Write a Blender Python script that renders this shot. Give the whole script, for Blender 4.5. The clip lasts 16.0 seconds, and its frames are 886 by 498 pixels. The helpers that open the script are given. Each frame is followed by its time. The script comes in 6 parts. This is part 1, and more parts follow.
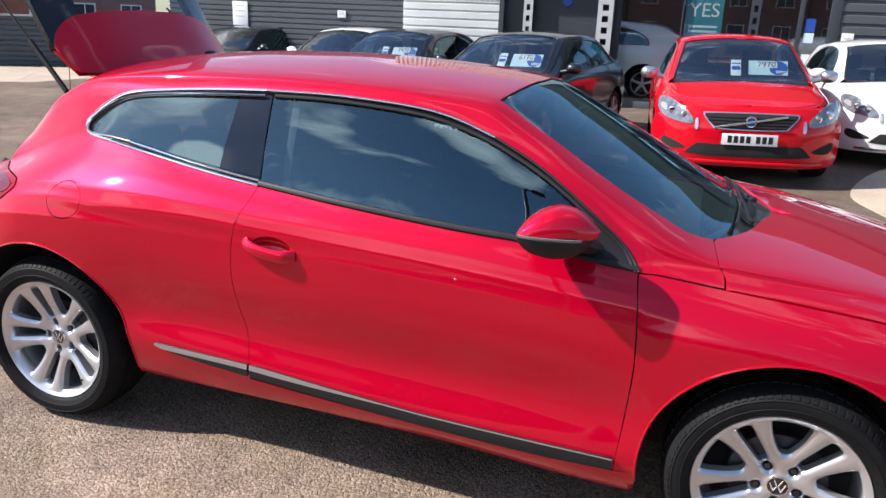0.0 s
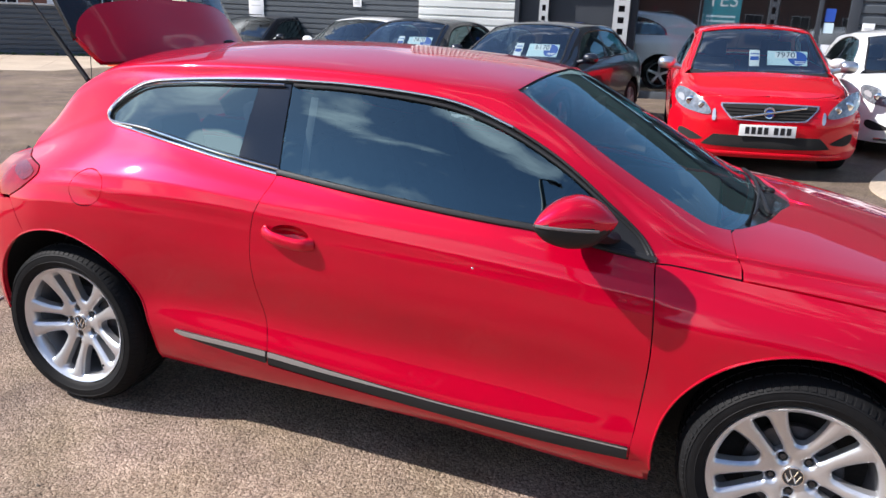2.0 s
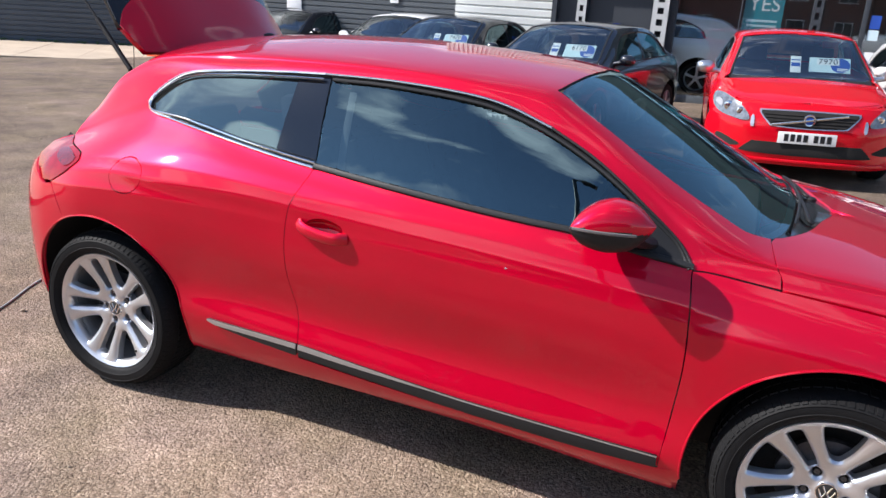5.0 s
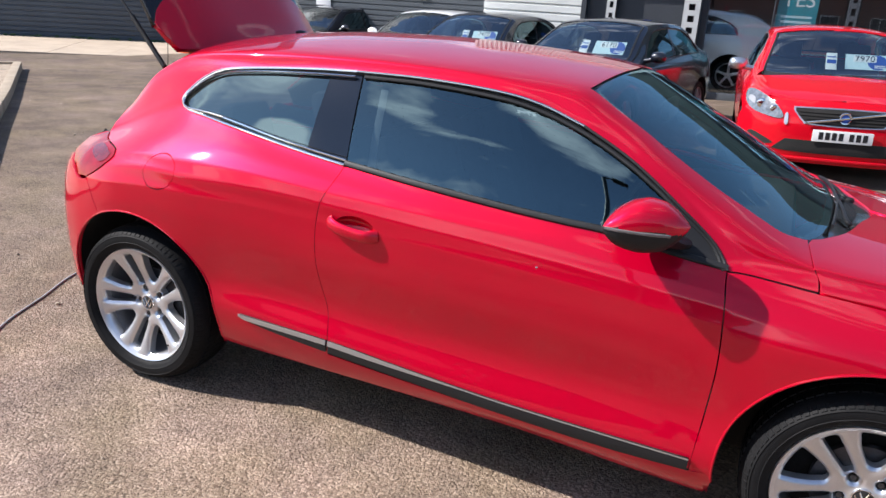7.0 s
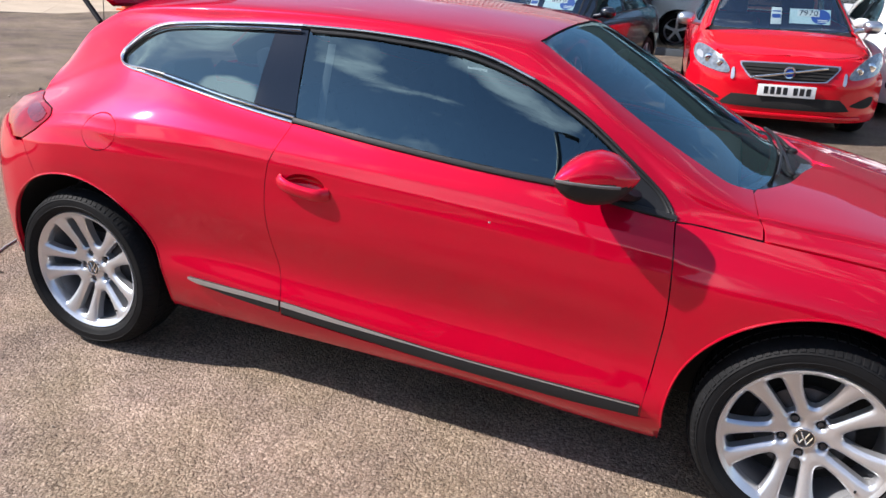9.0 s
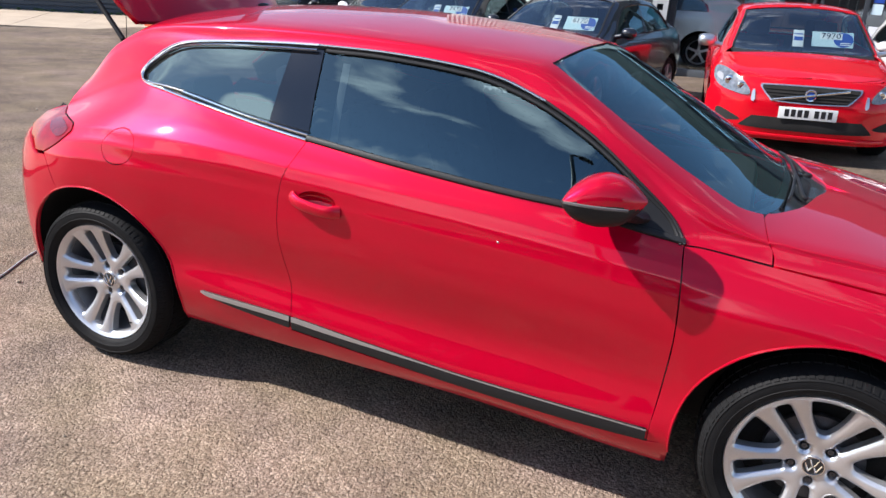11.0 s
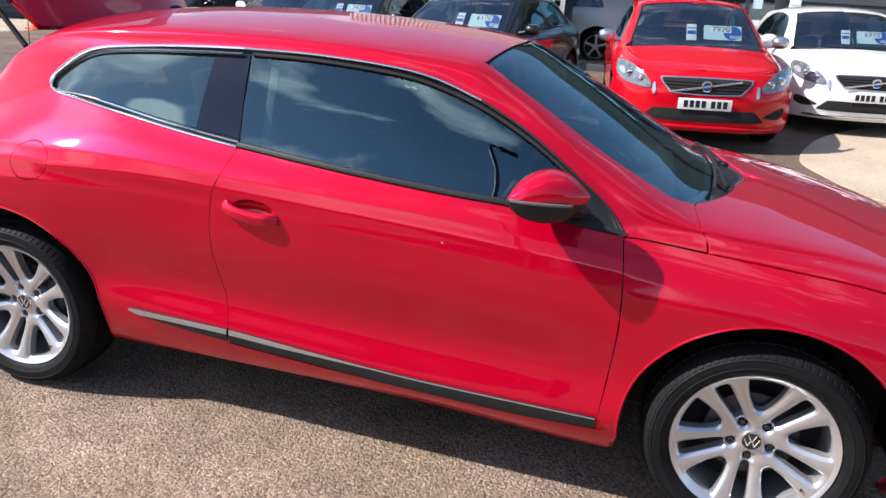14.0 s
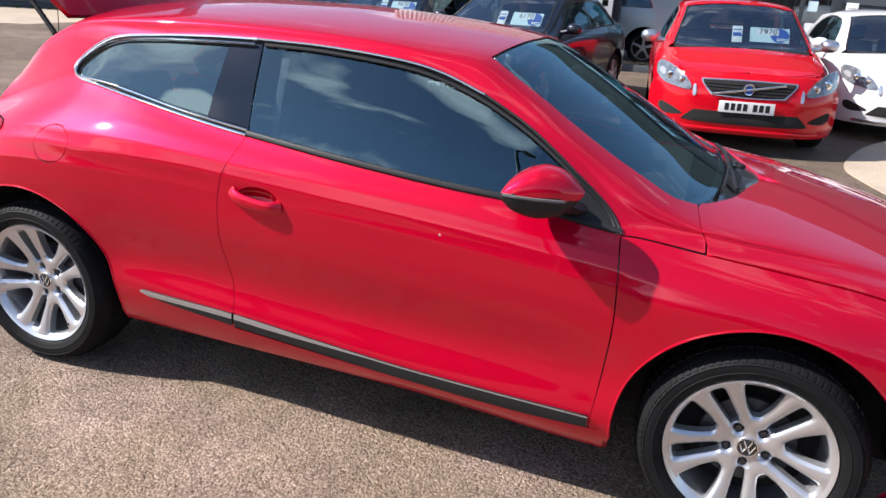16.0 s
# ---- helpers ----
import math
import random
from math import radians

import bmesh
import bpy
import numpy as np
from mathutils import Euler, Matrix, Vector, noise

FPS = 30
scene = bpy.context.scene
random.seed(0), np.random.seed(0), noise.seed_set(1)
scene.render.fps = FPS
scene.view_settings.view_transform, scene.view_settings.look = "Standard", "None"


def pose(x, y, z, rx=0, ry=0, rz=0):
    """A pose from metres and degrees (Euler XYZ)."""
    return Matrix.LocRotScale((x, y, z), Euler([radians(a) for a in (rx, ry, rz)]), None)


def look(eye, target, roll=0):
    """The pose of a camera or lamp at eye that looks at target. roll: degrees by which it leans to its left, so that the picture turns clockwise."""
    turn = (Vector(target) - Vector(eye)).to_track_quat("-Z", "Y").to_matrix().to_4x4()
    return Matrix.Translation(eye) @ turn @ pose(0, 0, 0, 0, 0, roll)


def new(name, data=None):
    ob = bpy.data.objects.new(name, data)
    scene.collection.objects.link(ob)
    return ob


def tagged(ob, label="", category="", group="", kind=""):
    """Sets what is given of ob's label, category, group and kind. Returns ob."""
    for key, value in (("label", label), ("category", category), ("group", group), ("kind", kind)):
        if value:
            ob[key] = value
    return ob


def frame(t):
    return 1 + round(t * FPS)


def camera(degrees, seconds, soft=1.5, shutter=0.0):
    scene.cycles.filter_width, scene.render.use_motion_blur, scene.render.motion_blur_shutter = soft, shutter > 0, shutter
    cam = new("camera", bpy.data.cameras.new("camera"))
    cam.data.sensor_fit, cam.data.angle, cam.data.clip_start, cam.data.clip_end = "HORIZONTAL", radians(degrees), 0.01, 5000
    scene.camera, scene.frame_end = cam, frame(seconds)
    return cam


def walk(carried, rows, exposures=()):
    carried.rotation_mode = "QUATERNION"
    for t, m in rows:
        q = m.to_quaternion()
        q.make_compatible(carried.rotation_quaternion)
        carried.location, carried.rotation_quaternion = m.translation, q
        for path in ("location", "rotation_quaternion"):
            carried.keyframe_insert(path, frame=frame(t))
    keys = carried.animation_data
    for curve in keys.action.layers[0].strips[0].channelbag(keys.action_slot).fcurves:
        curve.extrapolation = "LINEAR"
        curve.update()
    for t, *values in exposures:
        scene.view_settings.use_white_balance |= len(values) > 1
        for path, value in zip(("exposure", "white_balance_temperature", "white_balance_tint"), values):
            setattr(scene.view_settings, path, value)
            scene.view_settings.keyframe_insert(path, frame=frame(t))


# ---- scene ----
cam = camera(60.55, 16.0)
ROWS = [
    (0.0, 2.2446, -2.9229, 1.5479, 73.270, -2.263, 19.056),
    (0.5, 2.2416, -2.9213, 1.5467, 72.951, -2.268, 19.589),
    (1.0, 2.2452, -2.9259, 1.5483, 72.461, -2.125, 20.091),
    (1.5, 2.2436, -2.9357, 1.5506, 72.312, -2.191, 20.195),
    (2.0, 2.2389, -2.9402, 1.5483, 72.495, -2.316, 20.152),
    (2.5, 2.2383, -2.9353, 1.5467, 72.401, -2.453, 20.258),
    (3.0, 2.2457, -2.9280, 1.5483, 72.292, -2.551, 20.584),
    (3.5, 2.2420, -2.9141, 1.5408, 72.196, -2.991, 21.525),
    (6.0, 2.2100, -2.9538, 1.5505, 72.164, -3.773, 23.952),
    (6.5, 2.2112, -2.9389, 1.5469, 71.994, -3.694, 25.014),
    (7.0, 2.2029, -2.9390, 1.5485, 71.839, -3.433, 24.750),
    (7.5, 2.2001, -2.9417, 1.5456, 71.661, -3.460, 23.970),
    (8.0, 2.2031, -2.9339, 1.5355, 70.918, -3.405, 22.851),
    (8.5, 2.2051, -2.9324, 1.5275, 70.008, -3.531, 21.972),
    (9.0, 2.2059, -2.9321, 1.5349, 69.050, -3.463, 21.102),
    (11.5, 2.2433, -2.9288, 1.5475, 70.315, -4.055, 23.597),
    (12.0, 2.2164, -2.9350, 1.5492, 70.021, -4.131, 24.131),
    (12.5, 2.1534, -2.9513, 1.5508, 70.000, -3.556, 21.995),
    (13.0, 2.1099, -2.9727, 1.5449, 70.328, -3.017, 17.896),
    (13.5, 2.1065, -2.9693, 1.5471, 70.423, -3.152, 15.957),
    (14.0, 2.1339, -2.9524, 1.5481, 70.548, -3.519, 15.369),
    (14.5, 2.1613, -2.9486, 1.5552, 70.674, -3.674, 16.813),
    (15.0, 2.1951, -2.9499, 1.5555, 70.726, -3.770, 18.442),
    (15.5, 2.2285, -2.9422, 1.5525, 70.519, -3.929, 19.231),
    (16.0, 2.2765, -2.9263, 1.5441, 70.192, -4.188, 19.250),
]
walk(cam, [(t, pose(x, y, z, rx, ry, rz)) for t, x, y, z, rx, ry, rz in ROWS], [(0.0, 0.81, 6200, 14), (16.0, 0.81, 6200, 14)])

# ---- world, sun, exposure ----
SUN_WAY = Vector((-0.70, -0.27, 0.66)).normalized()      # towards the sun
world = bpy.data.worlds.new("sky")
scene.world = world
world.use_nodes = True


def build_sky():
    nt = world.node_tree
    nt.nodes.clear()
    out = nt.nodes.new("ShaderNodeOutputWorld")
    bg = nt.nodes.new("ShaderNodeBackground")
    sky = nt.nodes.new("ShaderNodeTexSky")
    sky.sky_type = "NISHITA"
    sky.sun_disc = False
    sky.sun_elevation = math.asin(SUN_WAY.z)
    sky.sun_rotation = math.atan2(SUN_WAY.x, SUN_WAY.y)
    sky.air_density, sky.dust_density, sky.ozone_density = 1.0, 0.3, 1.8
    co = nt.nodes.new("ShaderNodeTexCoord")
    mp = nt.nodes.new("ShaderNodeMapping")
    mp.inputs["Scale"].default_value = (0.5, 1.6, 1.6)
    lean = nt.nodes.new("ShaderNodeMapping")
    lean.inputs["Rotation"].default_value = (0.0, 0.37, 0.0)
    ns = nt.nodes.new("ShaderNodeTexNoise")
    ns.inputs["Scale"].default_value, ns.inputs["Detail"].default_value, ns.inputs["Roughness"].default_value = 6.5, 9.0, 0.56
    rp = nt.nodes.new("ShaderNodeValToRGB")
    rp.color_ramp.elements[0].position, rp.color_ramp.elements[1].position = 0.585, 0.84
    mix = nt.nodes.new("ShaderNodeMix")
    mix.data_type = "RGBA"
    mix.inputs["B"].default_value = (13.0, 13.1, 13.4, 1)
    bg.inputs["Strength"].default_value = 0.10
    nt.links.new(co.outputs["Generated"], lean.inputs["Vector"])
    nt.links.new(lean.outputs["Vector"], mp.inputs["Vector"])
    nt.links.new(mp.outputs["Vector"], ns.inputs["Vector"])
    # heaps of cumulus seen in the side windows, then four wide clouds added to brighten the paint's reflections, over a
    # scatter of thin cloud
    total = ns.outputs["Fac"]
    nrm = nt.nodes.new("ShaderNodeVectorMath")
    nrm.operation = "NORMALIZE"
    nt.links.new(co.outputs["Generated"], nrm.inputs[0])
    for way, wide, gain in (((-0.45, -0.535, 0.715), 6.0, 0.19), ((-0.12, -0.52, 0.85), 9.5, 0.15), ((-0.658, -0.612, 0.405), 4.4, 0.62), ((-0.74, -0.26, 0.62), 20.0, 0.23), ((-0.45, -0.86, 0.22), 24.0, 0.17), ((-0.15, -0.97, 0.16), 22.0, 0.15), ((0.26, 0.10, 0.96), 24.0, 0.16)):
        dot = nt.nodes.new("ShaderNodeVectorMath")
        dot.operation = "DOT_PRODUCT"
        dot.inputs[1].default_value = Vector(way).normalized()
        span = nt.nodes.new("ShaderNodeMapRange")
        span.interpolation_type = "SMOOTHSTEP"
        span.inputs["From Min"].default_value, span.inputs["From Max"].default_value = math.cos(radians(wide)), 1.0
        span.inputs["To Min"].default_value, span.inputs["To Max"].default_value = 0.0, gain
        add = nt.nodes.new("ShaderNodeMath")
        nt.links.new(nrm.outputs["Vector"], dot.inputs[0])
        nt.links.new(dot.outputs["Value"], span.inputs["Value"])
        nt.links.new(total, add.inputs[0])
        nt.links.new(span.outputs["Result"], add.inputs[1])
        total = add.outputs[0]
    nt.links.new(total, rp.inputs["Fac"])
    nt.links.new(rp.outputs["Color"], mix.inputs["Factor"])
    nt.links.new(sky.outputs["Color"], mix.inputs["A"])
    nt.links.new(mix.outputs["Result"], bg.inputs["Color"])
    nt.links.new(bg.outputs["Background"], out.inputs["Surface"])


build_sky()
sun = new("sun", bpy.data.lights.new("sun", "SUN"))
sun.data.energy, sun.data.angle, sun.data.color = 5.0, radians(0.53), (1.0, 0.95, 0.87)
sun.matrix_world = look(SUN_WAY * 30, (0, 0, 0))

# ---- materials ----
def mat(name, base, rough=0.5, metal=0.0, coat=0.0, grain=None, vary=0.0, bump=0.0, bump_scale=200.0, big=2.0, trans=0.0, spec=0.5, ior=1.45, coat_ior=1.42, coat_rough=0.05):
    """Principled surface; vary: patchy change of value at scale big and grain; bump: height in metres."""
    m = bpy.data.materials.new(name)
    m.use_nodes = True
    nt = m.node_tree
    b = nt.nodes["Principled BSDF"]
    b.inputs["Base Color"].default_value = (*base, 1)
    b.inputs["Roughness"].default_value = rough
    b.inputs["Metallic"].default_value = metal
    b.inputs["Coat Weight"].default_value = coat
    b.inputs["Coat Roughness"].default_value = coat_rough
    b.inputs["Coat IOR"].default_value = coat_ior
    b.inputs["Transmission Weight"].default_value = trans
    b.inputs["Specular IOR Level"].default_value = spec
    b.inputs["IOR"].default_value = ior
    co = nt.nodes.new("ShaderNodeTexCoord")
    if vary:
        n1 = nt.nodes.new("ShaderNodeTexNoise")
        n1.inputs["Scale"].default_value, n1.inputs["Detail"].default_value = big, 6
        n2 = nt.nodes.new("ShaderNodeTexNoise")
        n2.inputs["Scale"].default_value, n2.inputs["Detail"].default_value = grain or big * 25, 3
        add = nt.nodes.new("ShaderNodeMath")
        add.operation = "ADD"
        rng = nt.nodes.new("ShaderNodeMapRange")
        rng.inputs["From Min"].default_value, rng.inputs["From Max"].default_value = 0.7, 1.3
        rng.inputs["To Min"].default_value, rng.inputs["To Max"].default_value = 1 - vary, 1 + vary
        mul = nt.nodes.new("ShaderNodeMix")
        mul.data_type, mul.blend_type = "RGBA", "MULTIPLY"
        mul.inputs["Factor"].default_value = 1
        mul.inputs["A"].default_value = (*base, 1)
        for n in (n1, n2):
            nt.links.new(co.outputs["Object"], n.inputs["Vector"])
        nt.links.new(n1.outputs["Fac"], add.inputs[0])
        nt.links.new(n2.outputs["Fac"], add.inputs[1])
        nt.links.new(add.outputs[0], rng.inputs["Value"])
        nt.links.new(rng.outputs[0], mul.inputs["B"])
        nt.links.new(mul.outputs["Result"], b.inputs["Base Color"])
    if bump:
        n3 = nt.nodes.new("ShaderNodeTexNoise")
        n3.inputs["Scale"].default_value, n3.inputs["Detail"].default_value = bump_scale, 4
        bp = nt.nodes.new("ShaderNodeBump")
        bp.inputs["Strength"].default_value, bp.inputs["Distance"].default_value = 1.0, bump
        nt.links.new(co.outputs["Object"], n3.inputs["Vector"])
        nt.links.new(n3.outputs["Fac"], bp.inputs["Height"])
        nt.links.new(bp.outputs["Normal"], b.inputs["Normal"])
    return m


M_RED = mat("red_paint", (0.56, 0.0001, 0.022), 0.40, 0.46, 1.0, vary=0.03, big=3, grain=900, spec=0.02, coat_ior=1.47, coat_rough=0.025)
M_RED_B = mat("red_paint_pale", (0.53, 0.003, 0.012), 0.4, 0.0, 1.0, vary=0.03, big=3, grain=900, spec=0.0)
M_BLACKPAINT = mat("black_paint", (0.006, 0.007, 0.012), 0.25, 0.0, 1.0, vary=0.1, big=3)
M_WHITEPAINT = mat("white_paint", (0.80, 0.80, 0.79), 0.3, 0.0, 1.0, vary=0.03, big=2)
M_TRIM = mat("black_plastic", (0.014, 0.014, 0.015), 0.5, spec=0.35, vary=0.15, big=8, bump=0.0003, bump_scale=900)
M_GLOSSBLACK = mat("gloss_black", (0.01, 0.01, 0.012), 0.12, coat=0.5, vary=0.05, big=4)
M_PILLAR = mat("pillar_gloss", (0.010, 0.015, 0.026), 0.10, coat=0.0, spec=0.42, vary=0.08, big=5)
M_RUBBER = mat("tyre_rubber", (0.010, 0.010, 0.0105), 0.62, vary=0.35, big=9, bump=0.0004, bump_scale=500, spec=0.14)
M_ALLOY = mat("alloy_silver", (0.66, 0.66, 0.675), 0.28, 0.78, coat=0.4, vary=0.05, big=12)
M_STEEL = mat("dark_steel", (0.10, 0.10, 0.105), 0.5, 0.8, vary=0.3, big=20)
M_CHROME = mat("chrome", (0.86, 0.85, 0.83), 0.12, 1.0, vary=0.03, big=9)
M_SATIN = mat("satin_metal", (0.56, 0.58, 0.61), 0.28, 0.9, vary=0.04, big=9)
M_SMOKED = mat("dull_window_metal", (0.46, 0.455, 0.45), 0.2, 1.0, vary=0.06, big=9)
M_DARK = mat("dark_void", (0.028, 0.027, 0.026), 0.9, vary=0.2, big=5, spec=0.08)
M_LAMPRED = mat("red_lamp_plastic", (0.26, 0.002, 0.006), 0.30, coat=0.8, vary=0.25, big=25, spec=0.0)
M_CLEAR = mat("clear_plastic", (0.30, 0.30, 0.31), 0.08, coat=1.0, vary=0.1, big=40)
M_INDICATOR = mat("smoked_clear_plastic", (0.15, 0.135, 0.135), 0.12, coat=0.6, vary=0.15, big=60)
M_BARREL = mat("alloy_barrel", (0.30, 0.30, 0.31), 0.45, 0.7, vary=0.15, big=12)
M_HUBCAP = mat("dark_hub_cap", (0.026, 0.028, 0.030), 0.3, 0.3, coat=0.6, vary=0.1, big=20)
M_BELT = mat("belt_webbing", (0.16, 0.18, 0.19), 0.7, vary=0.1, big=30)
M_CABIN = mat("cabin_fabric", (0.045, 0.047, 0.05), 0.85, vary=0.2, big=10, bump=0.0008, bump_scale=300)


def glass_mat(name, tint, ior=2.9, sheen=(0.60, 0.86, 0.91)):
    """Tinted pane: a sharp reflection over a tinted see-through layer."""
    m = bpy.data.materials.new(name)
    m.use_nodes = True
    nt = m.node_tree
    nt.nodes.clear()
    out = nt.nodes.new("ShaderNodeOutputMaterial")
    tr = nt.nodes.new("ShaderNodeBsdfTransparent")
    tr.inputs["Color"].default_value = (*tint, 1)
    gl = nt.nodes.new("ShaderNodeBsdfGlossy")
    gl.inputs["Roughness"].default_value = 0.005
    gl.inputs["Color"].default_value = (*sheen, 1)
    lw = nt.nodes.new("ShaderNodeLayerWeight")
    lw.inputs["Blend"].default_value = 0.5
    po = nt.nodes.new("ShaderNodeMath")
    po.operation, po.inputs[1].default_value = "POWER", 5.0
    fr = nt.nodes.new("ShaderNodeMath")
    fr.operation = "MULTIPLY_ADD"
    head_on = ((ior - 1) / (ior + 1)) ** 2
    fr.inputs[1].default_value, fr.inputs[2].default_value = 1 - head_on, head_on
    mix = nt.nodes.new("ShaderNodeMixShader")
    nt.links.new(lw.outputs["Facing"], po.inputs[0])
    nt.links.new(po.outputs[0], fr.inputs[0])
    nt.links.new(fr.outputs[0], mix.inputs[0])
    nt.links.new(tr.outputs[0], mix.inputs[1])
    nt.links.new(gl.outputs[0], mix.inputs[2])
    nt.links.new(mix.outputs[0], out.inputs["Surface"])
    return m


M_GLASS = glass_mat("tinted_glass", (0.46, 0.53, 0.54), 2.45)
M_GLASS_DARK = glass_mat("privacy_glass", (0.115, 0.15, 0.17), 2.5)
M_CLEARGLASS = glass_mat("clear_glass", (0.66, 0.74, 0.74), 2.5, (0.9, 0.96, 1.0))
M_SCREEN = glass_mat("windscreen_glass", (0.58, 0.66, 0.64), 2.8)
M_TAILGLASS = glass_mat("tailgate_glass", (0.62, 0.68, 0.68), 1.6, (0.9, 0.96, 1.0))
M_LAMPCLEAR = mat("pale_lamp_plastic", (0.14, 0.010, 0.015), 0.2, spec=0.25, coat=0.25, vary=0.3, big=30)


def ground_mat():
    m = mat("tarmac_chippings", (0.20, 0.175, 0.15), 0.9, spec=0.25)
    nt = m.node_tree
    b = nt.nodes["Principled BSDF"]
    L = nt.links.new
    co = nt.nodes.new("ShaderNodeTexCoord")
    warp = nt.nodes.new("ShaderNodeTexNoise")
    warp.inputs["Scale"].default_value = 40
    vadd = nt.nodes.new("ShaderNodeMix")
    vadd.data_type, vadd.blend_type = "RGBA", "LINEAR_LIGHT"
    vadd.inputs["Factor"].default_value = 0.010
    L(co.outputs["Object"], warp.inputs["Vector"])
    L(co.outputs["Object"], vadd.inputs["A"])
    L(warp.outputs["Color"], vadd.inputs["B"])
    vo = nt.nodes.new("ShaderNodeTexVoronoi")
    vo.inputs["Scale"].default_value, vo.inputs["Randomness"].default_value = 112, 1.0
    L(vadd.outputs["Result"], vo.inputs["Vector"])
    sep = nt.nodes.new("ShaderNodeSeparateColor")
    L(vo.outputs["Color"], sep.inputs[0])
    rp = nt.nodes.new("ShaderNodeValToRGB")
    els = rp.color_ramp.elements
    els[0].position, els[0].color = 0.0, (0.215, 0.162, 0.117, 1)
    els[1].position, els[1].color = 1.0, (0.53, 0.430, 0.327, 1)
    for p, c in ((0.30, (0.322, 0.248, 0.181, 1)), (0.80, (0.420, 0.332, 0.248, 1))):
        els.new(p).color = c
    L(sep.outputs[0], rp.inputs["Fac"])
    # colour grows darker towards the gaps between the stones
    gap = nt.nodes.new("ShaderNodeMapRange")
    gap.inputs["From Min"].default_value, gap.inputs["From Max"].default_value = 0.35, 0.75
    gap.inputs["To Min"].default_value, gap.inputs["To Max"].default_value = 1.0, 0.72
    L(vo.outputs["Distance"], gap.inputs["Value"])
    last = gap.outputs[0]
    for sc, det, lo, hi, a0, a1 in ((0.35, 4, 0.35, 0.65, 0.74, 1.08), (2.2, 6, 0.30, 0.70, 0.64, 1.10), (9.0, 4, 0.3, 0.7, 0.88, 1.06), (85, 3, 0.30, 0.46, 0.52, 1.0)):
        n = nt.nodes.new("ShaderNodeTexNoise")
        n.inputs["Scale"].default_value, n.inputs["Detail"].default_value = sc, det
        r = nt.nodes.new("ShaderNodeMapRange")
        r.inputs["From Min"].default_value, r.inputs["From Max"].default_value = lo, hi
        r.inputs["To Min"].default_value, r.inputs["To Max"].default_value = a0, a1
        mu = nt.nodes.new("ShaderNodeMath")
        mu.operation = "MULTIPLY"
        L(co.outputs["Object"], n.inputs["Vector"])
        L(n.outputs["Fac"], r.inputs["Value"])
        L(last, mu.inputs[0])
        L(r.outputs[0], mu.inputs[1])
        last = mu.outputs[0]
    # the sandy, trodden strip before the cars gives way to older, darker tarmac
    pos = nt.nodes.new("ShaderNodeSeparateXYZ")
    edge = nt.nodes.new("ShaderNodeTexNoise")
    edge.inputs["Scale"].default_value, edge.inputs["Detail"].default_value = 0.8, 5
    wob = nt.nodes.new("ShaderNodeMath")
    wob.operation = "MULTIPLY_ADD"
    wob.inputs[1].default_value = 2.4
    old = nt.nodes.new("ShaderNodeMapRange")
    old.inputs["From Min"].default_value, old.inputs["From Max"].default_value = 0.2, 2.6
    old.inputs["To Min"].default_value, old.inputs["To Max"].default_value = 0.97, 0.70
    mo = nt.nodes.new("ShaderNodeMath")
    mo.operation = "MULTIPLY"
    L(co.outputs["Object"], pos.inputs[0])
    L(co.outputs["Object"], edge.inputs["Vector"])
    L(edge.outputs["Fac"], wob.inputs[0])
    L(pos.outputs["Y"], wob.inputs[2])
    L(wob.outputs[0], old.inputs["Value"])
    L(last, mo.inputs[0])
    L(old.outputs[0], mo.inputs[1])
    last = mo.outputs[0]
    mul = nt.nodes.new("ShaderNodeMix")
    mul.data_type, mul.blend_type = "RGBA", "MULTIPLY"
    mul.inputs["Factor"].default_value = 1
    L(rp.outputs["Color"], mul.inputs["A"])
    L(last, mul.inputs["B"])
    # patches lean from sandy brown to a dusty mauve grey
    tone = nt.nodes.new("ShaderNodeTexNoise")
    tone.inputs["Scale"].default_value, tone.inputs["Detail"].default_value = 1.7, 4
    tr = nt.nodes.new("ShaderNodeValToRGB")
    tr.color_ramp.elements[0].position, tr.color_ramp.elements[0].color = 0.36, (1.0, 0.94, 0.99, 1)
    tr.color_ramp.elements[1].position, tr.color_ramp.elements[1].color = 0.64, (1.0, 0.96, 0.88, 1)
    tint = nt.nodes.new("ShaderNodeMix")
    tint.data_type, tint.blend_type = "RGBA", "MULTIPLY"
    tint.inputs["Factor"].default_value = 1
    L(co.outputs["Object"], tone.inputs["Vector"])
    L(tone.outputs["Fac"], tr.inputs["Fac"])
    L(mul.outputs["Result"], tint.inputs["A"])
    L(tr.outputs["Color"], tint.inputs["B"])
    L(tint.outputs["Result"], b.inputs["Base Color"])
    inv = nt.nodes.new("ShaderNodeMath")
    inv.operation = "SUBTRACT"
    inv.inputs[0].default_value = 1.0
    bp = nt.nodes.new("ShaderNodeBump")
    bp.inputs["Strength"].default_value, bp.inputs["Distance"].default_value = 1.0, 0.0052
    L(vo.outputs["Distance"], inv.inputs[1])
    pit = nt.nodes.new("ShaderNodeTexNoise")
    pit.inputs["Scale"].default_value, pit.inputs["Detail"].default_value, pit.inputs["Roughness"].default_value = 75, 5, 0.65
    rough = nt.nodes.new("ShaderNodeMath")
    rough.operation, rough.inputs[1].default_value = "MULTIPLY_ADD", 1.5
    L(co.outputs["Object"], pit.inputs["Vector"])
    L(pit.outputs["Fac"], rough.inputs[0])
    L(inv.outputs[0], rough.inputs[2])
    L(rough.outputs[0], bp.inputs["Height"])
    L(bp.outputs["Normal"], b.inputs["Normal"])
    return m


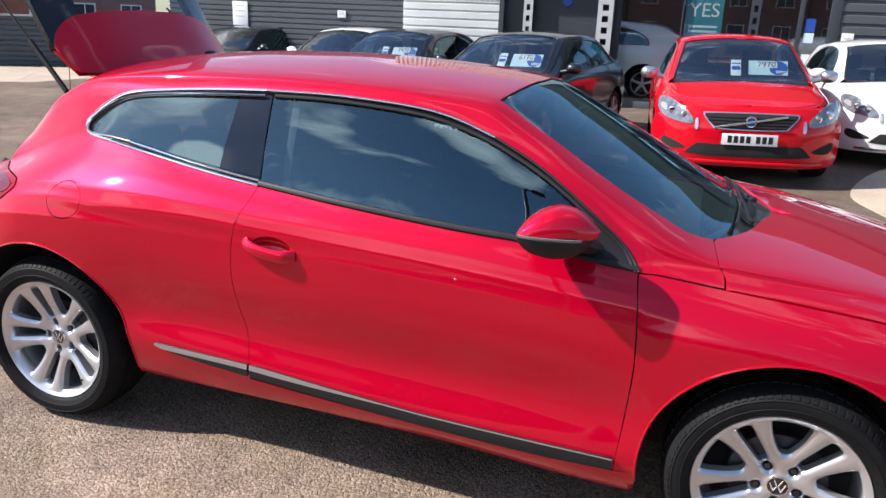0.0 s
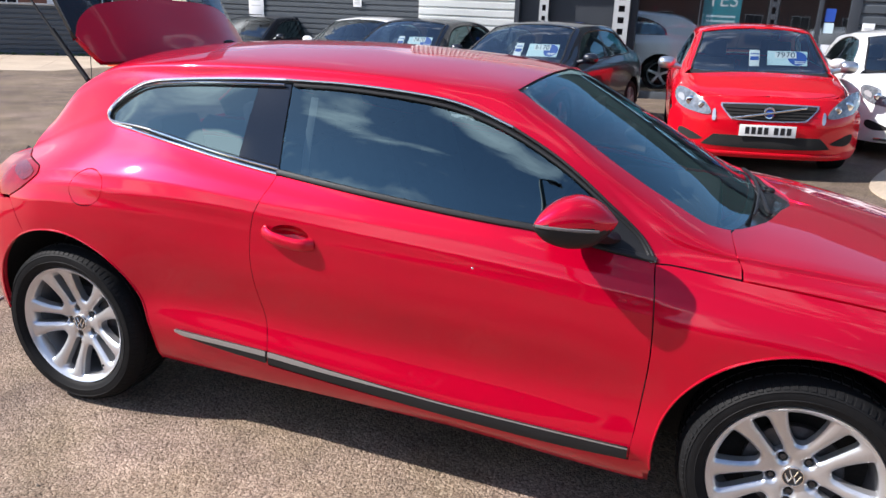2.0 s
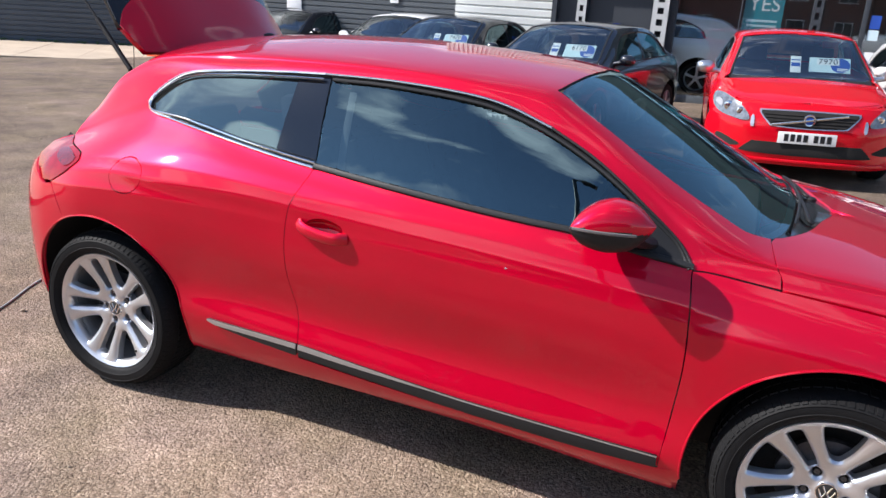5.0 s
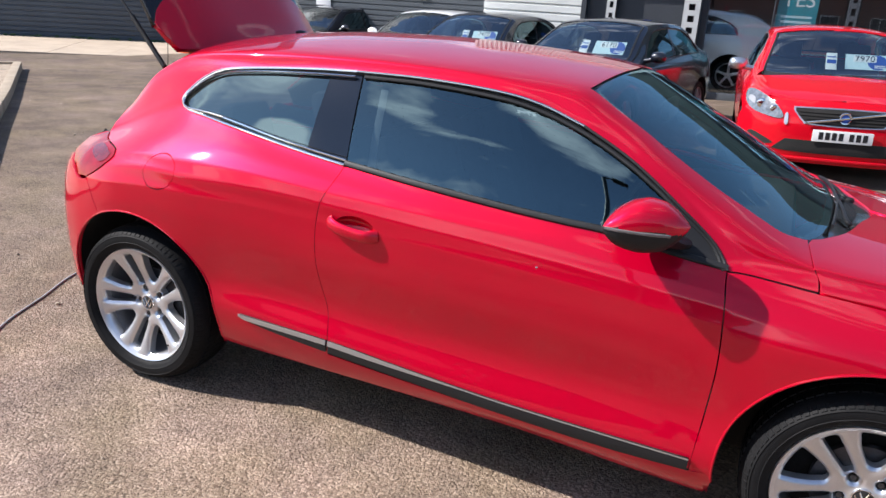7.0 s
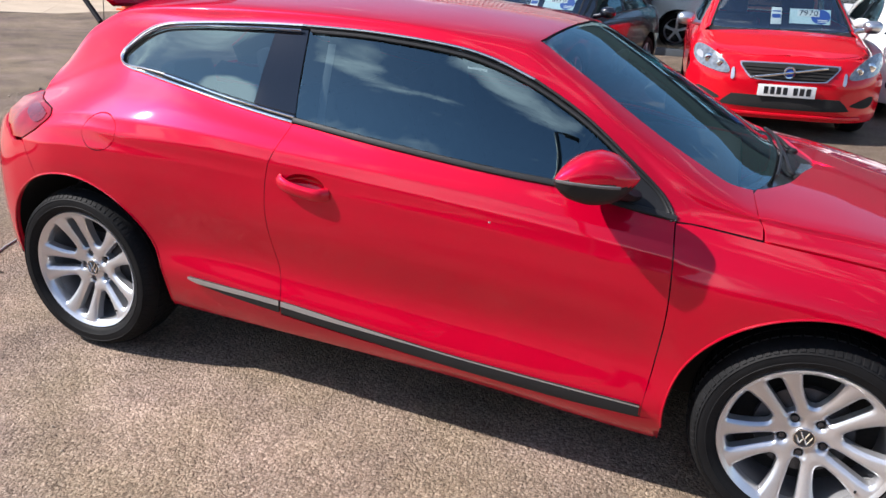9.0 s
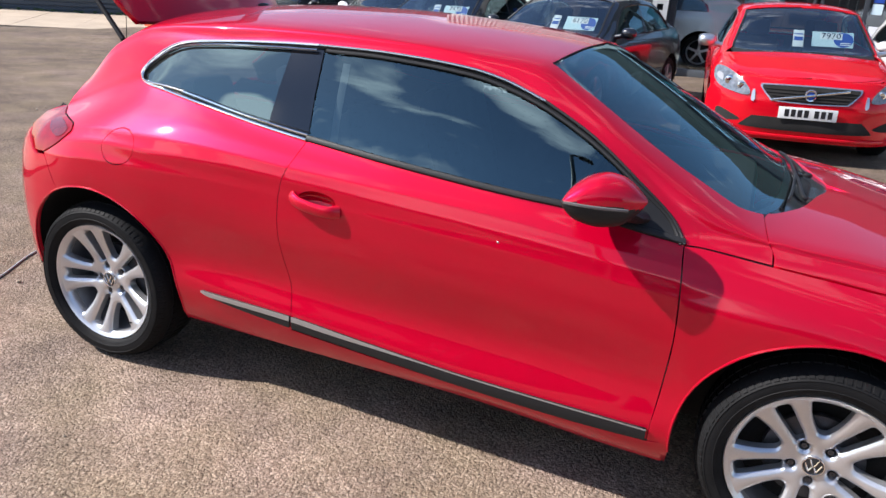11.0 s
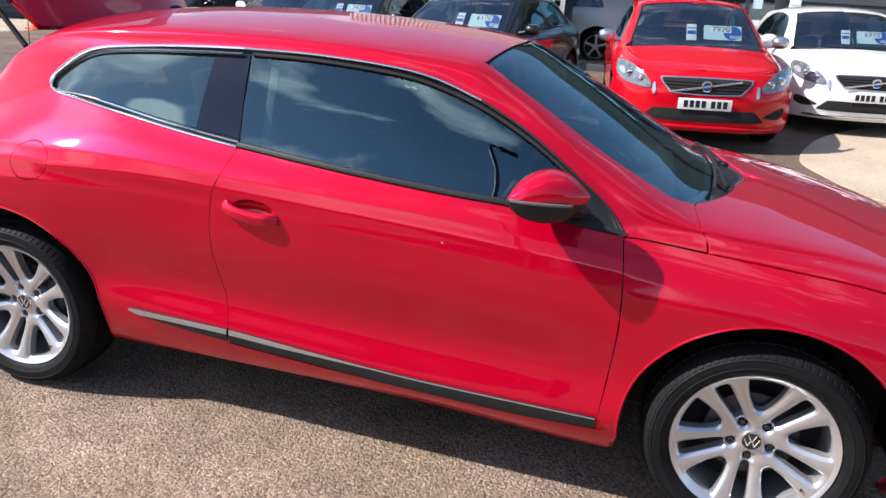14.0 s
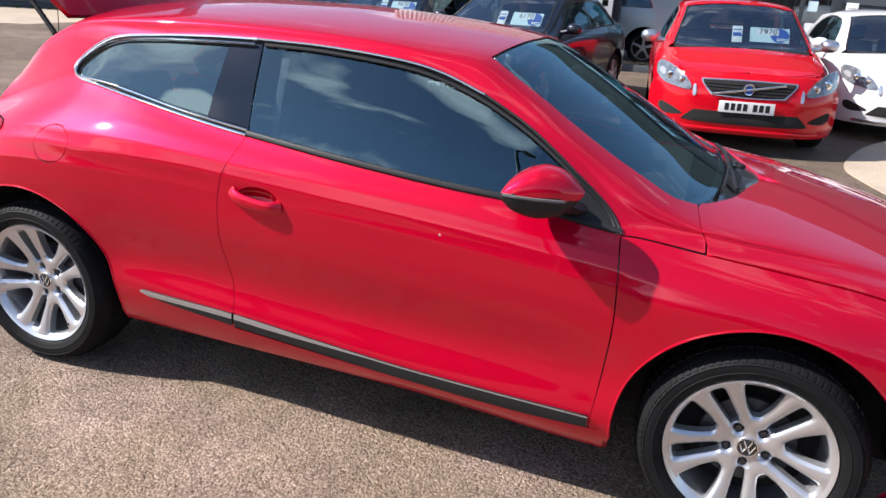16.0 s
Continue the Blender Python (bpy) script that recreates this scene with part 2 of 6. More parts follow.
M_GROUND = ground_mat()
M_CONCRETE = mat("pale_concrete", (0.42, 0.335, 0.245), 0.9, vary=0.18, big=1.2, bump=0.002, bump_scale=120)
M_CLAD = mat("slate_grey_cladding", (0.075, 0.085, 0.095), 0.45, 0.1, vary=0.12, big=1.0)
M_CLADBLUE = mat("blue_grey_cladding", (0.078, 0.095, 0.115), 0.5, 0.1, vary=0.12, big=1.0)
M_SHUTTER = mat("pale_shutter", (0.60, 0.61, 0.58), 0.5, vary=0.08, big=1.5)
M_POST = mat("galvanised_post", (0.50, 0.51, 0.50), 0.5, 0.3, vary=0.12, big=5)
M_HEADLAMP = mat("headlamp_glass", (0.15, 0.165, 0.185), 0.12, 0.2, coat=1.0, vary=0.5, big=14, grain=50)
M_PLATE = mat("plate_white", (0.72, 0.72, 0.70), 0.4, vary=0.05, big=6)
M_INK = mat("black_ink", (0.012, 0.012, 0.014), 0.5, vary=0.1, big=30)
M_CARDBLUE = mat("card_blue", (0.02, 0.07, 0.36), 0.45, vary=0.06, big=8)
M_CARDWHITE = mat("card_white", (0.60, 0.74, 0.78), 0.45, vary=0.04, big=8)
M_TEAL = mat("poster_teal", (0.03, 0.25, 0.31), 0.5, vary=0.08, big=4)
M_WHITE = mat("white_print", (0.80, 0.80, 0.80), 0.5, vary=0.03, big=6)
M_BRICK = mat("red_brick", (0.23, 0.10, 0.07), 0.85, vary=0.25, big=1.5, grain=9)
M_ROOF = mat("slate_roof", (0.06, 0.055, 0.055), 0.8, vary=0.2, big=1.2, grain=7)
M_PINKGRAVEL = mat("planter_gravel", (0.34, 0.27, 0.20), 0.95, vary=0.5, big=14, grain=55, bump=0.02, bump_scale=40)
M_KERB = mat("kerb_stone", (0.34, 0.275, 0.20), 0.9, vary=0.18, big=3, bump=0.002, bump_scale=90)
M_ORANGE = mat("cone_orange", (0.72, 0.09, 0.02), 0.5, vary=0.08, big=8)
M_HOSE = mat("grey_hose", (0.34, 0.35, 0.34), 0.6, vary=0.2, big=20)
M_FENCE = mat("fence_steel", (0.10, 0.10, 0.10), 0.6, 0.3, vary=0.1, big=3)
M_LEAF = mat("leaf_green", (0.05, 0.085, 0.03), 0.7, vary=0.4, big=3, grain=12)
M_SHOPGLASS = glass_mat("shop_glass", (0.90, 0.93, 0.93), 1.9, (0.9, 0.96, 1.0))
M_UPPER = mat("grey_green_cladding", (0.06, 0.072, 0.07), 0.5, vary=0.12, big=1.2)
M_FLOOR = mat("showroom_floor", (0.42, 0.42, 0.41), 0.4, vary=0.1, big=1)
M_DARKPANEL = mat("charcoal_panel", (0.035, 0.040, 0.048), 0.5, vary=0.12, big=1.4)

# ---- tools ----
from mathutils.geometry import delaunay_2d_cdt


def mesh_ob(name, bm, material, parent=None, label="", smooth=True):
    me = bpy.data.meshes.new(name)
    bm.normal_update()
    bm.to_mesh(me)
    bm.free()
    if material:
        me.materials.append(material)
    if smooth:
        me.polygons.foreach_set("use_smooth", [True] * len(me.polygons))
        try:
            me.set_sharp_from_angle(angle=radians(38))
        except AttributeError:
            pass
    ob = new(name, me)
    if parent:
        ob.parent = parent
    if label:
        tagged(ob, label)
    return ob


def part(name, bm, material, parent, label=""):
    return mesh_ob(name, bm, material, parent, label)


def thing(name, label, category, at=None, group="", kind=""):
    ob = new(name)
    ob.empty_display_size = 0.2
    if at is not None:
        ob.matrix_world = at
    return tagged(ob, label, category, group, kind)


def box(bm, lo, hi, bevel=0.0, m=None):
    c = [(a + b) / 2 for a, b in zip(lo, hi)]
    s = [abs(b - a) for a, b in zip(lo, hi)]
    r = bmesh.ops.create_cube(bm, size=1)
    vs = r["verts"]
    bmesh.ops.scale(bm, vec=s, verts=vs)
    if bevel:
        es = {e for v in vs for e in v.link_edges}
        r2 = bmesh.ops.bevel(bm, geom=list(es), offset=bevel, segments=2, affect="EDGES", profile=0.6)
        vs = list({v for f in r2["faces"] for v in f.verts} | {v for v in vs if v.is_valid})
    bmesh.ops.translate(bm, vec=c, verts=vs)
    if m is not None:
        bmesh.ops.transform(bm, matrix=m, verts=vs)
    return vs


def tube(bm, pts, r, seg=8, closed=False, flat=None, ups=None):
    """A round or, with flat=(w, h), oval tube along pts; ups: a sideways hint for every point."""
    pts = [Vector(p) for p in pts]
    n = len(pts)
    rings = []
    for i, p in enumerate(pts):
        a = pts[(i - 1) % n] if (closed or i) else p
        b = pts[(i + 1) % n] if (closed or i < n - 1) else p
        d = (b - a).normalized()
        up = Vector(ups[i]) if ups else Vector((0, 0, 1))
        s = d.cross(up)
        if s.length < 1e-4:
            s = d.cross(Vector((0, 1, 0)))
        s.normalize()
        u = s.cross(d)
        w, h = flat if flat else (r, r)
        rings.append([bm.verts.new(p + s * (w * math.cos(2 * math.pi * k / seg)) + u * (h * math.sin(2 * math.pi * k / seg))) for k in range(seg)])
    for i in range(n if closed else n - 1):
        A, B = rings[i], rings[(i + 1) % n]
        for k in range(seg):
            bm.faces.new((A[k], A[(k + 1) % seg], B[(k + 1) % seg], B[k]))
    if not closed:
        bm.faces.new(rings[0][::-1])
        bm.faces.new(rings[-1])


def lathe(bm, profile, seg=64, axis="Y", at=(0, 0, 0)):
    """profile: (radius, along) pairs turned round the axis."""
    rings = []
    for r, a in profile:
        ring = []
        for k in range(seg):
            c, s = r * math.cos(2 * math.pi * k / seg), r * math.sin(2 * math.pi * k / seg)
            p = (c, a, s) if axis == "Y" else (c, s, a) if axis == "Z" else (a, c, s)
            ring.append(bm.verts.new(Vector(p) + Vector(at)))
        rings.append(ring)
    for A, B in zip(rings, rings[1:]):
        for k in range(seg):
            bm.faces.new((A[k], A[(k + 1) % seg], B[(k + 1) % seg], B[k]))
    return rings


def pchip(knots):
    """A smooth curve without overshoot through (x, value) knots."""
    xs = np.array([k[0] for k in knots], float)
    ys = np.array([k[1] for k in knots], float)
    h, d = np.diff(xs), np.diff(ys) / np.diff(xs)
    m = np.zeros_like(xs)
    m[0], m[-1] = d[0], d[-1]
    for i in range(1, len(xs) - 1):
        if d[i - 1] * d[i] > 0:
            w1, w2 = 2 * h[i] + h[i - 1], h[i] + 2 * h[i - 1]
            m[i] = (w1 + w2) / (w1 / d[i - 1] + w2 / d[i])

    def curve(x):
        x = np.clip(np.asarray(x, float), xs[0], xs[-1])
        i = np.clip(np.searchsorted(xs, x) - 1, 0, len(xs) - 2)
        t = (x - xs[i]) / h[i]
        return ((2 * t ** 3 - 3 * t ** 2 + 1) * ys[i] + (t ** 3 - 2 * t ** 2 + t) * h[i] * m[i]
                + (-2 * t ** 3 + 3 * t ** 2) * ys[i + 1] + (t ** 3 - t ** 2) * h[i] * m[i + 1])
    return curve


def catmull(pts, per=8, closed=False):
    """Points along a smooth curve through pts."""
    P = [np.array(p, float) for p in pts]
    n = len(P)
    out = []
    for i in range(n if closed else n - 1):
        a = P[(i - 1) % n] if (closed or i) else 2 * P[0] - P[1]
        b, c = P[i], P[(i + 1) % n]
        d = P[(i + 2) % n] if (closed or i < n - 2) else 2 * P[-1] - P[-2]
        for k in range(per):
            t = k / per
            out.append(0.5 * (2 * b + (c - a) * t + (2 * a - 5 * b + 4 * c - d) * t * t + (3 * b - a - 3 * c + d) * t ** 3))
    if not closed:
        out.append(P[-1])
    return [tuple(p) for p in out]

# ---- ground: level round the red car, rising gently towards the showroom ----
def ground_z(x, y):
    f = min(1.0, max(0.0, (y - 1.0) / 4.0))
    return 0.025 * (min(8.0, max(-16.0, x)) - 0.3) * f * f * (3 - 2 * f)


def build_ground():
    bm = bmesh.new()
    ax = sorted(set([-600, -300, -150, -80, -50] + list(np.arange(-34, 16.01, 0.5)) + [25, 50, 80, 150, 300, 600]))
    ay = sorted(set([-600, -300, -150, -80, -50, -30, -20, -12, -8] + list(np.arange(-5, 24.01, 0.5)) + [30, 50, 80, 150, 300, 600]))
    grid = [[bm.verts.new((x, y, ground_z(x, y))) for x in ax] for y in ay]
    for A, B in zip(grid, grid[1:]):
        for k in range(len(ax) - 1):
            bm.faces.new((A[k], A[k + 1], B[k + 1], B[k]))
    ob = mesh_ob("ground", bm, M_GROUND)
    tagged(ob, "brown-grey worn tarmac forecourt with stone chippings", "ground", kind="structure")

    # loose chips lying on the tarmac
    rnd = random.Random(9)
    bm = bmesh.new()
    spots = [(rnd.uniform(-8, -0.9), rnd.uniform(-1.5, 6.5)) for _ in range(110)] + [(rnd.uniform(-1.5, 2.6), rnd.uniform(-2.4, -1.3)) for _ in range(50)]
    for x, y in spots:
        s = rnd.choice((0.004, 0.005, 0.006, 0.009, 0.013))
        made = bmesh.ops.create_icosphere(bm, subdivisions=1, radius=s)["verts"]
        for v in made:
            v.co *= rnd.uniform(0.8, 1.2)
        bmesh.ops.translate(bm, vec=(x, y, ground_z(x, y) + s * 0.4), verts=made)
    tagged(mesh_ob("loose_stones", bm, M_KERB, smooth=False), "pale loose stone chips lying on the tarmac", "stones", kind="stuff")


build_ground()

# ---- the red coupe: one lofted skin, cut into panels ----
# Lines along the car, from the sill to the roof's middle: half-width and height at x (rear axle at 0, front axle at 2.578)
YK = []
YK.append([(-0.79, 0.30), (-0.74, 0.44), (-0.62, 0.59), (-0.52, 0.67), (-0.3, 0.76), (0.40, 0.772), (2.1, 0.772), (2.7, 0.77), (3.2, 0.62), (3.47, 0.20)])
YK.append([(-0.79, 0.34), (-0.74, 0.48), (-0.62, 0.63), (-0.52, 0.72), (-0.3, 0.815), (0.45, 0.838), (2.1, 0.838), (2.7, 0.85), (3.2, 0.69), (3.47, 0.22)])
YK.append([(-0.79, 0.36), (-0.74, 0.50), (-0.62, 0.65), (-0.52, 0.74), (-0.42, 0.805), (-0.3, 0.855), (0.0, 0.893), (0.45, 0.880), (1.3, 0.885), (2.1, 0.892), (2.6, 0.898), (3.0, 0.84), (3.3, 0.66), (3.47, 0.24)])
YK.append([(-0.79, 0.37), (-0.74, 0.51), (-0.62, 0.66), (-0.52, 0.75), (-0.42, 0.815), (-0.3, 0.864), (-0.05, 0.902), (0.12, 0.900), (0.45, 0.864), (0.8, 0.853), (1.3, 0.853), (2.1, 0.869), (2.3, 0.888), (2.6, 0.900), (3.0, 0.85), (3.3, 0.67), (3.47, 0.24)])
YK.append([(-0.79, 0.37), (-0.74, 0.51), (-0.62, 0.66), (-0.52, 0.75), (-0.42, 0.815), (-0.3, 0.864), (-0.05, 0.905), (0.12, 0.905), (0.45, 0.892), (0.8, 0.886), (1.3, 0.886), (2.1, 0.889), (2.3, 0.899), (2.6, 0.903), (3.0, 0.85), (3.3, 0.67), (3.47, 0.24)])
YK.append([(-0.77, 0.37), (-0.72, 0.51), (-0.60, 0.66), (-0.50, 0.74), (-0.40, 0.80), (-0.3, 0.845), (-0.05, 0.906), (0.12, 0.909), (0.45, 0.900), (0.8, 0.889), (1.3, 0.892), (2.1, 0.892), (2.3, 0.901), (2.6, 0.889), (3.0, 0.83), (3.3, 0.65), (3.45, 0.24)])
YK.append([(-0.74, 0.36), (-0.69, 0.50), (-0.55, 0.65), (-0.40, 0.742), (-0.3, 0.790), (0.0, 0.851), (0.45, 0.877), (0.9, 0.876), (1.5, 0.870), (2.1, 0.866), (2.6, 0.840), (3.0, 0.79), (3.3, 0.60), (3.43, 0.24)])
YK.append([(-0.70, 0.36), (-0.64, 0.50), (-0.5, 0.60), (-0.3, 0.662), (0.0, 0.704), (0.31, 0.730), (0.64, 0.776), (0.9, 0.801), (1.3, 0.823), (1.6, 0.826), (2.1, 0.812), (2.4, 0.790), (2.8, 0.745), (3.2, 0.60), (3.40, 0.24)])
YK.append([(-0.66, 0.35), (-0.6, 0.52), (-0.45, 0.63), (-0.3, 0.635), (0.0, 0.665), (0.3, 0.690), (0.64, 0.720), (0.9, 0.736), (1.3, 0.752), (1.6, 0.757), (1.9, 0.772), (2.15, 0.785), (2.4, 0.760), (2.8, 0.71), (3.2, 0.56), (3.38, 0.23)])
YK.append([(-0.66, 0.34), (-0.6, 0.48), (-0.45, 0.585), (-0.3, 0.595), (0.0, 0.615), (0.3, 0.637), (0.9, 0.655), (1.5, 0.650), (1.7, 0.672), (1.95, 0.722), (2.15, 0.755), (2.4, 0.730), (2.8, 0.66), (3.2, 0.52), (3.37, 0.22)])
YK.append([(-0.65, 0.32), (-0.6, 0.44), (-0.45, 0.54), (-0.3, 0.548), (0.0, 0.560), (0.3, 0.588), (0.6, 0.600), (1.1, 0.598), (1.5, 0.580), (1.65, 0.585), (1.95, 0.650), (2.2, 0.700), (2.4, 0.690), (2.8, 0.60), (3.2, 0.46), (3.36, 0.2)])
YK.append([(-0.65, 0.18), (-0.3, 0.30), (0.9, 0.31), (1.6, 0.31), (2.3, 0.37), (2.8, 0.33), (3.36, 0.11)])
YK.append([(-0.65, 0.0), (3.36, 0.0)])
ZK = []
ZK.append([(-0.79, 0.30), (-0.45, 0.25), (0.45, 0.232), (1.5, 0.212), (2.2, 0.180), (2.9, 0.18), (3.47, 0.22)])
ZK.append([(-0.79, 0.33), (-0.45, 0.28), (0.45, 0.262), (1.5, 0.244), (2.2, 0.210), (2.9, 0.21), (3.47, 0.25)])
ZK.append([(-0.79, 0.42), (-0.3, 0.40), (0.5, 0.400), (0.9, 0.374), (1.2, 0.354), (1.6, 0.330), (2.1, 0.320), (3.0, 0.33), (3.47, 0.33)])
ZK.append([(-0.79, 0.50), (0.45, 0.520), (1.3, 0.490), (2.1, 0.470), (3.0, 0.45), (3.47, 0.42)])
ZK.append([(-0.79, 0.62), (-0.3, 0.66), (0.45, 0.690), (1.3, 0.660), (2.1, 0.630), (2.6, 0.62), (3.0, 0.57), (3.47, 0.47)])
ZK.append([(-0.77, 0.74), (-0.3, 0.80), (0.1, 0.835), (0.45, 0.835), (1.0, 0.820), (1.6, 0.795), (2.1, 0.760), (2.6, 0.735), (3.0, 0.66), (3.45, 0.53)])
ZK.append([(-0.74, 0.82), (-0.3, 0.885), (0.1, 0.944), (0.45, 0.944), (0.9, 0.921), (1.6, 0.885), (2.1, 0.840), (2.6, 0.800), (3.0, 0.73), (3.43, 0.58)])
ZK.append([(-0.70, 0.87), (-0.5, 0.905), (-0.3, 0.955), (0.0, 1.050), (0.2, 1.095), (0.31, 1.096), (0.64, 1.045), (0.9, 1.010), (1.3, 0.974), (1.66, 0.948), (1.9, 0.920), (2.12, 0.889), (2.36, 0.870), (2.6, 0.845), (2.83, 0.812), (3.2, 0.72), (3.40, 0.61)])
ZK.append([(-0.66, 0.89), (-0.45, 0.935), (-0.3, 0.985), (-0.1, 1.075), (0.1, 1.150), (0.31, 1.182), (0.64, 1.172), (0.9, 1.160), (1.3, 1.130), (1.6, 1.085), (1.9, 1.010), (2.15, 0.905), (2.36, 0.885), (2.6, 0.862), (2.83, 0.830), (3.2, 0.735), (3.38, 0.62)])
ZK.append([(-0.66, 0.90), (-0.45, 0.955), (-0.3, 1.028), (-0.1, 1.188), (0.1, 1.264), (0.27, 1.281), (0.45, 1.284), (0.67, 1.298), (0.9, 1.304), (1.15, 1.300), (1.35, 1.288), (1.5, 1.264), (1.65, 1.215), (1.8, 1.150), (1.95, 1.065), (2.1, 0.960), (2.2, 0.918), (2.4, 0.898), (2.8, 0.845), (3.2, 0.745), (3.37, 0.63)])
ZK.append([(-0.65, 0.905), (-0.45, 0.968), (-0.3, 1.048), (-0.1, 1.224), (0.1, 1.309), (0.3, 1.330), (0.6, 1.347), (0.9, 1.353), (1.2, 1.346), (1.45, 1.330), (1.6, 1.312), (1.75, 1.243), (1.95, 1.120), (2.1, 1.030), (2.25, 0.955), (2.35, 0.925), (2.6, 0.895), (2.9, 0.845), (3.2, 0.765), (3.36, 0.64)])
ZK.append([(-0.65, 0.92), (-0.45, 0.985), (-0.3, 1.070), (-0.1, 1.250), (0.05, 1.338), (0.3, 1.370), (0.6, 1.389), (0.9, 1.394), (1.2, 1.385), (1.45, 1.368), (1.64, 1.340), (1.8, 1.268), (2.0, 1.160), (2.2, 1.050), (2.38, 0.958), (2.6, 0.922), (2.9, 0.865), (3.2, 0.785), (3.36, 0.65)])
ZK.append([(-0.65, 0.925), (-0.45, 0.99), (-0.3, 1.078), (-0.1, 1.262), (0.03, 1.346), (0.3, 1.385), (0.6, 1.403), (0.9, 1.408), (1.2, 1.398), (1.45, 1.381), (1.66, 1.350), (1.85, 1.262), (2.05, 1.155), (2.25, 1.045), (2.45, 0.950), (2.6, 0.932), (2.9, 0.872), (3.2, 0.79), (3.36, 0.655)])


class Skin:
    """A skin lofted over lines along a car."""

    def __init__(self, yk, zk):
        self.yc, self.zc = [pchip(k) for k in yk], [pchip(k) for k in zk]
        self.top = len(yk) - 1
        self.crease = 0.0

    def at(self, x, v):
        """Half-width and height at x and section parameter v (0 sill to top: roof middle)."""
        x, v = np.atleast_1d(np.asarray(x, float)), np.atleast_1d(np.asarray(v, float))
        ys, zs = np.stack([c(x) for c in self.yc]), np.stack([c(x) for c in self.zc])
        ys = np.concatenate([2 * ys[:1] - ys[1:2], ys, -ys[-2:-1]])
        zs = np.concatenate([2 * zs[:1] - zs[1:2], zs, zs[-2:-1]])
        i = np.clip(np.floor(v).astype(int), 0, self.top - 1)
        t = v - i
        j = np.arange(len(x))
        w = [(-t + 2 * t ** 2 - t ** 3) / 2, (2 - 5 * t ** 2 + 3 * t ** 3) / 2, (t + 4 * t ** 2 - 3 * t ** 3) / 2, (-t ** 2 + t ** 3) / 2]
        yl = (1 - t) * ys[i + 1, j] + t * ys[i + 2, j]
        zl = (1 - t) * zs[i + 1, j] + t * zs[i + 2, j]
        ys, zs = sum(w[k] * ys[i + k, j] for k in range(4)), sum(w[k] * zs[i + k, j] for k in range(4))
        if self.crease:
            # pressed creases along the waist and the shoulder
            c = np.maximum(np.clip(1.25 - np.abs(v - 5) / 0.45, 0, 1), 0.8 * np.clip(1.25 - np.abs(v - 6) / 0.35, 0, 1)) * np.clip((2.5 - x) / 0.3, 0, 1) * np.clip((x + 0.3) / 0.2, 0, 1)
            ys, zs = ys + c * (yl - ys), zs + c * (zl - zs)
        return ys, zs

    def points(self, xv, off=0.0, side=-1):
        """Points and normals for rows of (x, v), moved out by off; side -1 is the driver's side."""
        xv = np.asarray(xv, float)
        x, v = xv[:, 0], np.clip(xv[:, 1], 0, self.top)
        y, z = self.at(x, v)
        e = 0.014
        y1, z1 = self.at(x + e, v)
        y0, z0 = self.at(x - e, v)
        va, vb = v + 0.08, np.clip(v - 0.08, 0, self.top)
        over = va > self.top
        y3, z3 = self.at(x, np.where(over, 2 * self.top - va, va))
        y3 = np.where(over, -y3, y3)
        y2, z2 = self.at(x, vb)
        tx = np.stack([np.full_like(x, 2 * e), y1 - y0, z1 - z0], 1)
        tv = np.stack([np.zeros_like(x), y3 - y2, z3 - z2], 1)
        n = np.cross(tv, tx)
        n /= np.maximum(np.linalg.norm(n, axis=1), 1e-9)[:, None]
        p = np.stack([x, y, z], 1) + off * n
        p[:, 1] *= side
        n[:, 1] *= side
        return p, n

    def v_of_z(self, x, z, lo=0.0, hi=10.0):
        vs = np.linspace(lo, hi, 161)
        zz = self.at(np.full_like(vs, x), vs)[1]
        return float(np.interp(z, np.maximum.accumulate(zz), vs))

    def v_of_y(self, x, y, lo=9.0):
        vs = np.linspace(self.top, lo, 161)
        yy = self.at(np.full_like(vs, x), vs)[0]
        return float(np.interp(abs(y), np.maximum.accumulate(yy), vs))

    def xz(self, points):
        return [(x, self.v_of_z(x, z)) for x, z in points]

    def line(self, points, n=40):
        """Even points along a smooth curve through (x, z) points, in skin parameters."""
        return self.xz(catmull(points, max(2, n // (len(points) - 1))))

    def place(self, x, z, off=0.0, side=-1):
        p, n = self.points([(x, self.v_of_z(x, z))], off, side)
        return Vector(p[0]), Vector(n[0])


# the tailgate's own lines: steeper at the roof's end
TZ = [list(k) for k in ZK]
for tk, head in {9: [(-0.66, 0.88), (-0.45, 0.92), (-0.3, 0.965), (-0.1, 1.060), (0.1, 1.200)], 10: [(-0.65, 0.89), (-0.45, 0.94), (-0.3, 0.997), (-0.1, 1.118), (0.1, 1.262)],
                 11: [(-0.65, 0.92), (-0.45, 0.985), (-0.3, 1.055), (-0.1, 1.195), (0.05, 1.305)], 12: [(-0.65, 0.925), (-0.45, 0.99), (-0.3, 1.062), (-0.1, 1.205), (0.03, 1.318)]}.items():
    TZ[tk] = head + [k for k in ZK[tk] if k[0] > 0.2]
S, TAIL = Skin(YK, ZK), Skin(YK, TZ)
S.crease = 1.0
# the side glass is one even bow, free of the curl at the waist and the roof rail
PANE = Skin(YK, ZK)
for low, mid, high, out in ((6, 7, 8, 0.006), (10, 9, 8, 0.006)):
    PANE.yc[low] = lambda x, a=S.yc[mid], b=S.yc[high], d=out: 2 * a(x) - b(x) - d
    PANE.zc[low] = lambda x, a=S.zc[mid], b=S.zc[high]: 2 * a(x) - b(x)
xz, line = S.xz, S.line


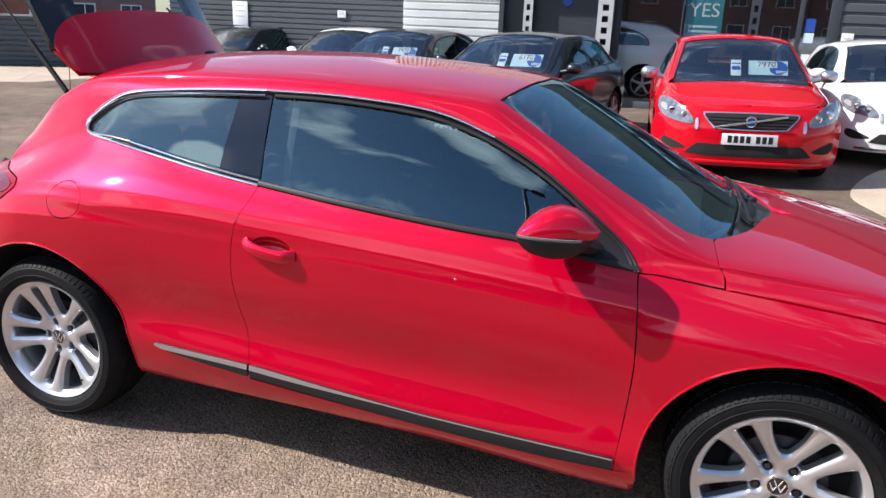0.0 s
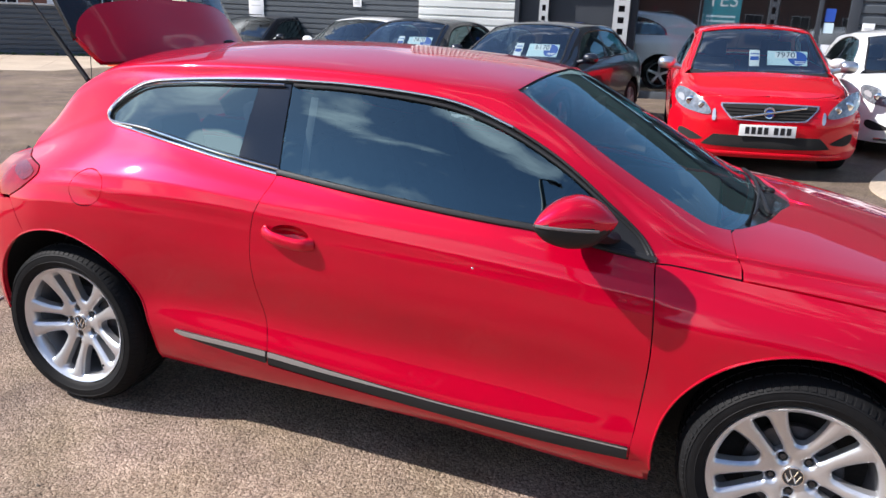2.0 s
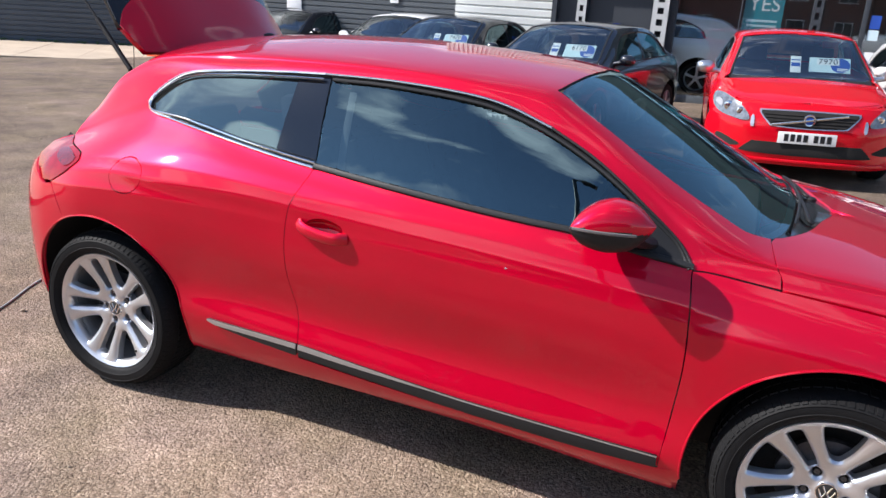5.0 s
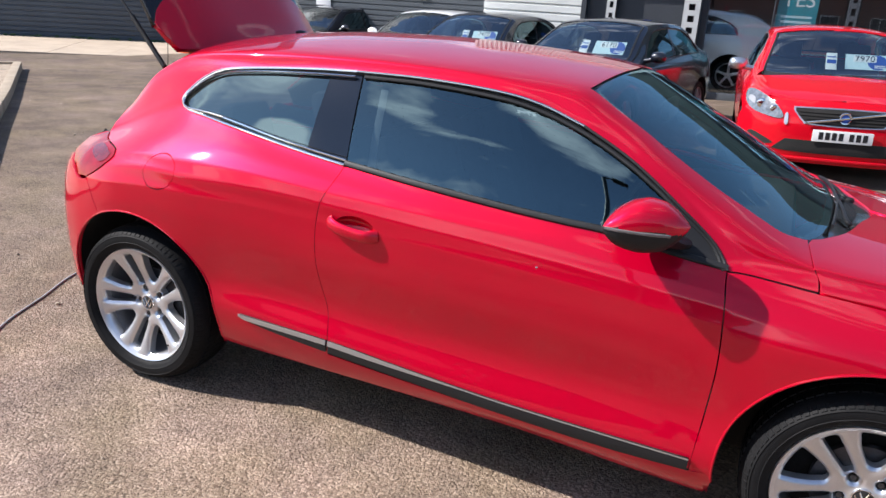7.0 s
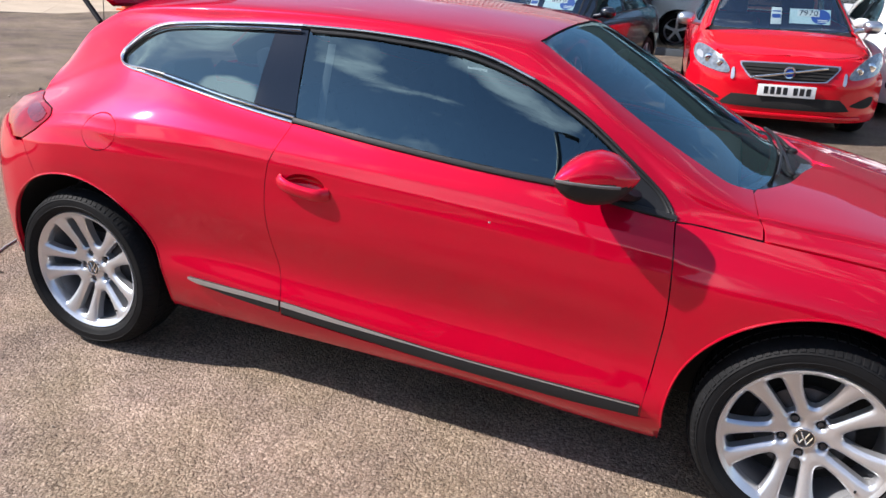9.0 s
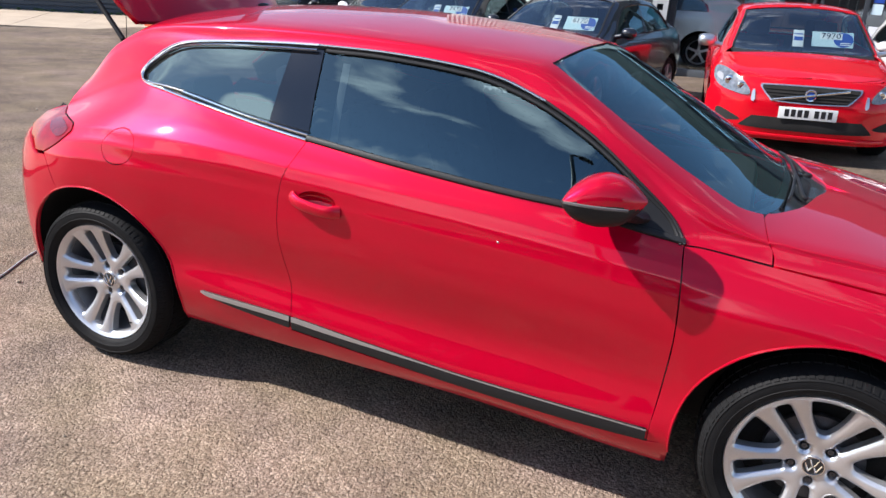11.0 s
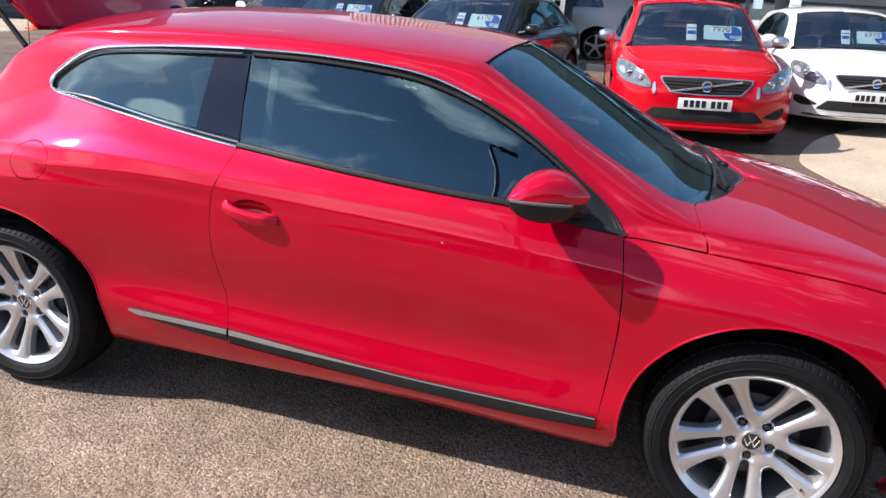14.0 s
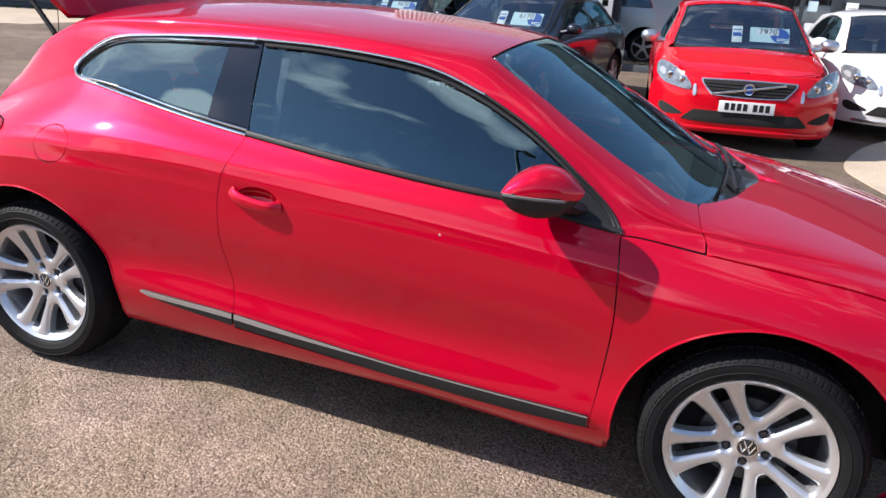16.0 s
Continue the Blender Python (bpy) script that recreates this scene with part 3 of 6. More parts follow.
def inside(poly, x, y):
    """Which of the points lie in the polygon."""
    res = np.zeros(len(x), bool)
    n = len(poly)
    for i in range(n):
        (x1, y1), (x2, y2) = poly[i], poly[(i + 1) % n]
        hit = (y1 > y) != (y2 > y)
        with np.errstate(divide="ignore", invalid="ignore"):
            xx = (x2 - x1) * (y - y1) / (y2 - y1) + x1
        res ^= hit & (x < xx)
    return res


def panel(name, loops, material, parent, label="", off=0.0, sides=(-1,), step=(0.03, 0.34), flange=0.018, sk=None):
    """A piece of the skin inside the first loop of (x, v) and outside the others, with its edges turned in."""
    made = []
    sk = sk or S
    outer = loops[0]
    xs, vs = [p[0] for p in outer], [p[1] for p in outer]
    gx, gv = np.meshgrid(np.arange(min(xs) + step[0] / 2, max(xs), step[0]), np.arange(min(vs) + step[1] / 2, max(vs), step[1]))
    gx, gv = gx.ravel(), gv.ravel()
    keep = inside(outer, gx, gv)
    for h in loops[1:]:
        keep &= ~inside(h, gx, gv)
    for lp in loops:
        a = np.array(lp)
        d = np.full(len(gx), 9.0)
        for q in a:
            d = np.minimum(d, np.hypot((gx - q[0]) / step[0], (gv - q[1]) / step[1]))
        keep &= d > 0.35
    pts, edges = [], []
    for lp in loops:
        s = len(pts)
        pts += [Vector((p[0] / step[0], p[1] / step[1])) for p in lp]
        edges += [(s + i, s + (i + 1) % len(lp)) for i in range(len(lp))]
    pts += [Vector((a / step[0], b / step[1])) for a, b in zip(gx[keep], gv[keep])]
    vco, _, tri, *_ = delaunay_2d_cdt(pts, edges, [], 0, 1e-5)
    V = np.array([(p.x * step[0], p.y * step[1]) for p in vco])
    tri = np.array([f for f in tri if len(f) == 3])
    cx, cv = V[tri].mean(1).T
    ok = inside(outer, cx, cv)
    for h in loops[1:]:
        ok &= ~inside(h, cx, cv)
    tri = tri[ok]
    for side in sides:
        P, N = sk.points(V, off, side)
        area = np.cross(P[tri[:, 1]] - P[tri[:, 0]], P[tri[:, 2]] - P[tri[:, 0]])
        flip = (area * N[tri].mean(1)).sum(1) < 0
        T = tri.copy()
        T[flip] = T[flip][:, ::-1]
        verts, norms, faces = [tuple(p) for p in P], [tuple(n) for n in N], [tuple(int(i) for i in t) for t in T]
        if flange:
            count = {}
            for t in faces:
                for a, b in zip(t, t[1:] + t[:1]):
                    count[(a, b)] = 1
            rim = [(a, b) for (a, b) in count if (b, a) not in count]
            top, low = {}, {}
            centre = {}
            for a, b in rim:
                dirn = P[b] - P[a]
                inw = np.cross(N[a], dirn)
                inw /= max(np.linalg.norm(inw), 1e-9)
                for q in (a, b):
                    centre.setdefault(q, []).append(inw)
            for q, ls in centre.items():
                inw = np.mean(ls, 0)
                inw /= max(np.linalg.norm(inw), 1e-9)
                top[q] = len(verts)
                verts.append(tuple(P[q]))
                norms.append(tuple(-inw * 0.8 + N[q] * 0.6))
                low[q] = len(verts)
                verts.append(tuple(P[q] - N[q] * flange + inw * 0.002))
                norms.append(tuple(-inw))
            faces += [(top[b], top[a], low[a], low[b]) for a, b in rim]
        me = bpy.data.meshes.new(name)
        me.from_pydata(verts, [], faces)
        me.materials.append(material)
        me.polygons.foreach_set("use_smooth", [True] * len(me.polygons))
        nn = np.array(norms)
        nn /= np.linalg.norm(nn, axis=1)[:, None]
        me.normals_split_custom_set_from_vertices([tuple(n) for n in nn])
        ob = new(name, me)
        ob.parent = parent
        if label:
            tagged(ob, label)
        made.append(ob)
    return made


def skin_line(xv, off=0.0, side=-1, sk=None):
    p, n = (sk or S).points(xv, off, side)
    return [tuple(q) for q in p], [tuple(q) for q in n]


def trim(name, xv, material, parent, label="", off=0.003, size=(0.006, 0.008), sides=(-1, 1), closed=False, sk=None):
    """A bead that follows a line on the skin; size: half its depth, half its height."""
    for side in sides:
        p, n = skin_line(xv, off, side, sk)
        bm = bmesh.new()
        tube(bm, p, 0, 8, closed, flat=(size[1], size[0]), ups=n)
        part(name, bm, material, parent, label)


red_car = thing("red_coupe", "glossy red two-door coupe with its tailgate raised, parked on the tarmac", "car")

# outlines on the driver's side, as heights at x
BELT = [(0.261, 1.086), (0.434, 1.064), (0.612, 1.039), (0.761, 1.021), (0.893, 1.007), (1.094, 0.989), (1.298, 0.972), (1.489, 0.957), (1.659, 0.946), (1.8, 0.937), (2.0, 0.905), (2.128, 0.888)]
DLO_TOP = [(2.128, 0.888), (2.075, 0.95), (1.97, 1.029), (1.87, 1.098), (1.78, 1.15), (1.65, 1.211), (1.5, 1.26), (1.35, 1.285), (1.099, 1.3), (0.849, 1.3), (0.667, 1.292), (0.439, 1.275), (0.284, 1.257), (0.197, 1.223), (0.12, 1.163), (0.101, 1.127), (0.137, 1.101), (0.261, 1.086)]
DLO = line(BELT, 60) + line(DLO_TOP, 100)[1:-1]
REAR_SHUT = [(0.892, 1.003), (0.875, 0.95), (0.844, 0.866), (0.832, 0.747), (0.843, 0.607), (0.868, 0.487), (0.884, 0.384), (0.887, 0.344)]
FRONT_SHUT = [(2.128, 0.885), (2.143, 0.784), (2.150, 0.632), (2.140, 0.468), (2.126, 0.300)]
ARCH_R = 0.392


def arch(cx, a0, a1, n=40, r=ARCH_R, z0=0.325):
    return [(cx + r * math.cos(radians(a0 + (a1 - a0) * i / n)), z0 + r * math.sin(radians(a0 + (a1 - a0) * i / n))) for i in range(n + 1)]


LAMP = [(-0.34, 0.950), (-0.279, 0.938), (-0.20, 0.936), (-0.124, 0.930), (-0.106, 0.904), (-0.156, 0.858), (-0.242, 0.809)]
SCREEN_SIDE = pchip([(1.60, 0.542), (1.738, 0.580), (1.927, 0.607), (2.105, 0.626), (2.24, 0.628), (2.29, 0.603), (2.325, 0.576)])   # half-width of the windscreen


def screen_v(x, inset=0.0):
    return S.v_of_y(x, float(SCREEN_SIDE(x)) - inset)


def shrink(loop, d, vscale=0.085, ends=False):
    """The loop moved inwards by d metres; ends: a line that stays unjoined at its ends."""
    a = np.array(loop, float)
    a[:, 1] *= vscale
    e = np.roll(a, -1, 0) - np.roll(a, 1, 0)
    if ends:
        e[0], e[-1] = a[1] - a[0], a[-1] - a[-2]
    n = np.stack([-e[:, 1], e[:, 0]], 1)
    n /= np.maximum(np.linalg.norm(n, axis=1), 1e-9)[:, None]
    x, y = a.T
    area = 0.5 * np.sum(x * np.roll(y, -1) - np.roll(x, -1) * y)
    a += n * (d if area > 0 else -d)
    a[:, 1] /= vscale
    return [tuple(p) for p in a]


def ellipse(cx, cz, rx, rz, n=36, lean=0.0):
    c, s = math.cos(lean), math.sin(lean)
    return [(cx + rx * math.cos(2 * math.pi * k / n) * c - rz * math.sin(2 * math.pi * k / n) * s,
             cz + rx * math.cos(2 * math.pi * k / n) * s + rz * math.sin(2 * math.pi * k / n) * c) for k in range(n)]


def build_body():
    car = red_car
    both = (-1, 1)
    # door, with a bowl behind the handle
    door = (line(REAR_SHUT, 40) + line([(0.888, 0.345), (1.3, 0.318), (1.7, 0.300), (2.126, 0.298)], 30)[1:]
            + line(FRONT_SHUT[::-1], 40)[1:-1] + line(BELT[4:], 50)[::-1])
    bowl = xz(ellipse(0.985, 0.831, 0.072, 0.034))
    panel("door", [shrink(door, 0.0023), bowl], M_RED, car, sides=both, step=(0.028, 0.125), flange=0.012)
    panel("door_lining", [shrink(door, 0.004)], M_CABIN, car, "dark door lining", off=-0.034, sides=both, step=(0.06, 0.5), flange=0)
    for s in both:
        bm = bmesh.new()
        rings = []
        for k in range(6):
            f = math.cos(k / 5 * math.pi / 2)
            d = -0.030 * math.sin(k / 5 * math.pi / 2)
            ring = []
            for x, v in xz(ellipse(0.985, 0.831, max(0.072 * f, 0.003), max(0.034 * f, 0.002))):
                q, _ = S.points([(x, v)], d - 0.001, s)
                ring.append(bm.verts.new(q[0]))
            rings.append(ring)
        for A, B in zip(rings, rings[1:]):
            for k in range(len(A)):
                f = (A[k], A[(k + 1) % len(A)], B[(k + 1) % len(A)], B[k])
                bm.faces.new(f if s > 0 else f[::-1])
        part("handle_bowl", bm, M_RED, car)
        bm = bmesh.new()
        w = s * 1.0
        grip = catmull([(0.892, w * 0.888, 0.836), (0.905, w * 0.900, 0.831), (0.94, w * 0.910, 0.821), (1.00, w * 0.912, 0.812), (1.045, w * 0.908, 0.810), (1.072, w * 0.888, 0.811)], 5)
        tube(bm, grip, 0, 12, flat=(0.0200, 0.011), ups=[(0, s, 0)] * len(grip))
        part("door_handle", bm, M_RED, car, "body-coloured pull handle")
    # shell: quarter panel, sill, roof and pillars
    cap = xz(ellipse(0.158, 0.893, 0.076, 0.064, 40, 0.2))
    shell = ([(x, 0.0) for x in np.linspace(0.385, 2.19, 44)] + xz([(2.165, 0.30), (2.126, 0.292)])
             + line([(2.126, 0.292), (1.7, 0.294), (1.3, 0.312), (0.882, 0.340)], 30)[1:] + line(REAR_SHUT[::-1], 40)[1:-1]
             + line(BELT[:5], 24)[::-1] + line(DLO_TOP[::-1], 100)[1:] + line([(2.128, 0.889), (2.19, 0.8875), (2.36, 0.871)], 16)[1:]
             + [(2.356, 8.6), (2.346, 9.2), (2.337, 9.8)] + [(x, screen_v(x)) for x in np.linspace(2.318, 1.625, 40)]
             + [(1.625 + 0.035 * (v - 10) / 2, v) for v in np.linspace(screen_v(1.625), 12, 12)][1:] + [(x, 12.0) for x in np.linspace(1.66, 0.02, 50)][1:]
             + [(0.02, v) for v in np.linspace(12, 10.2, 8)][1:] + [(x, 10.0) for x in np.linspace(0.0, -0.31, 24)]
             + line(LAMP, 36) + line([(-0.242, 0.809), (-0.20, 0.752), (-0.162, 0.686)], 12)[1:] + xz(arch(0.0, 113, -16)))
    panel("body_shell", [shell, cap], M_RED, car, sides=both, step=(0.025, 0.125), flange=0.004)
    panel("inner_lining", [shell], M_CABIN, car, "dark inner lining", off=-0.010, sides=both, step=(0.06, 0.2), flange=0)
    panel("fuel_flap", [shrink(cap, 0.0022)], M_RED, car, sides=(-1,), step=(0.02, 0.2), flange=0.01)
    panel("tail_lamp", [shrink(line(LAMP, 36) + xz([(-0.324, 0.800), (-0.42, 0.832), (-0.50, 0.858), (-0.50, 0.900), (-0.42, 0.933)]), 0.003)], M_LAMPRED, car, "red and clear tail lamp", off=0.004, sides=both, step=(0.02, 0.25))
    panel("lamp_window", [line([(-0.132, 0.912), (-0.20, 0.922), (-0.27, 0.922), (-0.30, 0.905), (-0.25, 0.886), (-0.18, 0.876), (-0.140, 0.890), (-0.132, 0.912)], 48)[:-1]], M_LAMPCLEAR, car, "pale upper window of the tail lamp", off=0.006, sides=both, step=(0.02, 0.2), flange=0.003)
    panel("lamp_backing", [line(LAMP, 36) + xz([(-0.324, 0.800), (-0.42, 0.832), (-0.50, 0.858), (-0.50, 0.900), (-0.42, 0.933)])], M_CABIN, car, "", off=-0.03, sides=both, step=(0.05, 0.4), flange=0.0)
    for pts in (xz(arch(0.0, 186, -16)), xz(arch(2.578, 188, -8))):
        trim("arch_lip", pts, M_RED, car, "", -0.0012, (0.0045, 0.0040))
    # front wing
    wing = (line([(2.1285, 0.885), (2.1435, 0.784), (2.1505, 0.632), (2.1405, 0.468), (2.1265, 0.300), (2.16, 0.262)], 50) + [(2.185, 0.7)] + xz(arch(2.578, 188, -8))
            + line([(2.99, 0.33), (3.04, 0.45), (3.10, 0.60), (3.16, 0.71)], 16)[1:] + line([(3.16, 0.731), (2.83, 0.809), (2.6, 0.842), (2.36, 0.867), (2.19, 0.884), (2.14, 0.8855)], 50))
    panel("front_wing", [shrink(wing, 0.001)], M_RED, car, sides=both, step=(0.025, 0.3))
    # bonnet
    rear_edge = pchip([(8.0, 2.366), (9.0, 2.352), (10.0, 2.337), (10.42, 2.324), (10.6, 2.362), (10.95, 2.430), (11.5, 2.483), (11.75, 2.512), (12.0, 2.530)])
    base_edge = pchip([(10.3, 2.305), (10.42, 2.318), (10.6, 2.345), (10.95, 2.374), (11.5, 2.390), (12.0, 2.400)])
    bon = (line([(2.366, 0.8705), (2.6, 0.8462), (2.83, 0.8132), (3.16, 0.7352), (3.30, 0.69)], 50) + [(3.31, v) for v in np.linspace(8, 12, 14)]
           + [(x, 12.0) for x in np.linspace(3.31, 2.60, 24)][1:] + [(float(rear_edge(v)), v) for v in np.linspace(12, 8.2, 46)][1:])
    panel("bonnet", [bon], M_RED, car, sides=both)
    # bumpers
    fb = ([(x, 0.0) for x in np.linspace(2.97, 3.469, 20)] + [(3.469, v) for v in np.linspace(0, 8, 20)][1:] + line([(3.31, 0.684), (3.16, 0.725)], 8)
          + line([(3.10, 0.60), (3.04, 0.45), (2.995, 0.33)], 12))
    panel("front_bumper", [fb], M_RED, car, sides=both)
    rb = (xz(arch(0.0, 190, 114, 20)) + line([(-0.164, 0.690), (-0.203, 0.752), (-0.246, 0.802), (-0.324, 0.794), (-0.42, 0.826), (-0.50, 0.850)], 20)
          + [(-0.70, 5.6)] + [(-0.76, v) for v in np.linspace(4.8, 0, 14)] + [(x, 0.0) for x in np.linspace(-0.74, -0.40, 12)][1:])
    panel("rear_bumper", [shrink(rb, 0.002)], M_RED, car, sides=both)
    # side glass and pillars
    q = line(BELT[:3] + [(0.725, 1.0255)], 20) + xz([(0.735, 1.15), (0.745, 1.2955)]) + line(DLO_TOP[-8:], 60)[1:-1]
    panel("quarter_glass", [q], M_GLASS_DARK, car, "dark tinted rear side window", off=-0.006, sides=both, flange=0.004, sk=PANE)
    pc = xz([(0.725, 1.0255), (0.81, 1.015), (0.893, 1.007), (0.882, 1.15), (0.868, 1.30), (0.80, 1.298), (0.745, 1.2955), (0.735, 1.15)])
    panel("pillar_cover", [pc], M_PILLAR, car, "gloss black door pillar cover", off=-0.004, sides=both, flange=0.004, sk=PANE)
    g = (line(BELT[4:10] + [(1.93, 0.917)], 40) + xz([(1.93, 0.95), (1.925, 1.05)])
         + line([(1.925, 1.060), (1.87, 1.098), (1.78, 1.150), (1.65, 1.211), (1.5, 1.260), (1.35, 1.285), (1.1, 1.300), (0.872, 1.3002)], 60) + xz([(0.886, 1.15)]))
    panel("door_glass", [g], M_GLASS, car, "tinted side window reflecting clouds", off=-0.007, sides=both, flange=0.004, sk=PANE)
    tri = line([(1.93, 0.916), (2.0, 0.905), (2.128, 0.889)], 10) + line(DLO_TOP[:3] + [(1.925, 1.062)], 16)[1:]
    panel("mirror_triangle", [tri], M_TRIM, car, "black plastic corner behind the mirror", off=-0.001, sides=both, flange=0.006)
    sc = ([(x, screen_v(x, 0.004)) for x in np.linspace(1.640, 2.31, 34)] + [(float(base_edge(v)), v) for v in np.linspace(screen_v(2.31, 0.004) + 0.06, 12, 18)]
          + [(x, 12.0) for x in np.linspace(2.40, 1.670, 34)][1:] + [(1.634 + 0.035 * (v - 10) / 2, v) for v in np.linspace(12, screen_v(1.64) + 0.05, 10)][1:-1])
    panel("windscreen", [sc], M_SCREEN, car, "dark reflecting windscreen", off=-0.004, sides=both, flange=0.004)
    # chrome round the windows, black seals, sill strip
    around = line(DLO_TOP[9:], 90) + line(BELT[:5], 30)[1:]
    trim("window_chrome", around, M_CHROME, car, "polished metal window surround", 0.0035, (0.0045, 0.0052))
    inner = shrink(around, 0.0098, ends=True)
    trim("window_chrome", inner[:92], M_CHROME, car, "", 0.0050, (0.0046, 0.0042), sk=PANE)
    trim("window_chrome", inner[91:], M_CHROME, car, "", 0.0025, (0.0046, 0.0042))
    over = line([DLO_TOP[5], DLO_TOP[6], DLO_TOP[7], DLO_TOP[8], DLO_TOP[9]], 60)
    trim("window_chrome", over, M_SMOKED, car, "dull metal line over the door window", 0.0032, (0.0045, 0.0048))
    trim("window_edge", line([DLO_TOP[0], DLO_TOP[1], DLO_TOP[2], DLO_TOP[3], DLO_TOP[4], DLO_TOP[5]], 40), M_TRIM, car, "", 0.0030, (0.0045, 0.0048))
    trim("window_seal", shrink(DLO, 0.0062), M_TRIM, car, "black window seal", -0.0015, (0.004, 0.0018), closed=True)
    trim("window_seal", shrink(around, 0.0150, ends=True), M_TRIM, car, "", -0.004, (0.003, 0.0014), sk=PANE)
    trim("frame_seal", shrink(line([DLO_TOP[0], DLO_TOP[1], DLO_TOP[2], DLO_TOP[3], DLO_TOP[4], DLO_TOP[5], DLO_TOP[6], DLO_TOP[7], DLO_TOP[8]] + [(0.882, 1.3003)], 80), 0.0105, ends=True), M_TRIM, car, "black door frame seal", -0.002, (0.006, 0.0066))
    trim("belt_seal", line([(x, z + 0.006) for x, z in BELT[4:]], 60), M_TRIM, car, "black waist seal", 0.002, (0.007, 0.0108))
    for name, lo, hi in (("sill_strip", 0.893, 2.122), ("sill_strip", 0.506, 0.884)):
        zt, zb = pchip([(0.5, 0.412), (0.894, 0.397), (1.165, 0.376), (1.57, 0.350), (1.93, 0.342), (2.13, 0.340)]), pchip([(0.5, 0.409), (0.56, 0.392), (0.894, 0.358), (1.167, 0.339), (1.573, 0.313), (1.934, 0.302), (2.13, 0.306)])
        xs = np.linspace(lo, hi, 40)
        lp = xz([(x, float(zb(x))) for x in xs] + [(x, float(zt(x))) for x in xs[::-1]])
        panel(name, [lp], M_TRIM, car, "black ribbed sill strip", off=0.014, sides=both, step=(0.04, 0.12), flange=0.018)
        lp = xz([(x, float(zt(x)) - 0.002 - 0.013 * min(1, max(0.10, (1.45 - x) / 0.45), max(0.05, (x - 0.49) / 0.05))) for x in xs] + [(x, float(zt(x)) + 0.001) for x in xs[::-1]])
        panel("strip_insert", [lp], M_SATIN, car, "bright satin metal upper edge", off=0.0155, sides=both, step=(0.04, 0.1), flange=0.004)
    # chrome bead that stands in for the sun's glint on a small dent
    bm = bmesh.new()
    p, n = S.place(1.61, 0.816, -0.0012, -1)
    bmesh.ops.create_uvsphere(bm, u_segments=16, v_segments=10, radius=1)
    bmesh.ops.scale(bm, vec=(0.0042, 0.0030, 0.0036), verts=bm.verts[:])
    bmesh.ops.translate(bm, vec=p, verts=bm.verts[:])
    part("glint_bead", bm, M_CHROME, car, "tiny chrome bead standing in for a sun glint on the door")
    # shut-line of the bonnet's rear, cowl and wipers
    bm = bmesh.new()
    rows = []
    for v in np.linspace(10.42, 12, 16):
        xa, xb = float(base_edge(v)) - 0.012, float(rear_edge(v)) + 0.02
        rows.append((xa - 0.01, xb, v))
    for s in both:
        grid = []
        for xa, xb, v in rows:
            r = []
            for f in (0, 0.35, 0.7, 1.0):
                p, n = S.points([(xa + (xb - xa) * f, v)], -0.004 - 0.012 * math.sin(f * math.pi), s)
                r.append(bm.verts.new(p[0]))
            grid.append(r)
        for A, B in zip(grid, grid[1:]):
            for k in range(3):
                bm.faces.new((A[k], A[k + 1], B[k + 1], B[k]))
    part("cowl", bm, M_GLOSSBLACK, car, "black plastic scuttle below the windscreen")
    for pivot, ends in (((11.35, -1), (10.95, 12.9)), ((11.5, 1), (12.15, 13.35))):
        # v runs on past the middle to the far side
        spot = lambda v, dx, off: tuple(S.points([(float(base_edge(v if v <= 12 else 24 - v)) + dx, v if v <= 12 else 24 - v)], off, -1 if v <= 12 else 1)[0][0])
        pv = pivot[0] if pivot[1] < 0 else 24 - pivot[0]
        mid = (ends[0] + ends[1]) / 2
        bm = bmesh.new()
        arm = [spot(pv, 0.075, -0.012), spot(pv, 0.05, -0.002), spot((pv + mid) / 2, 0.03, 0.006), spot(mid, 0.014, 0.008)]
        tube(bm, catmull(arm, 6), 0.007, 8)
        lathe(bm, [(0.018, -0.02), (0.018, 0.004), (0.012, 0.010), (0.001, 0.012)], 16, "Z", arm[0])
        wiper = part("wiper_arm", bm, M_TRIM, car, "black wiper arm")
        bm = bmesh.new()
        tube(bm, [spot(v, 0.012, 0.004) for v in np.linspace(ends[0], ends[1], 30)], 0, 8, flat=(0.005, 0.008))
        part("wiper_blade", bm, M_TRIM, wiper)
    # wheel housings
    for cx in (0.0, 2.578):
        for s in both:
            bm = bmesh.new()
            prof = [(0.400, 0.0), (0.405, 0.02), (0.405, 0.30), (0.10, 0.31)]
            rings = []
            for r, a in prof:
                rings.append([bm.verts.new((cx + r * math.cos(t), s * (float(S.at(cx + r * math.cos(t), 3.2)[0][0]) - 0.022 - a), max(0.325 + r * math.sin(t), 0.2))) for t in np.linspace(-0.10, math.pi + 0.06, 40)])
            for A, B in zip(rings, rings[1:]):
                for k in range(len(A) - 1):
                    bm.faces.new((A[k], A[k + 1], B[k + 1], B[k]))
            part("wheel_housing", bm, M_DARK, car)
    # floor pan, boot floor, end closures
    bm = bmesh.new()
    box(bm, (0.40, -0.77, 0.21), (2.17, 0.77, 0.30), 0.004)
    box(bm, (-0.72, -0.54, 0.24), (0.42, 0.54, 0.46), 0.02)
    box(bm, (2.17, -0.55, 0.22), (3.25, 0.55, 0.52), 0.02)
    part("floor_pan", bm, M_DARK, car)
    bm = bmesh.new()
    box(bm, (-0.50, -0.50, 0.46), (-0.48, 0.50, 0.78), 0.004)
    for s in both:
        box(bm, (-0.475, s * 0.53 - 0.008, 0.46), (0.30, s * 0.53 + 0.008, 0.84), 0.004)
    box(bm, (-0.475, -0.52, 0.47), (0.20, 0.52, 0.50), 0.004)
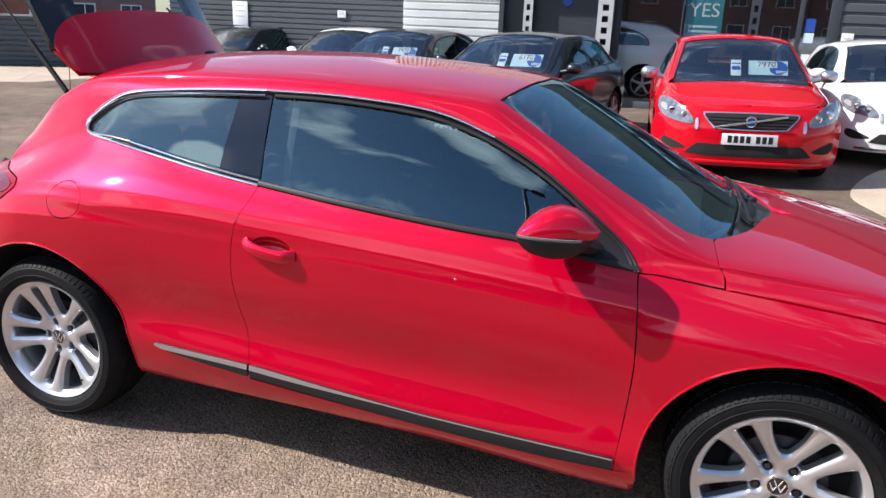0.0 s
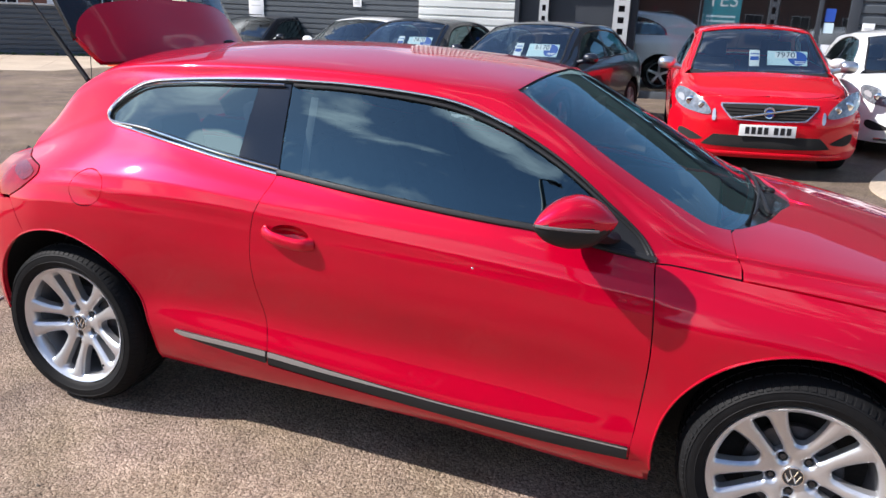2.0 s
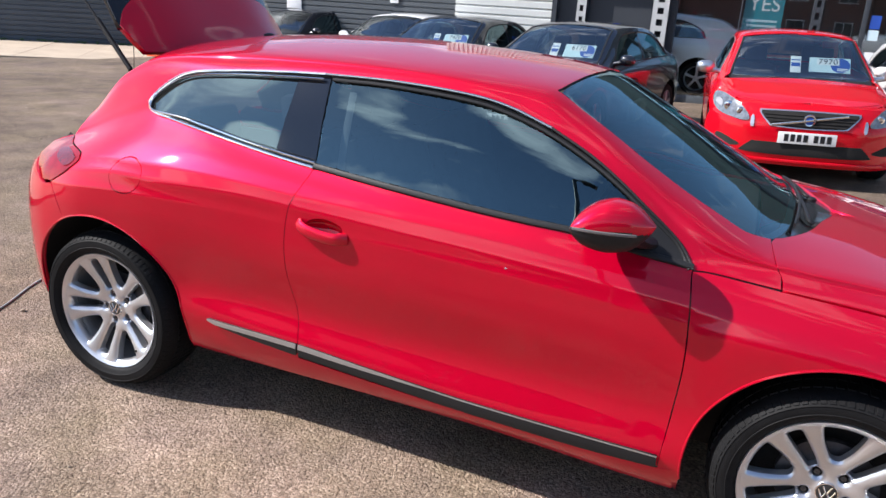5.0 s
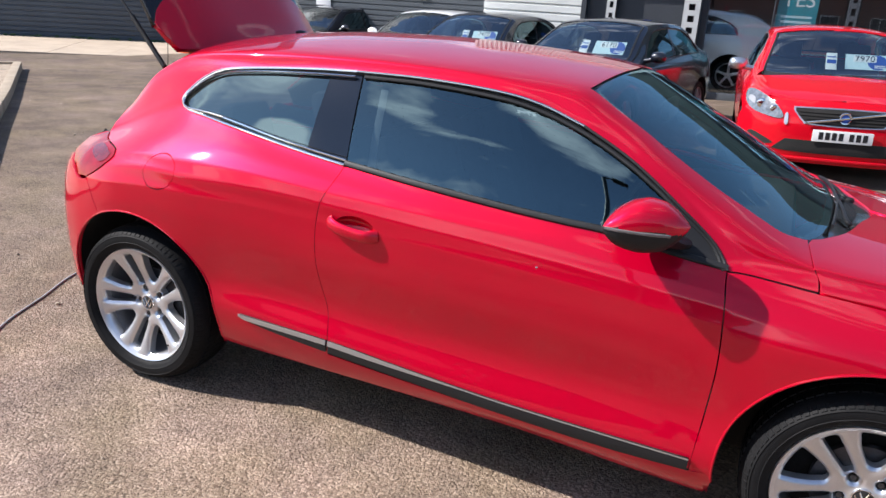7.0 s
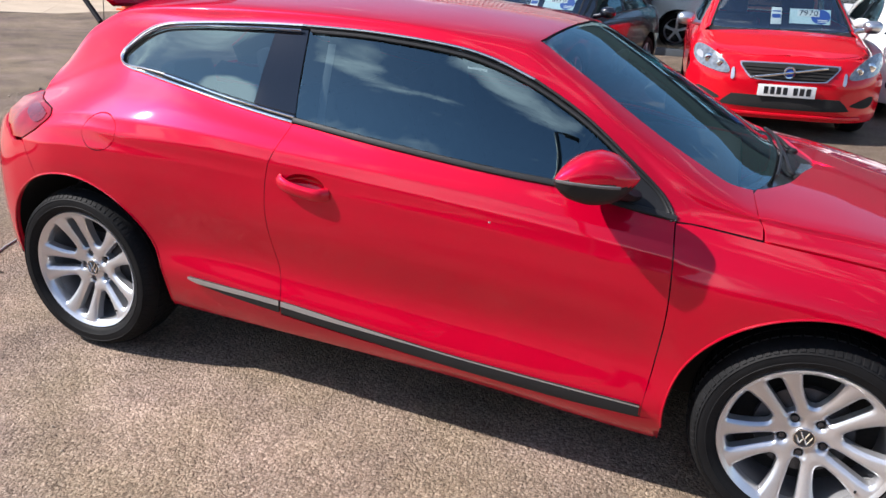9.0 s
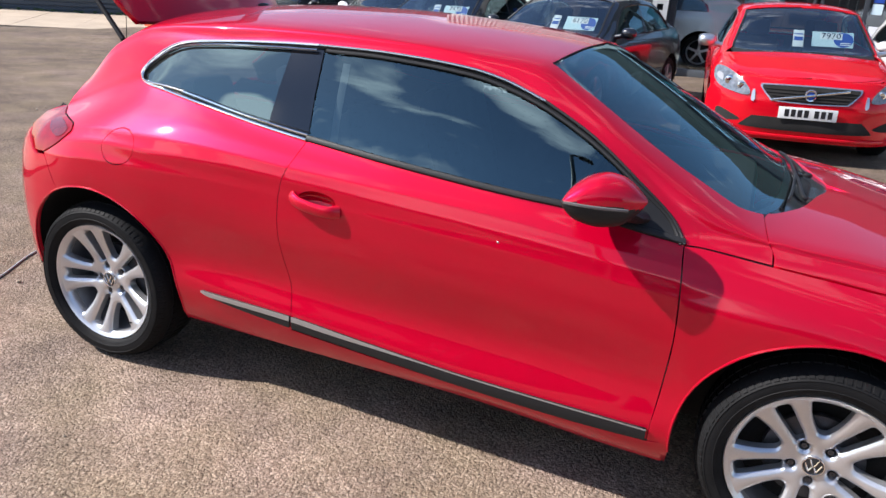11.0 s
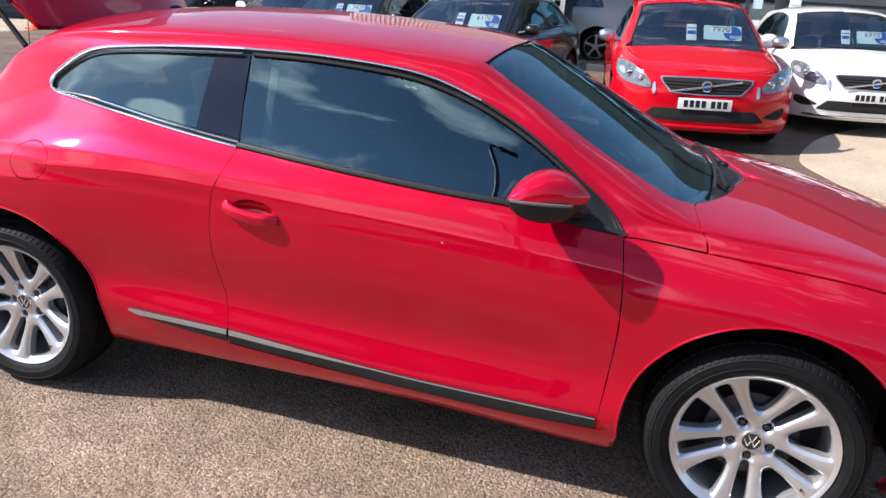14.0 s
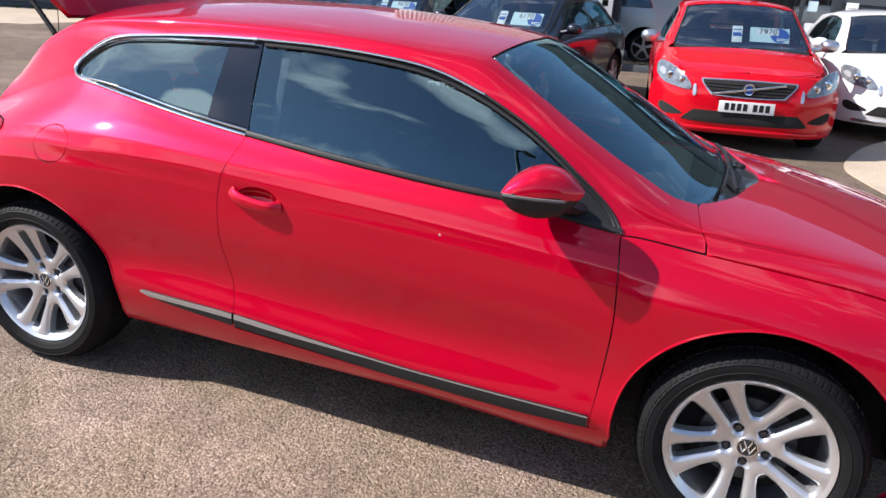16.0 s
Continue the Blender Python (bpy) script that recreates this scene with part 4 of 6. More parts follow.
    part("boot_trim", bm, M_CABIN, car, "dark fabric boot trim")
    bm = bmesh.new()
    box(bm, (-0.80, -0.42, 0.30), (-0.745, 0.42, 0.74), 0.015)
    part("bumper_middle", bm, M_RED, car)
    bm = bmesh.new()
    box(bm, (3.42, -0.26, 0.24), (3.475, 0.26, 0.60), 0.015)
    part("front_grille", bm, M_GLOSSBLACK, car, "gloss black front grille")


def build_wheel(car, x, s, turn):
    """An alloy wheel of five forked arms with its tyre."""
    m = pose(x, s * 0.868, 0.322) @ (Matrix.Identity(4) if s < 0 else pose(0, 0, 0, 0, 0, 180))
    bm = bmesh.new()
    lathe(bm, [(0.226, 0.03), (0.233, 0.008), (0.240, -0.004), (0.252, -0.014), (0.262, -0.0172), (0.2635, -0.0190), (0.265, -0.0175), (0.276, -0.0190), (0.287, -0.0172), (0.2885, -0.0188), (0.290, -0.0160), (0.304, -0.004), (0.3115, 0.016), (0.317, 0.032), (0.3205, 0.055), (0.322, 0.10),
               (0.3205, 0.165), (0.314, 0.195), (0.295, 0.220), (0.25, 0.222), (0.226, 0.19)], 96)
    tyre = part("wheel", bm, M_RUBBER, car, "black road tyre on a silver alloy wheel")
    tyre.matrix_local = m
    # tread blocks on the shoulder
    bm = bmesh.new()
    for k in range(72):
        a = 2 * math.pi * k / 72
        box(bm, (-0.0095, 0.036, 0.3135), (0.0095, 0.075, 0.3217), 0, pose(0, 0, 0, 0, math.degrees(a), 0))
        box(bm, (-0.0095, 0.085, 0.3190), (0.0095, 0.150, 0.3236), 0, pose(0, 0, 0, 0, math.degrees(a + 0.03), 0))
    part("tread", bm, M_RUBBER, tyre)
    # moulded ribs round the tyre's shoulder
    bm = bmesh.new()
    prof = [(0.2945, -0.0142), (0.304, -0.0045), (0.3085, 0.0075)]
    for k in range(84):
        a = 2 * math.pi * k / 84
        rows = []
        for r, d in prof:
            row = []
            for e, h in ((-0.026, 0.0), (-0.024, 0.0009), (0.024, 0.0009), (0.026, 0.0)):
                row.append(bm.verts.new(((r + h * 0.7) * math.cos(a + e), d - h * 0.7, (r + h * 0.7) * math.sin(a + e))))
            rows.append(row)
        for A, B in zip(rows, rows[1:]):
            for q in range(3):
                bm.faces.new((A[q], A[q + 1], B[q + 1], B[q]))
        bm.faces.new(rows[0])
    bmesh.ops.recalc_face_normals(bm, faces=bm.faces[:])
    part("shoulder_ribs", bm, M_RUBBER, tyre)
    # spoke face: a dished disc with ten windows
    R0 = 0.2235
    outer = [(R0 * math.cos(2 * math.pi * k / 120), R0 * math.sin(2 * math.pi * k / 120)) for k in range(120)]
    loops = [outer]
    RW = 0.2130
    for k in range(5):
        a = radians(turn + 72 * k)
        # slot between two neighbouring arms
        pts = [(0.079, 0.0), (0.080, 0.0085), (0.086, 0.0135), (0.105, 0.0160), (0.145, 0.0190), (0.180, 0.0212), (0.200, 0.0212), (0.2080, 0.0150), (0.2100, 0.0)]
        half = catmull(pts, 4)
        lp = half + [(p[0], -p[1]) for p in half[::-1][1:-1]]
        loops.append([(p[0] * math.cos(a) - p[1] * math.sin(a), p[0] * math.sin(a) + p[1] * math.cos(a)) for p in lp])
        loops.append([(0.058 * math.cos(a) + 0.0135 * math.cos(w), 0.058 * math.sin(a) + 0.0135 * math.sin(w)) for w in np.linspace(0, 2 * math.pi, 20, endpoint=False)])
        # wide window inside a fork
        b = radians(turn + 72 * k + 36)
        apex = 0.100
        edge = []
        for r in np.linspace(0.1185, RW - 0.006, 7):
            off = 0.0515 + 0.0235 * ((r - 0.1185) / 0.0885) ** 1.5
            w = math.asin(min(0.99, off / r))
            ang = radians(36) - w
            edge.append((r * math.cos(ang), r * math.sin(ang)))
        ea = math.atan2(edge[-1][1], edge[-1][0])
        half = catmull([(apex, 0.0), (apex + 0.0018, 0.0090), (apex + 0.0075, 0.0158)] + edge + [((RW - 0.0008) * math.cos(ea - 0.012), (RW - 0.0008) * math.sin(ea - 0.012)), (RW * math.cos(ea * 0.8), RW * math.sin(ea * 0.8)), (RW * math.cos(ea * 0.4), RW * math.sin(ea * 0.4)), (RW, 0.0)], 4)
        lp = half + [(p[0], -p[1]) for p in half[::-1][1:-1]]
        loops.append([(p[0] * math.cos(b) - p[1] * math.sin(b), p[0] * math.sin(b) + p[1] * math.cos(b)) for p in lp])
    dish = pchip([(0.0, 0.044), (0.035, 0.044), (0.06, 0.041), (0.10, 0.034), (0.16, 0.019), (0.20, 0.009), (0.2235, 0.004)])
    pts, edges = [], []
    for lp in loops:
        st = len(pts)
        pts += [Vector(p) for p in lp]
        edges += [(st + i, st + (i + 1) % len(lp)) for i in range(len(lp))]
    # rounded arms: a second line inside every edge
    for lp in loops[1:]:
        a = np.array(lp)
        e = np.roll(a, -1, 0) - np.roll(a, 1, 0)
        n = np.stack([e[:, 1], -e[:, 0]], 1)
        n /= np.linalg.norm(n, axis=1)[:, None]
        c = a.mean(0)
        n *= np.sign(((a - c) * n).sum(1).mean())
        for dd in (0.0015, 0.0035, 0.007, 0.012):
            pts += [Vector(p) for p in a + n * dd]
    vco, _, tri, *_ = delaunay_2d_cdt(pts, edges, [], 0, 1e-6)
    V = np.array([(p.x, p.y) for p in vco])
    tri = np.array([f for f in tri if len(f) == 3])
    cx, cz = V[tri].mean(1).T
    ok = inside(outer, cx, cz)
    for h in loops[1:]:
        ok &= ~inside(h, cx, cz)
    tri = tri[ok]
    rr = np.hypot(*V.T)
    dist = np.full(len(V), 1.0)
    for lp in loops[1:]:
        a = np.array(lp)
        for q in a:
            dist = np.minimum(dist, np.hypot(V[:, 0] - q[0], V[:, 1] - q[1]))
    depth = dish(rr) + 0.0095 * np.clip(1 - dist / 0.0135, 0, 1) ** 1.7
    # sunk bridge between each bolt hole and its slot
    for k in range(5):
        a = radians(turn + 72 * k)
        across = np.abs(V[:, 1] * math.cos(a) - V[:, 0] * math.sin(a))
        along = V[:, 0] * math.cos(a) + V[:, 1] * math.sin(a)
        depth += 0.010 * np.clip(1.5 - across / 0.010, 0, 1) * np.clip(1.6 - np.abs(along - 0.073) / 0.010, 0, 1)
    bm = bmesh.new()
    vs = [bm.verts.new((p[0], d, p[1])) for p, d in zip(V, depth)]
    for t in tri:
        bm.faces.new([vs[i] for i in t])
    bmesh.ops.recalc_face_normals(bm, faces=bm.faces[:])
    if sum(f.normal.y for f in bm.faces) > 0:
        bmesh.ops.reverse_faces(bm, faces=bm.faces[:])
    rim_e = [e for e in bm.edges if len(e.link_faces) == 1]
    r = bmesh.ops.extrude_edge_only(bm, edges=rim_e)
    for v in [g_ for g_ in r["geom"] if isinstance(g_, bmesh.types.BMVert)]:
        v.co.y = max(v.co.y + 0.030, 0.046)
    face = part("spoke_face", bm, M_ALLOY, tyre, "silver five-arm alloy spokes")
    bm = bmesh.new()
    lathe(bm, [(0.2235, 0.006), (0.228, 0.0), (0.2345, -0.003), (0.2365, 0.002), (0.234, 0.014), (0.222, 0.022), (0.212, 0.05), (0.205, 0.10), (0.205, 0.19)], 96)
    part("rim", bm, M_BARREL, tyre)
    bm = bmesh.new()
    lathe(bm, [(0.2225, 0.004), (0.2285, -0.001), (0.2345, -0.0045), (0.2372, 0.000), (0.236, 0.012)], 96)
    part("rim_lip", bm, M_ALLOY, tyre)
    bm = bmesh.new()
    lathe(bm, [(0.06, 0.085), (0.135, 0.085), (0.137, 0.09), (0.137, 0.105), (0.06, 0.11)], 48)
    part("brake_disc", bm, M_STEEL, tyre, "dull grey brake disc")
    bm = bmesh.new()
    lathe(bm, [(0.002, 0.15), (0.206, 0.15)], 32)
    part("wheel_back", bm, M_DARK, tyre)
    bm = bmesh.new()
    lathe(bm, [(0.001, 0.0355), (0.020, 0.036), (0.0265, 0.037), (0.0285, 0.039), (0.0290, 0.046)], 40)
    part("hub_cap", bm, M_HUBCAP, tyre, "dark round hub cap")
    bm = bmesh.new()
    lathe(bm, [(0.0262, 0.0370), (0.0272, 0.0350), (0.0296, 0.0352), (0.0306, 0.0390), (0.0306, 0.0450)], 40)
    for x0, z0, x1, z1 in ((-0.012, 0.020, -0.002, -0.002), (0.012, 0.020, 0.002, -0.002), (-0.022, 0.008, -0.010, -0.018), (0.022, 0.008, 0.010, -0.018), (-0.010, -0.018, 0.0, 0.002), (0.010, -0.018, 0.0, 0.002)):
        tube(bm, [(x0, 0.0352, z0), (x1, 0.0352, z1)], 0, 6, flat=(0.0022, 0.0014), ups=[(0, 1, 0)] * 2)
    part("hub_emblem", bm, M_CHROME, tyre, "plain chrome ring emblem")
    for k in range(5):
        a = radians(turn + 72 * k)
        bm = bmesh.new()
        lathe(bm, [(0.001, 0.054), (0.009, 0.054), (0.0095, 0.058), (0.0125, 0.075)], 6, at=(0.058 * math.cos(a), 0, 0.058 * math.sin(a)))
        part("wheel_bolt", bm, M_STEEL, tyre)
    bm = bmesh.new()
    a = radians(turn + 200)
    tube(bm, [(0.200 * math.cos(a), 0.03, 0.200 * math.sin(a)), (0.19 * math.cos(a), 0.005, 0.19 * math.sin(a))], 0.004, 8)
    part("valve", bm, M_TRIM, tyre)
    return tyre


def build_mirror(car, s):
    top = pchip([(1.812, 1.014), (1.822, 1.035), (1.845, 1.058), (1.88, 1.078), (1.915, 1.087), (1.95, 1.083), (1.985, 1.066), (2.010, 1.045), (2.022, 1.034), (2.026, 1.029)])
    low = pchip([(1.812, 1.000), (1.822, 0.980), (1.85, 0.955), (1.905, 0.943), (1.96, 0.953), (2.00, 0.985), (2.018, 1.010), (2.026, 1.026)])
    wide = pchip([(1.812, 0.076), (1.822, 0.086), (1.85, 0.088), (1.90, 0.080), (1.95, 0.064), (1.99, 0.044), (2.015, 0.022), (2.026, 0.006)])
    xs = np.concatenate([[1.812, 1.816], np.linspace(1.822, 2.010, 22), [2.016, 2.021, 2.024, 2.026]])
    n = 40
    rows = []
    for x in xs:
        zt, zl, w = float(top(x)), float(low(x)), float(wide(x))
        zc, h = (zt + zl) / 2, (zt - zl) / 2
        row = []
        for k in range(n):
            t = 2 * math.pi * k / n
            c, sn = math.cos(t), math.sin(t)
            row.append(Vector((x, s * (0.945 + w * math.copysign(abs(c) ** 0.70, c)), zc + h * math.copysign(abs(sn) ** 0.90, sn))))
        rows.append(row)
    split = lambda x: 1.016 - 0.03 * (x - 1.82)
    groups = {"mirror_cap": (M_RED, []), "mirror_base": (M_TRIM, [])}
    for A, B in zip(rows, rows[1:]):
        for k in range(n):
            q = (A[k], A[(k + 1) % n], B[(k + 1) % n], B[k])
            c = sum(q, Vector()) / 4
            groups["mirror_cap" if c.z > split(c.x) and (abs(c.y) > 0.915 or c.x > 1.93) else "mirror_base"][1].append(q)
    base = None
    for name in ("mirror_base", "mirror_cap"):
        m, qs = groups[name]
        bm = bmesh.new()
        for q in qs:
            bm.faces.new([bm.verts.new(p) for p in (q if s < 0 else q[::-1])])
        bmesh.ops.remove_doubles(bm, verts=bm.verts[:], dist=1e-5)
        if name == "mirror_base":
            tube(bm, [(1.95, s * 0.88, 0.975), (1.97, s * 0.84, 0.955), (1.985, s * 0.80, 0.945)], 0, 12, flat=(0.045, 0.022))
            base = part("door_mirror", bm, m, car, "red door mirror with a black base")
        else:
            part(name, bm, m, base, "red mirror cap")
    bm = bmesh.new()
    pts = []
    for x in np.linspace(1.822, 1.985, 14):
        zt, zl, w = float(top(x)), float(low(x)), float(wide(x))
        zc, h = (zt + zl) / 2, (zt - zl) / 2
        z = split(x) - 0.0035
        sn = (z - zc) / h
        ac = max(0.0, 1 - abs(sn) ** (2 / 0.90)) ** 0.5
        pts.append((x, s * (0.945 + w * ac ** 0.70 + 0.0005), z))
    tube(bm, pts, 0, 8, flat=(0.0046, 0.003), ups=[(0, s, 0)] * len(pts))
    part("indicator", bm, M_INDICATOR, base, "clear indicator strip")
    bm = bmesh.new()
    ring = [bm.verts.new((1.8105, s * (0.945 + 0.062 * math.cos(2 * math.pi * k / 24)), 1.006 + 0.005 * math.sin(2 * math.pi * k / 24))) for k in range(24)]
    bm.faces.new(ring)
    part("mirror_glass", bm, M_CHROME, base)


def build_tailgate(car):
    hx, hz = 0.02, 1.312
    drop = 0.028
    tg = new("tailgate")
    tg.parent = car
    tagged(tg, "raised tailgate with a red spoiler and dark glass")
    tg.matrix_local = Matrix.Translation((hx - 0.02, 0, hz - drop)) @ pose(0, 0, 0, 0, 93, 0)
    back = Matrix.Translation((-hx, 0, -hz))

    def add(name, loops, m, label="", off=0.0, flange=0.02):
        for ob in panel(name, loops, m, tg, label, off, (-1, 1), (0.02, 0.2), flange, TAIL):
            ob.matrix_local = back
    edge = [(-0.080, 10.10), (-0.140, 10.30), (-0.190, 10.62), (-0.210, 11.0), (-0.219, 11.4), (-0.226, 12.0)]
    ed = catmull(edge, 6)
    add("spoiler", [[(0.012, v) for v in np.linspace(12, 10.30, 12)] + [(-0.03, 10.2)] + ed], M_RED, "dark red roof spoiler", 0.002, 0.03)
    ed2 = [(x - 0.006, v) for x, v in ed]
    add("tailgate_glass", [ed2[8:] + [(x, 12.0) for x in np.linspace(-0.24, -0.46, 8)] + [(-0.46, v) for v in np.linspace(12, 10.55, 8)][1:] + [(x, 10.55) for x in np.linspace(-0.44, -0.15, 10)]], M_TAILGLASS, "", -0.002, 0.004)
    add("glass_border", [[(x, 10.78) for x in np.linspace(-0.196, -0.46, 12)] + [(-0.46, 10.3), (-0.44, 10.08)] + [(x, 10.08) for x in np.linspace(-0.42, -0.072, 12)] + [(-0.10, 10.30)]], M_GLOSSBLACK, "black border of the rear glass", -0.002, 0.03)
    add("lower_panel", [[(-0.465, v) for v in np.linspace(10.0, 12, 8)] + [(-0.645, 12.0), (-0.645, 11.0), (-0.645, 10.0)]], M_RED, "", 0.0, 0.03)
    # inner lining
    bm = bmesh.new()
    grid = []
    for x in np.linspace(-0.47, -0.63, 5):
        r = []
        for v, s in [(10.1, -1), (11, -1), (12, -1), (11, 1), (10.1, 1)]:
            p, n = TAIL.points([(x, v)], -0.05, s)
            r.append(bm.verts.new(p[0]))
        grid.append(r)
    for A, B in zip(grid, grid[1:]):
        for k in range(4):
            bm.faces.new((A[k], A[k + 1], B[k + 1], B[k]))
    ob = part("lining", bm, M_TRIM, tg)
    ob.matrix_local = back
    for s in (-1, 1):
        bm = bmesh.new()
        a, b = Vector((-0.146, s * 0.52, 1.222)), Vector((-0.45, s * 0.50, 1.555))
        tube(bm, [a, a.lerp(b, 0.56)], 0.0105, 12)
        tube(bm, [a.lerp(b, 0.54), b], 0.0045, 10)
        part("gas_strut", bm, M_TRIM, car, "black gas strut")
        bm = bmesh.new()
        tube(bm, [(-0.148, s * 0.50, 1.226), (-0.144, s * 0.50, 1.27), (-0.140, s * 0.50, 1.36)], 0.0016, 6)
        part("shelf_cord", bm, M_TRIM, car, "thin black parcel shelf cord")
    # washer and brake lamp marks on the spoiler, aerial base on the roof
    bm = bmesh.new()
    p, n = S.points([(0.16, 12.0)], 0.0, -1)
    lathe(bm, [(0.026, -0.004), (0.024, 0.006), (0.014, 0.011), (0.0, 0.013)], 20, "Z", p[0])
    part("aerial", bm, M_TRIM, car, "short black roof aerial")


def build_cabin(car):
    def seat(x, y, back_h=0.62):
        bm = bmesh.new()
        box(bm, (x - 0.02, y - 0.25, 0.42), (x + 0.50, y + 0.25, 0.60), 0.06)
        vs = box(bm, (-0.07, -0.24, 0.0), (0.07, 0.24, back_h), 0.06)
        bmesh.ops.transform(bm, matrix=pose(x, y, 0.50, 0, -18, 0), verts=vs)
        st = part("seat", bm, M_CABIN, car, "dark cloth seat")
        bm = bmesh.new()
        vs = box(bm, (-0.045, -0.13, 0.0), (0.045, 0.13, 0.19), 0.04)
        bmesh.ops.transform(bm, matrix=pose(x - 0.20, y, 0.50 + back_h * 0.96, 0, -12, 0), verts=vs)
        part("headrest", bm, M_CABIN, st)
    for y in (-0.37, 0.37):
        seat(1.12, y)
        seat(0.34, y * 0.9, 0.42)
    bm = bmesh.new()
    vs = box(bm, (1.80, -0.70, 0.62), (2.30, 0.70, 0.90), 0.08)
    part("dashboard", bm, M_CABIN, car, "dark dashboard")
    bm = bmesh.new()
    m = pose(1.72, -0.37, 0.86, 0, -65, 0)
    ring = [m @ Vector((0.185 * math.cos(a), 0.185 * math.sin(a), 0)) for a in np.linspace(0, 2 * math.pi, 40, endpoint=False)]
    tube(bm, ring, 0.015, 8, closed=True)
    for a in (0, 120, 240):
        tube(bm, [m @ Vector((0, 0, 0)), m @ Vector((0.18 * math.cos(radians(a + 90)), 0.18 * math.sin(radians(a + 90)), 0))], 0.014, 8)
    part("steering_wheel", bm, M_TRIM, car, "black steering wheel")
    bm = bmesh.new()
    vs = box(bm, (-0.015, -0.12, -0.035), (0.015, 0.12, 0.035), 0.012)
    bmesh.ops.transform(bm, matrix=pose(1.80, 0.0, 1.22), verts=vs)
    part("inside_mirror", bm, M_TRIM, car)
    for s in (-1, 1):
        bm = bmesh.new()
        tube(bm, [(0.955, s * 0.655, 1.25), (0.95, s * 0.700, 1.10), (0.95, s * 0.740, 0.93), (0.95, s * 0.76, 0.60)], 0, 8, flat=(0.014, 0.002), ups=[(0, 1, 0)] * 4)
        part("seat_belt", bm, M_BELT, car, "grey webbing seat belt")


build_body()
for wx, wt in ((0.0, 109.5), (2.578, 124)):
    for ws in (-1, 1):
        build_wheel(red_car, wx, ws, wt)
for ms in (-1, 1):
    build_mirror(red_car, ms)
build_tailgate(red_car)
build_cabin(red_car)

# ---- the parked cars: a second skin, with a front mask ----
SY = []
SY.append([(-0.90, 0.45), (-0.75, 0.68), (-0.4, 0.78), (0.5, 0.80), (2.3, 0.80), (3.0, 0.78), (3.3, 0.70), (3.6, 0.50)])
SY.append([(-0.90, 0.50), (-0.75, 0.73), (-0.4, 0.85), (0.5, 0.88), (2.3, 0.88), (3.0, 0.86), (3.3, 0.77), (3.6, 0.55)])
SY.append([(-0.90, 0.52), (-0.75, 0.77), (-0.4, 0.90), (0.0, 0.925), (0.5, 0.91), (2.3, 0.91), (2.8, 0.925), (3.1, 0.88), (3.3, 0.80), (3.6, 0.58)])
SY.append([(-0.90, 0.53), (-0.75, 0.78), (-0.4, 0.905), (0.0, 0.93), (0.5, 0.905), (2.3, 0.905), (2.8, 0.93), (3.1, 0.885), (3.3, 0.80), (3.6, 0.58)])
SY.append([(-0.90, 0.53), (-0.75, 0.78), (-0.4, 0.905), (0.0, 0.93), (0.5, 0.915), (2.3, 0.910), (2.8, 0.925), (3.1, 0.88), (3.3, 0.80), (3.6, 0.58)])
SY.append([(-0.90, 0.53), (-0.75, 0.77), (-0.4, 0.89), (0.0, 0.915), (0.5, 0.92), (2.3, 0.91), (2.8, 0.90), (3.1, 0.855), (3.3, 0.78), (3.6, 0.56)])
SY.append([(-0.90, 0.52), (-0.75, 0.75), (-0.4, 0.85), (0.0, 0.88), (0.5, 0.895), (2.3, 0.885), (2.8, 0.86), (3.1, 0.81), (3.3, 0.75), (3.6, 0.54)])
SY.append([(-0.90, 0.50), (-0.75, 0.71), (-0.4, 0.79), (0.0, 0.82), (0.5, 0.845), (1.6, 0.85), (2.3, 0.835), (2.8, 0.80), (3.1, 0.76), (3.3, 0.70), (3.6, 0.50)])
SY.append([(-0.90, 0.48), (-0.75, 0.67), (-0.4, 0.73), (0.0, 0.745), (0.5, 0.765), (1.6, 0.77), (2.0, 0.785), (2.4, 0.79), (2.8, 0.765), (3.1, 0.72), (3.3, 0.66), (3.6, 0.46)])
SY.append([(-0.90, 0.46), (-0.75, 0.63), (-0.4, 0.67), (0.0, 0.665), (0.5, 0.66), (1.4, 0.655), (1.7, 0.675), (2.0, 0.72), (2.35, 0.765), (2.8, 0.72), (3.1, 0.68), (3.3, 0.62), (3.6, 0.42)])
SY.append([(-0.90, 0.43), (-0.75, 0.58), (-0.4, 0.61), (0.0, 0.59), (0.5, 0.575), (1.4, 0.575), (1.75, 0.60), (2.1, 0.66), (2.45, 0.715), (2.8, 0.66), (3.1, 0.60), (3.3, 0.54), (3.6, 0.36)])
SY.append([(-0.90, 0.22), (0.5, 0.31), (1.6, 0.31), (2.5, 0.37), (3.1, 0.31), (3.6, 0.18)])
SY.append([(-0.90, 0.0), (3.6, 0.0)])
SZ = []
SZ.append([(-0.90, 0.26), (0.4, 0.22), (2.4, 0.20), (3.6, 0.19)])
SZ.append([(-0.90, 0.29), (0.4, 0.25), (2.4, 0.23), (3.6, 0.22)])
SZ.append([(-0.90, 0.42), (0.4, 0.36), (2.4, 0.34), (3.6, 0.34)])
SZ.append([(-0.90, 0.54), (0.4, 0.50), (2.4, 0.48), (3.6, 0.45)])
SZ.append([(-0.90, 0.68), (0.4, 0.68), (2.4, 0.66), (3.1, 0.60), (3.6, 0.54)])
SZ.append([(-0.90, 0.84), (0.4, 0.84), (1.6, 0.82), (2.4, 0.79), (3.1, 0.70), (3.6, 0.62)])
SZ.append([(-0.90, 0.95), (0.0, 0.94), (1.6, 0.91), (2.4, 0.86), (3.1, 0.78), (3.6, 0.67)])
